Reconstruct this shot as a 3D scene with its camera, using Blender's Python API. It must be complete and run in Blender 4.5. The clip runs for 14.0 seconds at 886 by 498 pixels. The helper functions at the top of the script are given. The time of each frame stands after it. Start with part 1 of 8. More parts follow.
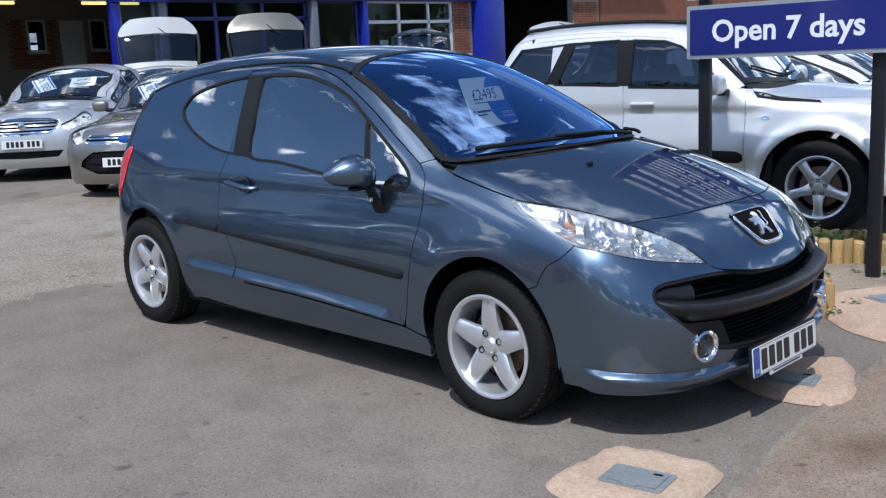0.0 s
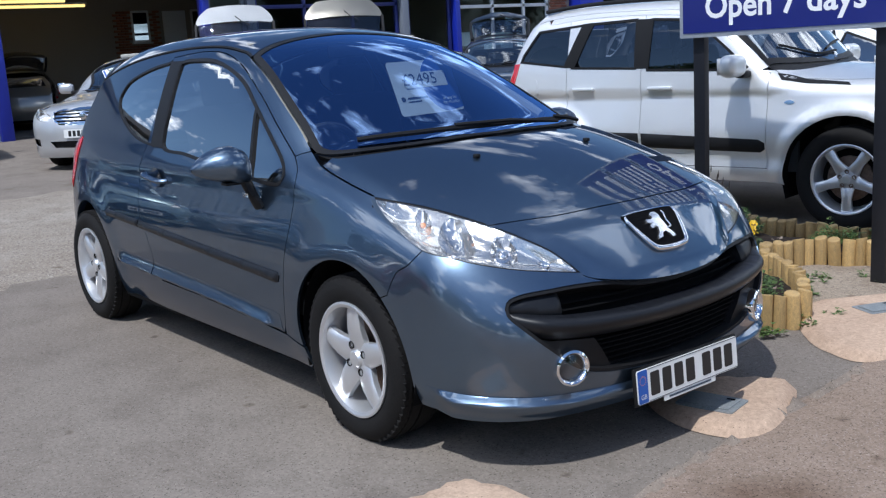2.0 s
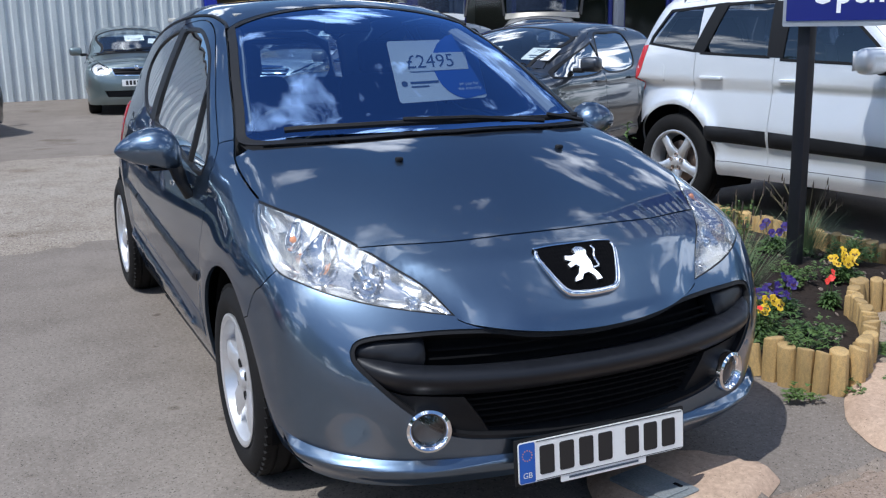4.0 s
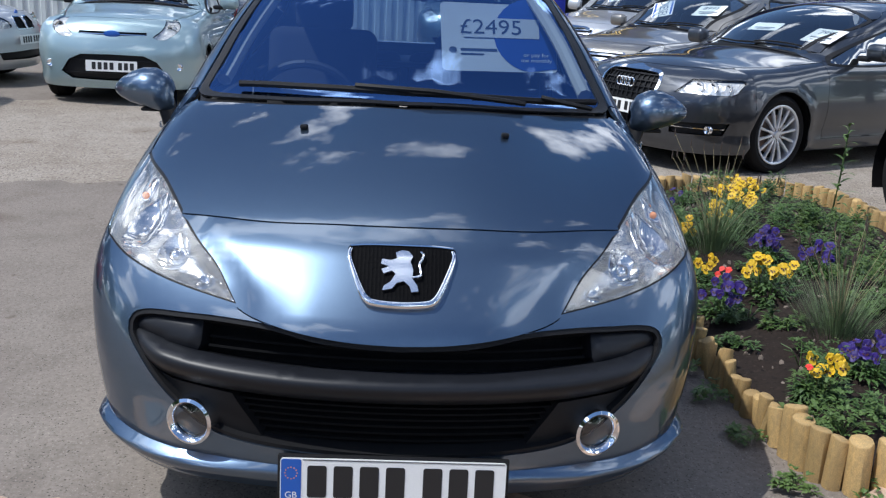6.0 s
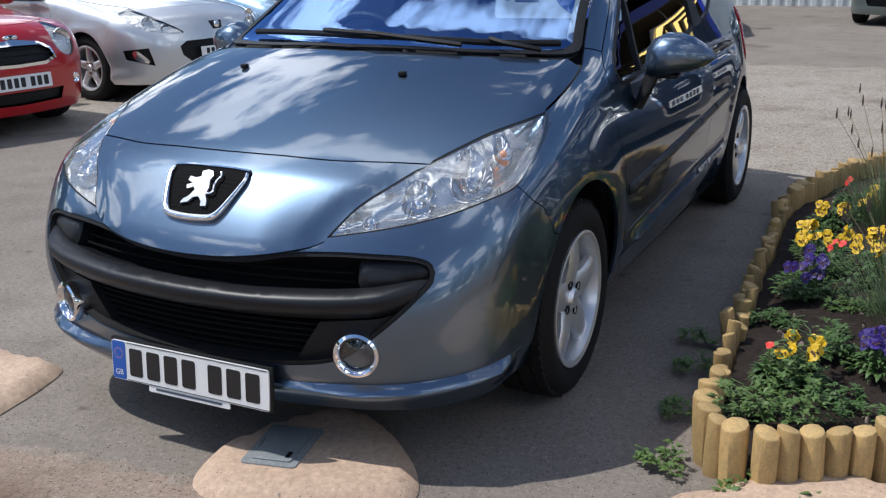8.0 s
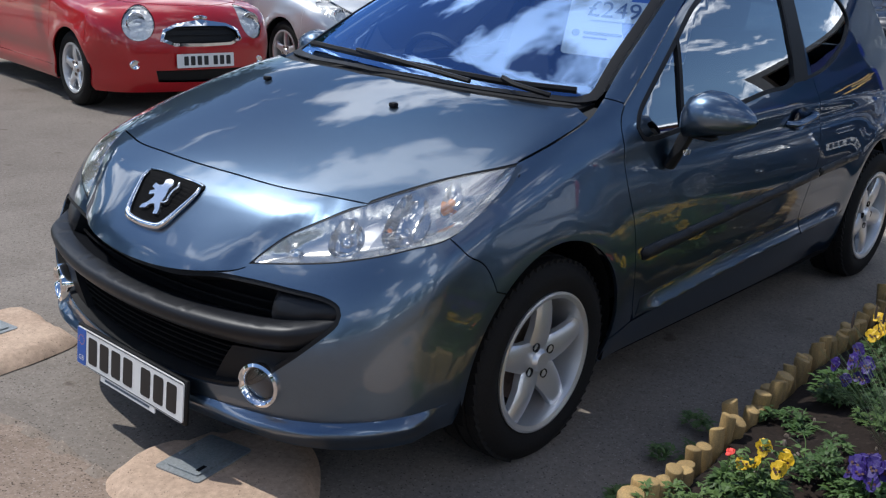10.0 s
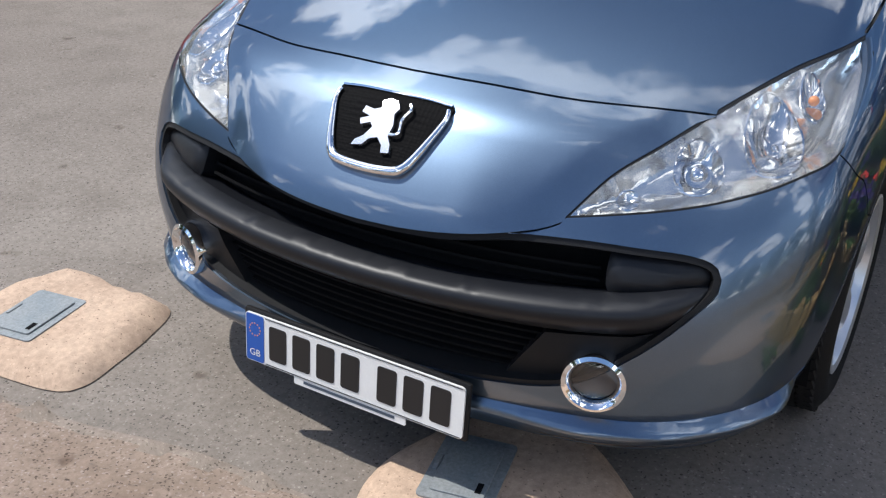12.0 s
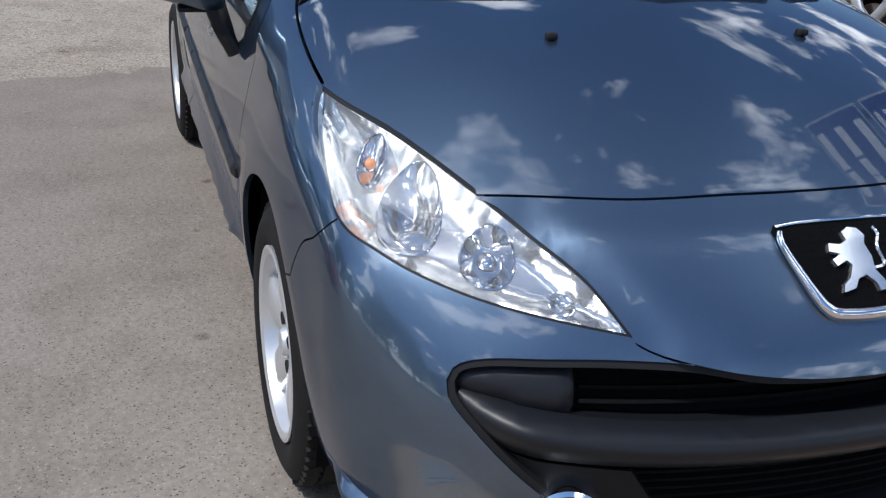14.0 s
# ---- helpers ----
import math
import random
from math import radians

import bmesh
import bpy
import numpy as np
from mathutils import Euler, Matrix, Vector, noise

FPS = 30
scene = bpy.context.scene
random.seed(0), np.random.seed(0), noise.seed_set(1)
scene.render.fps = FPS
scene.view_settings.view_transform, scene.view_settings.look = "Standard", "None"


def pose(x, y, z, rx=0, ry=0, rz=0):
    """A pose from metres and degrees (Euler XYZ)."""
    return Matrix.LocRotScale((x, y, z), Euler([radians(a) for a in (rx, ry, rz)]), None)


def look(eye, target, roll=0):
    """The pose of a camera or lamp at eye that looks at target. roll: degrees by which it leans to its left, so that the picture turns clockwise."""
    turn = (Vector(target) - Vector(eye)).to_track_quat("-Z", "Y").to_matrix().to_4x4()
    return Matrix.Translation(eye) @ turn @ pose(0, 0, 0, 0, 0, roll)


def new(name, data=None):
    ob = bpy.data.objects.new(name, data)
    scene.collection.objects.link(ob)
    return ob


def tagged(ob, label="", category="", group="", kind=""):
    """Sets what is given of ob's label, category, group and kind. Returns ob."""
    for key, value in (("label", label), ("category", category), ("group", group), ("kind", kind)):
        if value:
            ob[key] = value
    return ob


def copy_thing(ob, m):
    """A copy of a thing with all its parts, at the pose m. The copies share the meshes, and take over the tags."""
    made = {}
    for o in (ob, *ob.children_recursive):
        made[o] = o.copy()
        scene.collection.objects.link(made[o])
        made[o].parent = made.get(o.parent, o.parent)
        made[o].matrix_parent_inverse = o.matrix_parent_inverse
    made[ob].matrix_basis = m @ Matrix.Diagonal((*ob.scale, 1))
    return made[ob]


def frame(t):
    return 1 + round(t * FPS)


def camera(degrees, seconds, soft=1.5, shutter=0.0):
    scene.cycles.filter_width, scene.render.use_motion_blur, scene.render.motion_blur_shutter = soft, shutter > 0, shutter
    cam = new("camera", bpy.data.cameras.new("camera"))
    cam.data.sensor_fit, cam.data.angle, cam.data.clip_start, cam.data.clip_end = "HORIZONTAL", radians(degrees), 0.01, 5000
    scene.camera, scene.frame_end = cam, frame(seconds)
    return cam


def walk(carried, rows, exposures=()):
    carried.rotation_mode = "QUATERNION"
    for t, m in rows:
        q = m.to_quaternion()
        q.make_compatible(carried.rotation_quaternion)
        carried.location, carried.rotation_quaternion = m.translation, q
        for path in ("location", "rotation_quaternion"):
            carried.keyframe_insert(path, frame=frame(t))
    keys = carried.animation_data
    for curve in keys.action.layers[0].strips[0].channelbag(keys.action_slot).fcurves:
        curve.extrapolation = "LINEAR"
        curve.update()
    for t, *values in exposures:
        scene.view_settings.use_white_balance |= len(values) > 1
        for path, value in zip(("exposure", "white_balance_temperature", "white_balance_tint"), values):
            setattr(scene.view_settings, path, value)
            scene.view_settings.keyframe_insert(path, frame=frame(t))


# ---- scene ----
cam = camera(47.7, 14.0, soft=1.25)
PATH = [
    (0, (2.51, -3.537, 1.399), (1.128, -2.141, 1.021), -2.7),
    (0.5, (2.706, -3.346, 1.366), (1.275, -2.009, 0.96), -3.0),
    (1, (2.768, -3.125, 1.362), (1.304, -1.836, 0.922), -3.7),
    (1.5, (2.753, -2.881, 1.359), (1.288, -1.565, 1.008), -1.3),
    (2, (2.845, -2.582, 1.333), (1.301, -1.373, 0.941), -3.5),
    (2.5, (2.931, -2.285, 1.348), (1.312, -1.214, 0.867), -2.4),
    (3, (2.871, -1.964, 1.358), (1.213, -0.945, 0.898), -1.3),
    (3.2, (2.879, -1.86, 1.352), (1.195, -0.878, 0.908), -2.1),
    (5.3, (2.969, -0.555, 1.344), (1.071, -0.273, 0.782), 1.5),
    (5.5, (2.965, -0.407, 1.337), (1.054, -0.239, 0.772), 0.7),
    (6, (2.924, -0.018, 1.372), (0.996, 0.079, 0.849), 2.9),
    (6.5, (2.976, 0.483, 1.369), (1.064, 0.223, 0.845), 0.6),
    (7, (2.88, 0.922, 1.329), (0.993, 0.553, 0.777), 1.5),
    (7.5, (2.859, 1.366, 1.314), (1.012, 0.828, 0.768), -0.4),
    (8, (2.694, 1.687, 1.311), (0.984, 0.83, 0.727), -0.9),
    (8.2, (2.56, 1.802, 1.313), (0.889, 0.879, 0.714), 0.6),
    (10.3, (2.16, 2.257, 1.423), (0.723, 1.0, 0.828), 3.3),
    (10.5, (2.208, 2.142, 1.408), (0.654, 1.034, 0.813), 7.0),
    (11, (2.316, 1.82, 1.366), (0.768, 0.76, 0.673), 4.1),
    (11.5, (2.172, 1.43, 1.332), (0.687, 0.412, 0.46), 1.7),
    (12, (2.166, 0.981, 1.338), (0.619, 0.082, 0.443), 1.5),
    (12.5, (2.18, 0.533, 1.343), (0.53, -0.128, 0.426), 0.3),
    (13, (2.194, 0.065, 1.276), (0.399, -0.347, 0.496), 3.6),
    (13.5, (2.014, -0.706, 1.352), (0.223, -0.393, 0.519), 5.2),
    (13.9, (1.932, -0.978, 1.283), (0.15, -0.517, 0.5), 1.0),
    (14, (1.862, -1.085, 1.301), (0.123, -0.471, 0.529), 3.0),
]
walk(cam, [(t, look(eye, target, roll)) for t, eye, target, roll in PATH], exposures=[(0, -0.06, 5800, 10), (3, 0.0, 5800, 10), (5.5, 0.18, 5900, 10), (6.5, 0.06, 6000, 10), (8, 0.06, 6100, 10), (9.5, -0.06, 6100, 10), (10.5, -0.15, 6050, 10), (11.5, 0.25, 6250, 10), (12.5, 0.28, 6200, 10), (13.5, -0.16, 6000, 10), (14, 0.02, 6000, 10)])

# ---- sky and sun ----
SUN_TO = Vector((0.20, -0.46, 0.865)).normalized()
world = bpy.data.worlds.new("sky")
scene.world = world
world.use_nodes = True


def build_sky():
    nt = world.node_tree
    nt.nodes.clear()
    N, L = nt.nodes.new, nt.links.new
    sky = N("ShaderNodeTexSky")
    sky.sky_type, sky.sun_disc = "NISHITA", False
    sky.sun_elevation = math.asin(SUN_TO.z)
    sky.sun_rotation = math.atan2(SUN_TO.x, SUN_TO.y)
    sky.air_density, sky.dust_density, sky.ozone_density = 1.0, 0.5, 5.0
    co = N("ShaderNodeTexCoord")
    sep = N("ShaderNodeSeparateXYZ")
    L(co.outputs["Generated"], sep.inputs[0])
    up = N("ShaderNodeMath"); up.operation = "ADD"; up.inputs[1].default_value = 0.34
    above = N("ShaderNodeMath"); above.operation = "MAXIMUM"; above.inputs[1].default_value = 0.0
    L(sep.outputs["Z"], above.inputs[0]); L(above.outputs[0], up.inputs[0])
    flat = N("ShaderNodeVectorMath"); flat.operation = "DIVIDE"
    both = N("ShaderNodeCombineXYZ")
    for k in "XYZ":
        L(up.outputs[0], both.inputs[k])
    L(co.outputs["Generated"], flat.inputs[0]); L(both.outputs[0], flat.inputs[1])
    n1 = N("ShaderNodeTexNoise"); n1.inputs["Scale"].default_value = 2.5; n1.inputs["Detail"].default_value = 9; n1.inputs["Roughness"].default_value = 0.58
    n1.inputs["Distortion"].default_value = 0.25
    L(flat.outputs[0], n1.inputs["Vector"])
    ramp = N("ShaderNodeValToRGB")
    ramp.color_ramp.elements[0].position, ramp.color_ramp.elements[1].position = 0.535, 0.605
    L(n1.outputs["Fac"], ramp.inputs[0])
    n2 = N("ShaderNodeTexNoise"); n2.inputs["Scale"].default_value = 3.0; n2.inputs["Detail"].default_value = 5
    L(flat.outputs[0], n2.inputs["Vector"])
    tone = N("ShaderNodeMix"); tone.data_type = "RGBA"
    tone.inputs["A"].default_value, tone.inputs["B"].default_value = (9.0, 9.6, 10.6, 1), (38.0, 38.0, 37.5, 1)
    L(n2.outputs["Fac"], tone.inputs["Factor"])
    mix = N("ShaderNodeMix"); mix.data_type = "RGBA"
    L(ramp.outputs["Color"], mix.inputs["Factor"]); L(sky.outputs[0], mix.inputs["A"]); L(tone.outputs["Result"], mix.inputs["B"])
    bg = N("ShaderNodeBackground"); bg.inputs["Strength"].default_value = 0.112
    L(mix.outputs["Result"], bg.inputs["Color"])
    L(bg.outputs[0], N("ShaderNodeOutputWorld").inputs["Surface"])


build_sky()
sun = new("sun", bpy.data.lights.new("sun", "SUN"))
sun.data.energy, sun.data.angle, sun.data.color = 3.75, radians(0.55), (1.0, 0.955, 0.88)
sun.matrix_world = look(SUN_TO * 30, (0, 0, 0))


# ---- materials ----
def material(name, color, rough=0.5, metal=0.0, grain=0.0, scale=30.0, color2=None, patch=1.5, bump=0.0, coat=0.0, coat_rough=0.03, patch_mix=0.5, spec=0.5, per_object=0.0, fleck=0.0, flake_scale=2500.0, coat_ior=1.5):
    """A surface with a fine grain and broad patches: color drifts to color2 over patches, and by grain over the fine scale."""
    m = bpy.data.materials.new(name)
    m.use_nodes = True
    nt = m.node_tree
    N, L = nt.nodes.new, nt.links.new
    b = nt.nodes["Principled BSDF"]
    b.inputs["Roughness"].default_value, b.inputs["Metallic"].default_value = rough, metal
    b.inputs["Coat Weight"].default_value, b.inputs["Coat Roughness"].default_value = coat, coat_rough
    b.inputs["Specular IOR Level"].default_value = spec
    b.inputs["Coat IOR"].default_value = coat_ior
    co = N("ShaderNodeTexCoord").outputs["Object"]
    out = N("ShaderNodeRGB").outputs[0]
    out.default_value = (*color, 1)
    if color2:
        n = N("ShaderNodeTexNoise"); n.inputs["Scale"].default_value = patch; n.inputs["Detail"].default_value = 6; n.inputs["Roughness"].default_value = 0.62
        L(co, n.inputs["Vector"])
        r = N("ShaderNodeValToRGB"); r.color_ramp.elements[0].position, r.color_ramp.elements[1].position = 0.5 - patch_mix / 2, 0.5 + patch_mix / 2
        L(n.outputs["Fac"], r.inputs[0])
        x = N("ShaderNodeMix"); x.data_type = "RGBA"; x.inputs["B"].default_value = (*color2, 1)
        L(r.outputs["Color"], x.inputs["Factor"]); L(out, x.inputs["A"])
        out = x.outputs["Result"]
    if grain or bump:
        n = N("ShaderNodeTexNoise"); n.inputs["Scale"].default_value = scale; n.inputs["Detail"].default_value = 5; n.inputs["Roughness"].default_value = 0.7
        L(co, n.inputs["Vector"])
        if grain:
            h = N("ShaderNodeHueSaturation")
            v = N("ShaderNodeMapRange"); v.inputs["From Min"].default_value, v.inputs["From Max"].default_value = 0.3, 0.7
            v.inputs["To Min"].default_value, v.inputs["To Max"].default_value = 1 - grain, 1 + grain
            L(n.outputs["Fac"], v.inputs["Value"]); L(v.outputs[0], h.inputs["Value"]); L(out, h.inputs["Color"])
            out = h.outputs[0]
        if bump:
            u = N("ShaderNodeBump"); u.inputs["Strength"].default_value = 0.6; u.inputs["Distance"].default_value = bump
            L(n.outputs["Fac"], u.inputs["Height"]); L(u.outputs[0], b.inputs["Normal"])
    if per_object:
        h = N("ShaderNodeHueSaturation")
        v = N("ShaderNodeMapRange"); v.inputs["To Min"].default_value, v.inputs["To Max"].default_value = 1 - per_object, 1 + per_object
        L(N("ShaderNodeObjectInfo").outputs["Random"], v.inputs["Value"]); L(v.outputs[0], h.inputs["Value"]); L(out, h.inputs["Color"])
        out = h.outputs[0]
    if fleck:
        w = N("ShaderNodeTexVoronoi"); w.inputs["Scale"].default_value = flake_scale
        L(co, w.inputs["Vector"])
        h = N("ShaderNodeHueSaturation")
        v = N("ShaderNodeMapRange"); v.inputs["To Min"].default_value, v.inputs["To Max"].default_value = 1 - fleck, 1 + fleck
        s = N("ShaderNodeSeparateColor")
        L(w.outputs["Color"], s.inputs[0]); L(s.outputs[0], v.inputs["Value"]); L(v.outputs[0], h.inputs["Value"]); L(out, h.inputs["Color"])
        out = h.outputs[0]
    L(out, b.inputs["Base Color"])
    return m


def paint(name, color, metal=0.75, rough=0.34, coat_ior=1.7, edge=None):
    """Metallic car paint; edge is the tint that the flakes turn to at a glancing view."""
    m = material(name, color, rough, metal, coat=1.0, coat_rough=0.02, coat_ior=coat_ior, fleck=0.16, color2=tuple(c * 1.06 for c in color), patch=2.5)
    if edge:
        m.node_tree.nodes["Principled BSDF"].inputs["Specular Tint"].default_value = (*edge, 1)
    return m


def pane(name, tint, ior=1.5, clear=0.85, gain=1.25, floor=0.05, gloss=(1.0, 1.0, 1.0)):
    """Thin glass: light passes straight through, a little tinted; gain and floor set how strongly it reflects, gloss
    colours the reflection.
    """
    m = bpy.data.materials.new(name)
    m.use_nodes = True
    nt = m.node_tree
    nt.nodes.clear()
    N, L = nt.nodes.new, nt.links.new
    fr = N("ShaderNodeFresnel"); fr.inputs["IOR"].default_value = ior
    tr = N("ShaderNodeBsdfTransparent"); tr.inputs["Color"].default_value = (*[c * clear for c in tint], 1)
    gl = N("ShaderNodeBsdfGlossy"); gl.inputs["Roughness"].default_value = 0.012; gl.inputs["Color"].default_value = (*gloss, 1)
    mx = N("ShaderNodeMixShader")
    k = N("ShaderNodeMath"); k.operation = "MULTIPLY_ADD"; k.inputs[1].default_value, k.inputs[2].default_value = gain, floor; k.use_clamp = True
    L(fr.outputs[0], k.inputs[0]); L(k.outputs[0], mx.inputs[0]); L(tr.outputs[0], mx.inputs[1]); L(gl.outputs[0], mx.inputs[2])
    L(mx.outputs[0], N("ShaderNodeOutputMaterial").inputs["Surface"])
    return m


def glow(name, color, strength):
    m = bpy.data.materials.new(name)
    m.use_nodes = True
    b = m.node_tree.nodes["Principled BSDF"]
    b.inputs["Base Color"].default_value = (*color, 1)
    b.inputs["Emission Color"].default_value, b.inputs["Emission Strength"].default_value = (*color, 1), strength
    return m


PAINT_GREY = paint("blue_grey_metallic", (0.108, 0.155, 0.222), 0.96, 0.335, 1.62, (0.13, 0.185, 0.27))
BLACK = material("black_plastic", (0.012, 0.012, 0.013), 0.5, grain=0.15, scale=900, bump=0.0002, spec=0.22)
BLACK_SOFT = material("dark_grey_moulding", (0.009, 0.010, 0.013), 0.40, grain=0.12, scale=700, bump=0.00015, spec=0.32)
DARK = material("underside_black", (0.008, 0.008, 0.0085), 0.95, grain=0.2, scale=60, spec=0.05)
RUBBER = material("tyre_rubber", (0.010, 0.010, 0.0105), 0.75, grain=0.25, scale=160, bump=0.0006, color2=(0.013, 0.012, 0.0115), patch=9, spec=0.18)
FIGURE = material("bright_badge_metal", (0.90, 0.91, 0.93), 0.16, 0.9)
CHROME = material("chrome", (0.85, 0.86, 0.88), 0.06, 1.0)
ALLOY = material("silver_alloy", (0.74, 0.75, 0.77), 0.33, 0.75, grain=0.04, scale=400)
STEEL = material("brake_steel", (0.25, 0.22, 0.2), 0.5, 0.9, grain=0.3, scale=40, color2=(0.22, 0.12, 0.07))
GLASS = pane("window_glass", (0.80, 0.90, 0.94))
GLASS_DARK = pane("dark_window_glass", (0.42, 0.47, 0.5), clear=0.6, gain=1.6, floor=0.29)
# Blue gloss colour puts deep sky into the windscreen's reflection; floor strengthens it.
SCREEN = pane("windscreen_glass", (0.60, 0.80, 1.0), 1.55, 0.84, 1.3, 0.23, (0.37, 0.57, 1.0))
TINT_GLASS = pane("tinted_glass", (0.30, 0.36, 0.46), 1.5, 0.55, 1.1, 0.07)
SCREEN_CLEAR = pane("car_windscreen", (0.80, 0.92, 1.0), 1.5, 0.88, 1.3, 0.14)
LENS = pane("lamp_lens", (0.96, 0.97, 0.97), 1.48, 0.97)
SHOP_GLASS = pane("shop_glass", (0.80, 0.88, 0.92), 1.35, 0.9, 0.5, 0.0)
AMBER = material("amber_lens", (0.80, 0.32, 0.12), 0.15, coat=1.0)
RED_LENS = material("red_lens", (0.55, 0.02, 0.025), 0.12, coat=1.0)
SEAT = material("dark_seat_cloth", (0.03, 0.032, 0.038), 0.9, grain=0.3, scale=300)
DASH = material("dashboard_grey", (0.035, 0.037, 0.04), 0.6, grain=0.15, scale=400)
LINER = material("pale_headlining", (0.45, 0.44, 0.40), 0.9, grain=0.08, scale=200)
PLATE_WHITE = material("plate_white", (0.78, 0.78, 0.76), 0.35, grain=0.03, scale=200)
PLATE_BLACK = material("plate_character", (0.015, 0.015, 0.016), 0.4)
PLATE_BLUE = material("plate_blue", (0.02, 0.10, 0.42), 0.35)
CARD_WHITE = material("card_white", (0.82, 0.84, 0.82), 0.6)
CARD_BLUE = material("card_blue", (0.03, 0.10, 0.42), 0.5)
INK = material("grey_ink", (0.06, 0.08, 0.11), 0.6)


def mesh_plate():
    m = material("badge_mesh", (0.003, 0.003, 0.0035), 0.6, spec=0.04)
    nt = m.node_tree
    N, L = nt.nodes.new, nt.links.new
    w = N("ShaderNodeTexVoronoi"); w.inputs["Scale"].default_value = 110; w.inputs["Randomness"].default_value = 0.15
    L(N("ShaderNodeTexCoord").outputs["Object"], w.inputs["Vector"])
    u = N("ShaderNodeBump"); u.inputs["Strength"].default_value = 0.5; u.inputs["Distance"].default_value = 0.003
    L(w.outputs["Distance"], u.inputs["Height"]); L(u.outputs[0], nt.nodes["Principled BSDF"].inputs["Normal"])
    return m


BADGE_MESH = mesh_plate()


def faceted(name, color, rough, metal, cells, depth, ribs):
    """Chromed lamp inside: facets of uneven tilt with fine upright ribs."""
    m = material(name, color, rough, metal)
    nt = m.node_tree
    N, L = nt.nodes.new, nt.links.new
    co = N("ShaderNodeTexCoord").outputs["Object"]
    w = N("ShaderNodeTexVoronoi"); w.inputs["Scale"].default_value = cells
    L(co, w.inputs["Vector"])
    v = N("ShaderNodeTexWave"); v.inputs["Scale"].default_value = ribs; v.inputs["Distortion"].default_value = 0.6; v.bands_direction = "Y"
    L(co, v.inputs["Vector"])
    k = N("ShaderNodeMath"); k.operation = "MULTIPLY_ADD"; k.inputs[1].default_value = 0.08 if ribs else 0.0
    L(v.outputs["Fac"], k.inputs[0]); L(w.outputs["Distance"], k.inputs[2])
    u = N("ShaderNodeBump"); u.inputs["Strength"].default_value = 0.8; u.inputs["Distance"].default_value = depth
    L(k.outputs[0], u.inputs["Height"]); L(u.outputs[0], nt.nodes["Principled BSDF"].inputs["Normal"])
    return m


LAMP_WHITE = faceted("lamp_bezel", (0.82, 0.82, 0.81), 0.16, 0.92, 11, 0.005, 0)
REFLECTOR = faceted("lamp_reflector", (0.84, 0.84, 0.84), 0.08, 0.96, 17, 0.005, 0)


def hazed(name, haze):
    """A lamp lens gone slightly milky: clear glass with a thin pale film."""
    m = pane(name, (0.97, 0.97, 0.96), 1.48, 0.97)
    nt = m.node_tree
    N, L = nt.nodes.new, nt.links.new
    out = next(n for n in nt.nodes if n.type == "OUTPUT_MATERIAL")
    old = out.inputs["Surface"].links[0].from_socket
    film = N("ShaderNodeBsdfDiffuse"); film.inputs["Color"].default_value = (0.8, 0.8, 0.78, 1)
    n = N("ShaderNodeTexNoise"); n.inputs["Scale"].default_value = 9; n.inputs["Detail"].default_value = 4
    L(N("ShaderNodeTexCoord").outputs["Object"], n.inputs["Vector"])
    k = N("ShaderNodeMath"); k.operation = "MULTIPLY"; k.inputs[1].default_value = haze * 2
    mx = N("ShaderNodeMixShader")
    L(n.outputs["Fac"], k.inputs[0]); L(k.outputs[0], mx.inputs[0]); L(old, mx.inputs[1]); L(film.outputs[0], mx.inputs[2]); L(mx.outputs[0], out.inputs["Surface"])
    return m


LAMP_PALE = faceted("plain_lamp_bezel", (0.86, 0.87, 0.88), 0.2, 0.4, 26, 0.010, 34)
LENS_HAZY = hazed("hazed_lamp_lens", 0.018)


# ---- tools ----
def mesh_object(name, verts, faces, mat, parent=None, label="", normals=None, smooth=True):
    me = bpy.data.meshes.new(name)
    me.from_pydata([tuple(map(float, v)) for v in verts], [], [tuple(map(int, f)) for f in faces])
    me.materials.append(mat)
    me.polygons.foreach_set("use_smooth", [smooth] * len(me.polygons))
    me.update()
    if normals is not None:
        me.normals_split_custom_set_from_vertices([tuple(map(float, n)) for n in normals])
    ob = new(name, me)
    if parent:
        ob.parent = parent
    if label:
        tagged(ob, label)
    return ob


def part(name, bm, mat, parent=None, label="", smooth=True):
    """Links a bmesh as one mesh object under a thing or a part."""
    me = bpy.data.meshes.new(name)
    bmesh.ops.recalc_face_normals(bm, faces=bm.faces)
    bm.to_mesh(me)
    bm.free()
    me.materials.append(mat)
    me.polygons.foreach_set("use_smooth", [smooth] * len(me.polygons))
    if smooth:
        me.set_sharp_from_angle(angle=radians(38))
    ob = new(name, me)
    if parent:
        ob.parent = parent
    if label:
        tagged(ob, label)
    return ob


def thing(name, m, label, category, group="", kind=""):
    ob = new(name)
    ob.empty_display_size = 0.1
    ob.matrix_world = m
    return tagged(ob, label, category, group, kind)


def box(size, at=(0, 0, 0), bevel=0.0, rot=None, bm=None, segments=2):
    own = bmesh.new()
    bmesh.ops.create_cube(own, size=1.0, matrix=Matrix.Diagonal((*size, 1)))
    if bevel:
        bmesh.ops.bevel(own, geom=own.edges[:], offset=bevel, segments=segments, affect="EDGES", profile=0.5)
    bmesh.ops.transform(own, matrix=Matrix.Translation(at) @ (rot or Matrix()), verts=own.verts)
    return join(bm, own)


def join(bm, own):
    if bm is None:
        return own
    me = bpy.data.meshes.new("t")
    own.to_mesh(me)
    own.free()
    bm.from_mesh(me)
    bpy.data.meshes.remove(me)
    return bm


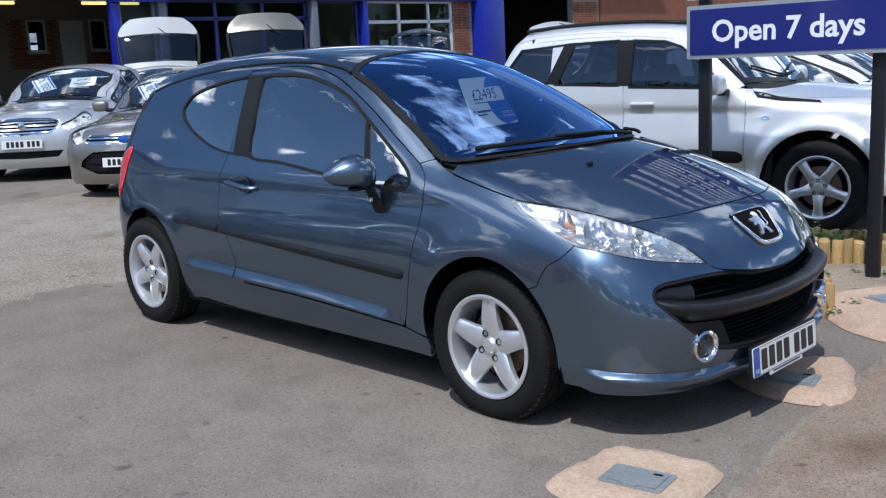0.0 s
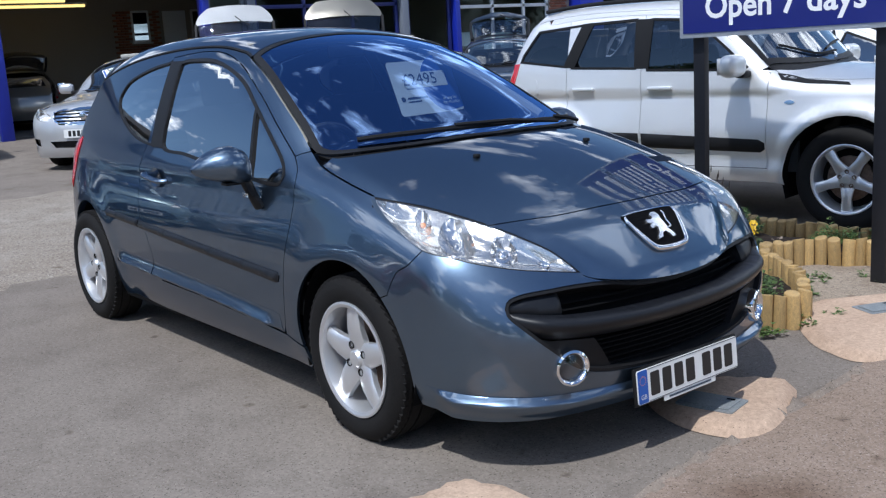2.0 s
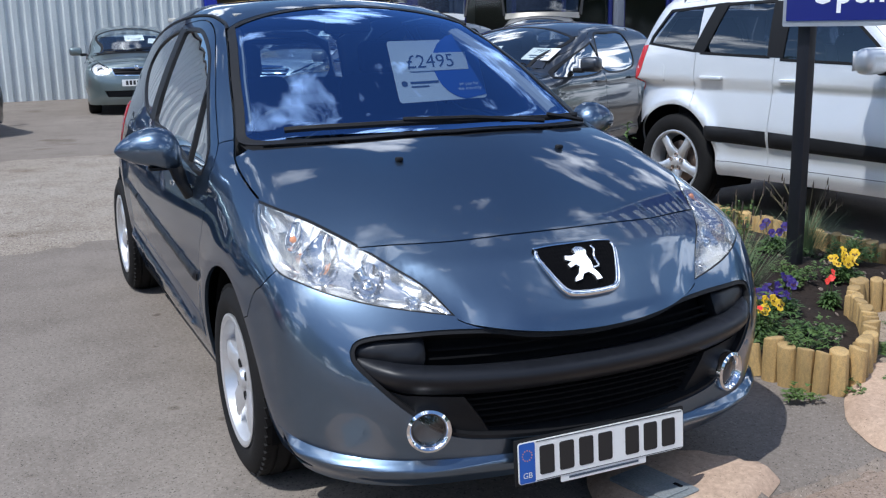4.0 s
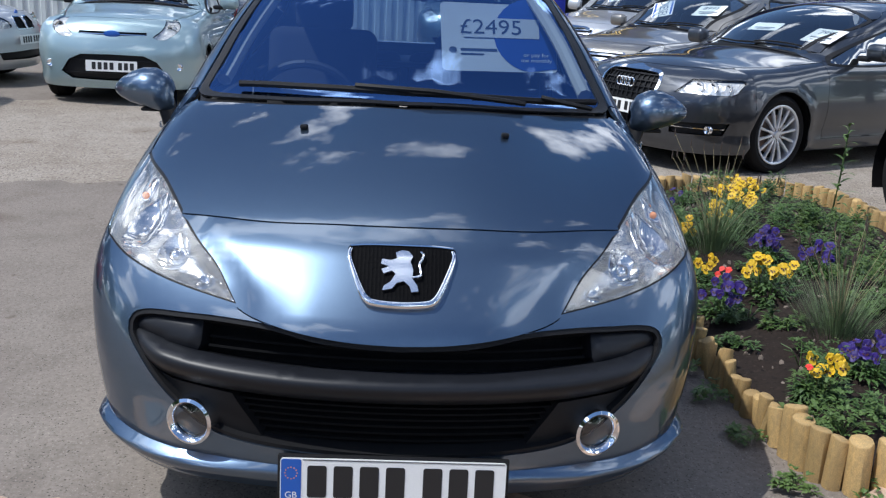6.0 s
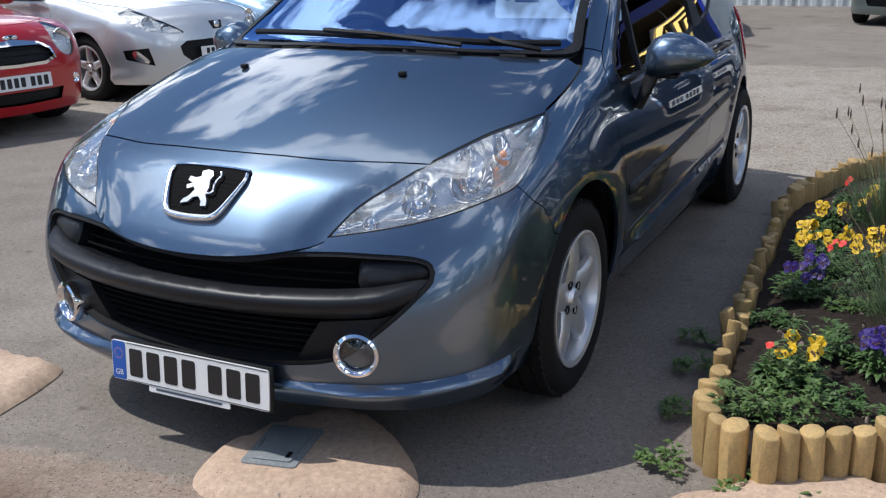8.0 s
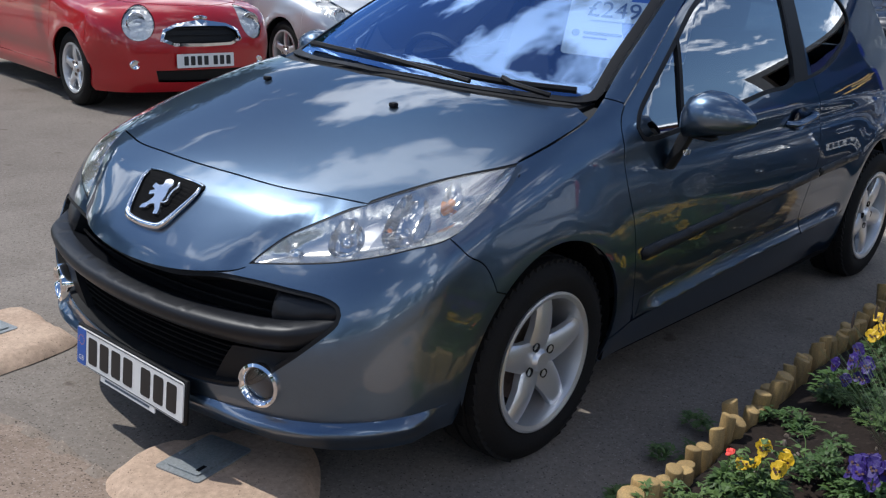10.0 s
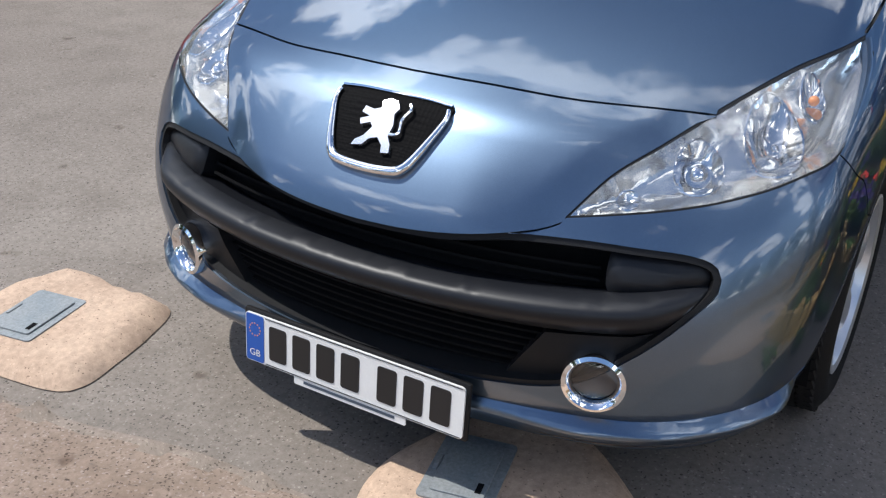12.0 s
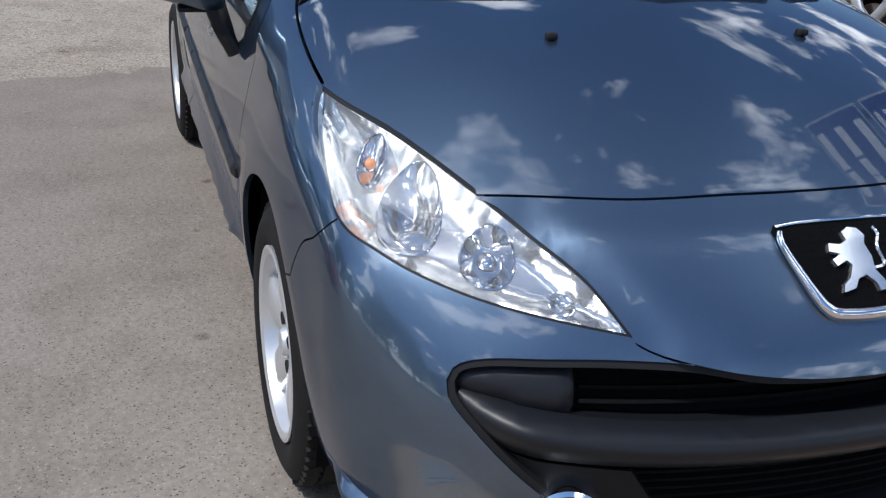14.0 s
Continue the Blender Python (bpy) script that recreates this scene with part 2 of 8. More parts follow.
def lathe(profile, seg=48, axis="y", bm=None, at=(0, 0, 0)):
    """Turns (radius, along) pairs round an axis."""
    bm2 = bmesh.new()
    rings = []
    for r, a in profile:
        ring = []
        for i in range(seg):
            t = 2 * math.pi * i / seg
            c, s = r * math.cos(t), r * math.sin(t)
            ring.append(bm2.verts.new({"y": (c, a, s), "x": (a, c, s), "z": (c, s, a)}[axis]))
        rings.append(ring)
    for p, q in zip(rings, rings[1:]):
        for i in range(seg):
            bm2.faces.new((p[i], p[(i + 1) % seg], q[(i + 1) % seg], q[i]))
    bmesh.ops.translate(bm2, verts=bm2.verts, vec=at)
    return join(bm, bm2)


def tube(points, radius, seg=8, bm=None, cap=True, flat=1.0):
    """A round bar along points; radius may be a list."""
    own = bmesh.new()
    pts = [Vector(p) for p in points]
    rs = radius if isinstance(radius, (list, tuple)) else [radius] * len(pts)
    rings = []
    for i, (p, r) in enumerate(zip(pts, rs)):
        d = (pts[min(i + 1, len(pts) - 1)] - pts[max(i - 1, 0)]).normalized()
        q = d.to_track_quat("Z", "Y").to_matrix()
        rings.append([own.verts.new(p + q @ Vector((r * math.cos(a), flat * r * math.sin(a), 0))) for a in (2 * math.pi * k / seg for k in range(seg))])
    for a, b in zip(rings, rings[1:]):
        for k in range(seg):
            own.faces.new((a[k], a[(k + 1) % seg], b[(k + 1) % seg], b[k]))
    if cap:
        own.faces.new(rings[0][::-1]); own.faces.new(rings[-1])
    return join(bm, own)


def prism(outline, depth, m=None, bm=None, bevel=0.0):
    """A flat plate with the (x, y) outline, from z = 0 to depth, laid by the matrix m."""
    own = bmesh.new()
    f = own.faces.new([own.verts.new((x, y, 0)) for x, y in outline])
    if depth:
        r = bmesh.ops.extrude_face_region(own, geom=[f])
        top = [v for v in r["geom"] if isinstance(v, bmesh.types.BMVert)]
        bmesh.ops.translate(own, verts=top, vec=(0, 0, depth))
    if bevel:
        bmesh.ops.bevel(own, geom=own.edges[:], offset=bevel, segments=1, affect="EDGES")
    bmesh.ops.triangulate(own, faces=[f for f in own.faces if len(f.verts) > 4])
    if m is not None:
        bmesh.ops.transform(own, matrix=m, verts=own.verts)
    return join(bm, own)


def round_rect(w, h, r, n=5):
    pts = []
    for cx, cy, a0 in ((w / 2 - r, h / 2 - r, 0), (-w / 2 + r, h / 2 - r, 90), (-w / 2 + r, -h / 2 + r, 180), (w / 2 - r, -h / 2 + r, 270)):
        for i in range(n + 1):
            a = radians(a0 + 90 * i / n)
            pts.append((cx + r * math.cos(a), cy + r * math.sin(a)))
    return pts


def lettering(name, words, size, m, mat, parent=None, label="", depth=0.0, align="CENTER", bold=0.0):
    """Words in the built-in font, as a mesh."""
    cu = bpy.data.curves.new(name, "FONT")
    cu.body, cu.size, cu.align_x, cu.align_y, cu.extrude, cu.resolution_u = words, size, align, "CENTER", depth, 3
    cu.offset = bold * size
    tmp = bpy.data.objects.new("t", cu)
    me = bpy.data.meshes.new_from_object(tmp)
    bpy.data.objects.remove(tmp)
    me.name = name
    me.transform(m)
    me.materials.clear(); me.materials.append(mat)
    ob = new(name, me)
    if parent:
        ob.parent = parent
    if label:
        tagged(ob, label)
    return ob


def inside(q, poly):
    x, y = q[:, 0], q[:, 1]
    px, py = np.asarray(poly, float).T
    qx, qy = np.roll(px, -1), np.roll(py, -1)
    hit = np.zeros(len(q), bool)
    for ax, ay, bx, by in zip(px, py, qx, qy):
        c = (ay > y) != (by > y)
        with np.errstate(divide="ignore", invalid="ignore"):
            hit ^= c & (x < (bx - ax) * (y - ay) / (by - ay) + ax)
    return hit


def curve(pts, step=0.02, closed=False):
    """A smooth line (Catmull-Rom) through the points, at about even steps."""
    p = np.asarray(pts, float)
    n = len(p)
    ext = (lambda i: p[i % n]) if closed else (lambda i: p[min(max(i, 0), n - 1)])
    out = []
    for i in range(n if closed else n - 1):
        a, b, c, d = ext(i - 1), ext(i), ext(i + 1), ext(i + 2)
        k = max(1, int(math.ceil(np.linalg.norm(c - b) / step)))
        for j in range(k):
            t = j / k
            out.append(0.5 * (2 * b + (c - a) * t + (2 * a - 5 * b + 4 * c - d) * t**2 + (3 * b - a - 3 * c + d) * t**3))
    if not closed:
        out.append(p[-1])
    return np.array(out)


def resample(poly, step):
    out = []
    p = np.asarray(poly, float)
    for a, b in zip(p, np.roll(p, -1, 0)):
        k = max(1, int(round(np.linalg.norm(b - a) / step)))
        out += [a + (b - a) * j / k for j in range(k)]
    return np.array(out)


def inset(poly, d):
    """The outline drawn in by d (a closed polygon of either turn)."""
    p = np.asarray(poly, float)
    area = 0.5 * np.sum(p[:, 0] * np.roll(p[:, 1], -1) - np.roll(p[:, 0], -1) * p[:, 1])
    a, b = p - np.roll(p, 1, 0), np.roll(p, -1, 0) - p
    a, b = a / (np.linalg.norm(a, axis=1, keepdims=True) + 1e-9), b / (np.linalg.norm(b, axis=1, keepdims=True) + 1e-9)
    na, nb = np.stack([-a[:, 1], a[:, 0]], 1), np.stack([-b[:, 1], b[:, 0]], 1)
    m = na + nb
    m = m / (np.maximum((m * m).sum(1, keepdims=True), 0.5)) * 2
    return p + m * d * (1 if area > 0 else -1)


def cut(outline, holes=(), step=0.03):
    """Triangles that fill the outline but for its holes: points, triangles, and the border loops as lists of point numbers."""
    from mathutils.geometry import delaunay_2d_cdt
    loops = [resample(outline, step)] + [resample(h, step) for h in holes]
    pts, edges, k = [], [], 0
    for lp in loops:
        n = len(lp)
        pts += [Vector(q) for q in lp]
        edges += [(k + i, k + (i + 1) % n) for i in range(n)]
        k += n
    lo, hi = loops[0].min(0), loops[0].max(0)
    gx, gy = np.arange(lo[0], hi[0], step), np.arange(lo[1], hi[1], step * 0.87)
    g = np.array([(x + (j % 2) * step / 2, y) for j, y in enumerate(gy) for x in gx])
    if len(g):
        ok = inside(g, loops[0])
        for h in loops[1:]:
            ok &= ~inside(g, h)
        g = g[ok]
        border = np.concatenate(loops)
        far = np.array([np.min(np.sum((border - q) ** 2, 1)) for q in g]) > (0.5 * step) ** 2 if len(g) else np.zeros(0, bool)
        pts += [Vector(q) for q in g[far]]
    v, e, f, _, _, _ = delaunay_2d_cdt(pts, edges, [], 0, 1e-6)
    v = np.array([tuple(q) for q in v])
    f = np.array([t for t in f if len(t) == 3])
    c = v[f].mean(1)
    ok = inside(c, loops[0])
    for h in loops[1:]:
        ok &= ~inside(c, h)
    return v, f[ok]


def border_edges(f):
    count = {}
    for t in f:
        for a, b in ((t[0], t[1]), (t[1], t[2]), (t[2], t[0])):
            count[(a, b)] = 1
    return [(a, b) for a, b in count if (b, a) not in count]


def skin(name, solid, view, outline, mat, parent, holes=(), step=0.03, gap=0.002, off=0.0, rim=0.012, label="", flip=False, swell=0.0, rise=None):
    """A panel cut from the solid's surface along an outline in one view, with its edge turned in."""
    edge = inset(outline, gap) if gap else np.asarray(outline, float)
    hs = [inset(h, -gap) if gap else np.asarray(h, float) for h in holes]
    v, f = cut(edge, hs, step)
    p = view(v)
    n = solid.grad(p)
    lift = off
    if swell:
        bd = resample(edge, step)
        dist = np.array([np.sqrt(np.min(np.sum((bd - q) ** 2, 1))) for q in v])
        lift = (off + swell * np.sqrt(np.clip(1 - (1 - np.clip(dist / 0.03, 0, 1)) ** 2, 0, 1)))[:, None]
    if rise:
        lift = lift + rise(v)[:, None]
    p = p + n * lift
    # turn each triangle to face outwards
    fn = np.cross(p[f[:, 1]] - p[f[:, 0]], p[f[:, 2]] - p[f[:, 0]])
    bad = (fn * n[f].mean(1)).sum(1) < 0
    f = np.where(bad[:, None], f[:, ::-1], f)
    sn = n
    if swell or rise:
        # shade the raised form itself
        fn = np.cross(p[f[:, 1]] - p[f[:, 0]], p[f[:, 2]] - p[f[:, 0]])
        sn = np.zeros_like(p)
        for k in range(3):
            np.add.at(sn, f[:, k], fn)
        sn = sn / (np.linalg.norm(sn, axis=1, keepdims=True) + 1e-12)
    verts, faces, norms = list(p), [tuple(t) for t in f], list(sn)
    if rim:
        k = {}
        for a, b in border_edges(f):
            d = p[b] - p[a]
            out = np.cross(d, n[a] + n[b])
            out = out / (np.linalg.norm(out) + 1e-9)
            i = len(verts)
            verts += [p[a], p[b], p[b] - n[b] * rim, p[a] - n[a] * rim]
            norms += [out] * 4
            faces.append((i + 1, i, i + 3, i + 2))
    if flip:
        verts = [(x, -y, z) for x, y, z in verts]
        norms = [(x, -y, z) for x, y, z in norms]
        faces = [t[::-1] for t in faces]
    return mesh_object(name, verts, faces, mat, parent, label, norms)


# ---- shapes: a car body is a smooth solid, from which panels are cut ----
def spline(pts):
    """A smooth curve through the (x, y) pairs, straight beyond its ends; returns f(x, slope=False)."""
    xs, ys = np.array(sorted(pts), float).T
    n, h = len(xs), np.diff(xs)
    a, b = np.zeros((n, n)), np.zeros(n)
    a[0, 0] = a[-1, -1] = 1
    for i in range(1, n - 1):
        a[i, i - 1], a[i, i], a[i, i + 1] = h[i - 1], 2 * (h[i - 1] + h[i]), h[i]
        b[i] = 6 * ((ys[i + 1] - ys[i]) / h[i] - (ys[i] - ys[i - 1]) / h[i - 1])
    m = np.linalg.solve(a, b)

    def f(x, slope=False):
        x = np.asarray(x, float)
        c = np.clip(x, xs[0], xs[-1])
        i = np.clip(np.searchsorted(xs, c) - 1, 0, n - 2)
        d, u, v = h[i], xs[i + 1] - c, c - xs[i]
        s = (m[i + 1] * v**2 - m[i] * u**2) / (2 * d) + (ys[i + 1] - ys[i]) / d - (m[i + 1] - m[i]) * d / 6
        if slope:
            return s
        y = (m[i] * u**3 + m[i + 1] * v**3) / (6 * d) + (ys[i] / d - m[i] * d / 6) * u + (ys[i + 1] / d - m[i + 1] * d / 6) * v
        return y + s * (x - c)
    return f


def smax(a, b, k):
    h = np.maximum(k - np.abs(a - b), 0) / k
    return np.maximum(a, b) + h * h * k / 4


def smin(a, b, k):
    return -smax(-a, -b, k)


class Solid:
    """The outside of a car: f < 0 inside. x ahead from the front axle, y to its left, z up from the ground."""

    def __init__(self, deck, roof, plan, sec, nose, tail, house, bow=0.28, crown=0.11, a6=0.3, arches=((0.0, 0.31), (-2.54, 0.31)), arch_r=0.345, flare=0.016,
                 house_bow=0.25, house_crown=0.14, round_front=0.16, round_top=0.10, round_roof=0.09, tail_bow=0.22, house_tail=None, house_plan=None, bulge=None, sill=0.84, flare_w=0.055):
        self.sill, self.flare_w = sill, flare_w
        self.deck, self.roof, self.plan, self.sec = spline(deck), spline(roof), spline(plan), spline(sec)
        self.nose, self.tail, self.house = spline(nose), spline(tail), spline(house)
        self.house_plan = spline(house_plan) if house_plan else (lambda x: 0 * x)
        self.bow, self.crown, self.a6, self.arches, self.arch_r, self.flare = bow, crown, a6, arches, arch_r, flare
        self.house_bow, self.house_crown = house_bow, house_crown
        self.kf, self.kt, self.kr, self.tail_bow = round_front, round_top, round_roof, tail_bow
        self.house_tail = spline(house_tail or tail)
        self.bulge = bulge

    def f(self, p):
        x, y, z = p[..., 0], np.abs(p[..., 1]), p[..., 2]
        y = np.sqrt(y * y + 1e-6)
        w = self.plan(x) + self.sec(z)
        for ax, az in self.arches:
            r = np.hypot(x - ax, z - az)
            w = w + self.flare * np.exp(-((r - self.arch_r - 0.01) / self.flare_w) ** 2)
        side = y - w
        front = x - (self.nose(z) - self.bow * y * y - self.a6 * y**6)
        xe = x + self.bow * y * y
        top = (z - self.deck(xe) + self.crown * y * y) / np.sqrt(1 + self.deck(xe, True) ** 2)
        if self.bulge:
            top = top - self.bulge(x, y)
        back = self.tail(z) + self.tail_bow * y * y + 0.3 * y**6 - x
        low = smax(smax(smax(side, front, self.kf), top, self.kt), back, 0.16)
        xh = x + self.house_bow * y * y
        lid = (z - self.roof(xh) + self.house_crown * y * y) / np.sqrt(1 + self.roof(xh, True) ** 2)
        hs = y - self.house(z) - self.house_plan(x)
        hb = self.house_tail(z) + 0.18 * y * y - x
        up = smax(smax(smax(hs, lid, self.kr), hb, 0.10), self.sill - z, 0.05)
        return smin(low, up, 0.03)

    def grad(self, p, e=0.002):
        g = np.stack([self.f(p + d) - self.f(p - d) for d in np.eye(3) * e], -1)
        return g / np.linalg.norm(g, axis=-1, keepdims=True)

    def shoot(self, o, d, reach=3.0, steps=60):
        """Where rays from outside first meet the body; misses stay at the closest approach."""
        o, d = np.broadcast_arrays(np.asarray(o, float), np.asarray(d, float))
        n = len(o)
        t0, t1, best, bt = np.zeros(n), np.full(n, np.nan), np.full(n, 9.0), np.zeros(n)
        prev = self.f(o)
        for i in range(1, steps + 1):
            t = np.full(n, reach * i / steps)
            v = self.f(o + d * t[:, None])
            new_hit = np.isnan(t1) & (v < 0)
            t0 = np.where(new_hit, t - reach / steps, t0)
            t1 = np.where(new_hit, t, t1)
            bt = np.where(v < best, t, bt)
            best = np.minimum(best, v)
        ok = ~np.isnan(t1)
        a, b = t0.copy(), np.where(ok, t1, bt)
        for _ in range(18):
            m = (a + b) / 2
            v = self.f(o + d * m[:, None])
            a, b = np.where(ok & (v > 0), m, a), np.where(ok & (v <= 0), m, b)
        return o + d * b[:, None], ok

    def side(self, q, s=-1):
        """Side view (x, z) to the body; s=-1: its right side."""
        q = np.asarray(q, float).reshape(-1, 2)
        o = np.stack([q[:, 0], np.full(len(q), s * 1.2), q[:, 1]], 1)
        return self.shoot(o, np.array([0, -s, 0.0]), 1.2)[0]

    def above(self, q):
        """Top view (x, y) to the body."""
        q = np.asarray(q, float).reshape(-1, 2)
        return self.shoot(np.stack([q[:, 0], q[:, 1], np.full(len(q), 2.2)], 1), np.array([0, 0, -1.0]), 2.2)[0]

    def front(self, q, ahead=1.5):
        """Front view (y, z) to the body."""
        q = np.asarray(q, float).reshape(-1, 2)
        return self.shoot(np.stack([np.full(len(q), ahead), q[:, 0], q[:, 1]], 1), np.array([-1.0, 0, 0]), ahead + 1.2)[0]

    def wrap(self, q, ax=-0.4):
        """Seen from an upright axis at (ax, 0): (degrees from ahead towards the left, z) to the body."""
        q = np.asarray(q, float).reshape(-1, 2)
        a = np.radians(q[:, 0])
        d = np.stack([np.cos(a), np.sin(a), 0 * a], 1)
        o = np.array([ax, 0, 0]) + d * 1.8
        o[:, 2] = q[:, 1]
        return self.shoot(o, -d, 1.8)[0]

    def arc(self, q):
        """The same round the front, by metres along a circle of 1.15 m and z."""
        q = np.asarray(q, float).reshape(-1, 2)
        return self.wrap(np.stack([np.degrees(q[:, 0] / 1.15), q[:, 1]], 1))


def to_arc(pts, ax=-0.4):
    """Places (x, y, z) as seen by Solid.arc."""
    p = np.asarray(pts, float)
    return np.stack([np.arctan2(p[:, 1], p[:, 0] - ax) * 1.15, p[:, 2]], 1)


def mirrored(pts):
    """A line from the middle to the right side, continued from its mirror image: a symmetric closed outline in (across, z)."""
    p = np.asarray(pts, float)
    q = p[::-1] * np.array([-1, 1])
    return np.concatenate([p, q])


HATCH = Solid(
    deck=[(0.86, 0.50), (0.80, 0.588), (0.74, 0.665), (0.66, 0.752), (0.55, 0.817), (0.40, 0.876), (0.13, 0.962), (-0.15, 1.020), (-0.5, 1.03), (-2.0, 1.06), (-3.0, 1.05), (-3.2, 1.0)],
    roof=[(0.05, 0.90), (-0.12, 0.995), (-0.5, 1.200), (-0.9, 1.372), (-1.15, 1.437), (-1.5, 1.474), (-2.0, 1.470), (-2.5, 1.425), (-2.8, 1.365)],
    plan=[(0.75, 0.685), (0.55, 0.765), (0.4, 0.785), (0.2, 0.797), (0.0, 0.803), (-0.5, 0.803), (-1.3, 0.80), (-2.2, 0.785), (-2.6, 0.765), (-2.9, 0.725), (-3.2, 0.66)],
    sec=[(0.16, -0.075), (0.24, -0.040), (0.30, -0.024), (0.36, -0.014), (0.46, -0.004), (0.58, 0.0), (0.72, -0.014), (0.85, -0.044), (0.95, -0.080), (1.1, -0.16)],
    nose=[(0.16, 0.76), (0.24, 0.80), (0.34, 0.822), (0.45, 0.838), (0.55, 0.832), (0.7, 0.81), (0.9, 0.78)],
    tail=[(0.2, -3.10), (0.35, -3.17), (0.55, -3.20), (0.75, -3.18), (0.95, -3.12), (1.2, -3.0)],
    house=[(0.85, 0.768), (0.95, 0.732), (1.1, 0.675), (1.25, 0.603), (1.4, 0.52), (1.5, 0.46)],
    house_plan=[(0.0, 0.0), (-1.0, 0.0), (-1.8, -0.005), (-2.4, -0.035), (-2.9, -0.09)],
    house_tail=[(0.9, -3.10), (1.0, -3.06), (1.2, -2.95), (1.38, -2.82), (1.5, -2.7)], flare=0.010, flare_w=0.085)


# ---- wheels ----
def wheel(parent, at, side, R=0.31, W=0.19, rim_r=0.2, spokes=5, style="star", alloy=None, name="wheel", turn=0.0, detail=True):
    """A road wheel: tyre with tread grooves, rim, spokes, cap and nuts. side: +1 for the left of the car, whose outer face looks to +y."""
    alloy = alloy or ALLOY
    w = new(name)
    w.parent = parent
    w.matrix_local = Matrix.Translation(at) @ (Matrix.Rotation(math.pi, 4, "Z") if side < 0 else Matrix())
    h = W / 2
    prof = [(rim_r - 0.012, h - 0.03), (rim_r + 0.004, h - 0.012), (rim_r + 0.02, h - 0.003), ((rim_r + R) / 2, h + 0.004), (R - 0.035, h - 0.001), (R - 0.018, h - 0.010), (R - 0.006, h - 0.024), (R, h - 0.04)]
    tread = [(R, h - 0.045), (R - 0.007, h - 0.047), (R - 0.007, h - 0.053), (R + 0.001, h - 0.055), (R + 0.002, 0.006), (R - 0.007, 0.005), (R - 0.007, -0.005), (R + 0.002, -0.006)]
    prof = prof + tread + [(r, -a) for r, a in prof[::-1]]
    rubber = lathe(prof, 64)
    for v in rubber.verts:
        v.co.z = max(v.co.z, -at[2] - 0.001)
    part("tyre", rubber, RUBBER, w)
    if detail:
        bm = bmesh.new()
        n = 60
        for i in range(n):
            a = 2 * math.pi * i / n
            for s in (-1, 1):
                m = Matrix.Rotation(-a, 4, "Y") @ Matrix.Translation((R - 0.0105, s * (h - 0.034), 0)) @ Matrix.Rotation(0.25 * s, 4, "X")
                if math.sin(a) > -0.93:
                    box((0.017, 0.034, 2 * math.pi * R / n * 0.86), bm=bm, rot=m)
        tagged(part("tread_block", bm, RUBBER, w, smooth=False), kind="stuff")
    lip = h - 0.006
    part("rim", lathe([(rim_r + 0.006, lip - 0.004), (rim_r + 0.007, lip + 0.003), (rim_r, lip + 0.005), (rim_r - 0.012, lip), (rim_r - 0.016, lip - 0.02), (rim_r - 0.03, lip - 0.10), (rim_r - 0.03, -h + 0.03), (rim_r, -h + 0.02)], 64), alloy, w)
    part("brake_disc", lathe([(0.02, lip - 0.075), (rim_r * 0.66, lip - 0.075), (rim_r * 0.66, lip - 0.09), (0.02, lip - 0.09)], 40), STEEL, w)
    part("well", lathe([(0.001, lip - 0.11), (rim_r - 0.03, lip - 0.11)], 24), DARK, w)
    face = lip - 0.012
    for i in range(spokes):
        a = turn + 2 * math.pi * i / spokes
        bm = bmesh.new()
        if style == "star":
            sec = [(0.035, 0.046, face - 0.012, 0.03), (0.07, 0.045, face - 0.006, 0.03), (0.11, 0.040, face + 0.001, 0.028), (0.155, 0.035, face + 0.001, 0.026), (rim_r - 0.010, 0.032, face - 0.004, 0.03)]
        elif style == "thin":
            sec = [(0.03, 0.016, face - 0.012, 0.03), (0.08, 0.011, face - 0.004, 0.025), (0.13, 0.010, face, 0.022), (rim_r - 0.008, 0.014, face - 0.003, 0.025)]
        else:
            sec = [(0.04, 0.050, face - 0.02, 0.03), (0.08, 0.038, face - 0.006, 0.03), (0.13, 0.030, face, 0.026), (rim_r - 0.010, 0.036, face - 0.004, 0.03)]
        if sec[-1][0] < sec[-2][0]:
            sec = sec[:-2] + sec[-1:]
        rows = []
        for r, hw, y, dp in sec:
            k = 0.72
            rows.append([bm.verts.new(c) for c in ((r, y - dp, -hw), (r, y - 0.008, -hw), (r, y, -hw * k), (r, y + 0.002, 0), (r, y, hw * k), (r, y - 0.008, hw), (r, y - dp, hw))])
        for p, q in zip(rows, rows[1:]):
            for j in range(6):
                bm.faces.new((p[j], p[j + 1], q[j + 1], q[j]))
        bmesh.ops.rotate(bm, verts=bm.verts, cent=(0, 0, 0), matrix=Matrix.Rotation(-a, 3, "Y"))
        part("spoke", bm, alloy, w)
    part("hub", lathe([(0.001, face + 0.004), (0.026, face + 0.003), (0.030, face - 0.002), (0.034, face - 0.010), (0.07, face - 0.014), (0.072, face - 0.03)], 32), alloy, w)
    nuts = 4 if spokes == 5 and style == "star" else 5
    for i in range(nuts):
        a = turn + 2 * math.pi * (i + 0.5) / nuts
        bm = lathe([(0.001, face - 0.012), (0.009, face - 0.012), (0.011, face - 0.006), (0.014, face - 0.004), (0.014, face - 0.014)], 10, at=(0.051 * math.cos(a), 0, 0.051 * math.sin(a)))
        part("wheel_nut", bm, BLACK if style == "star" else STEEL, w)
    return w


# ---- the small blue-grey hatchback ----
SMALL = HATCH
hatchback = thing("hatchback_car", pose(0, 0, 0), "blue-grey metallic three-door hatchback with a price card in its windscreen", "car")


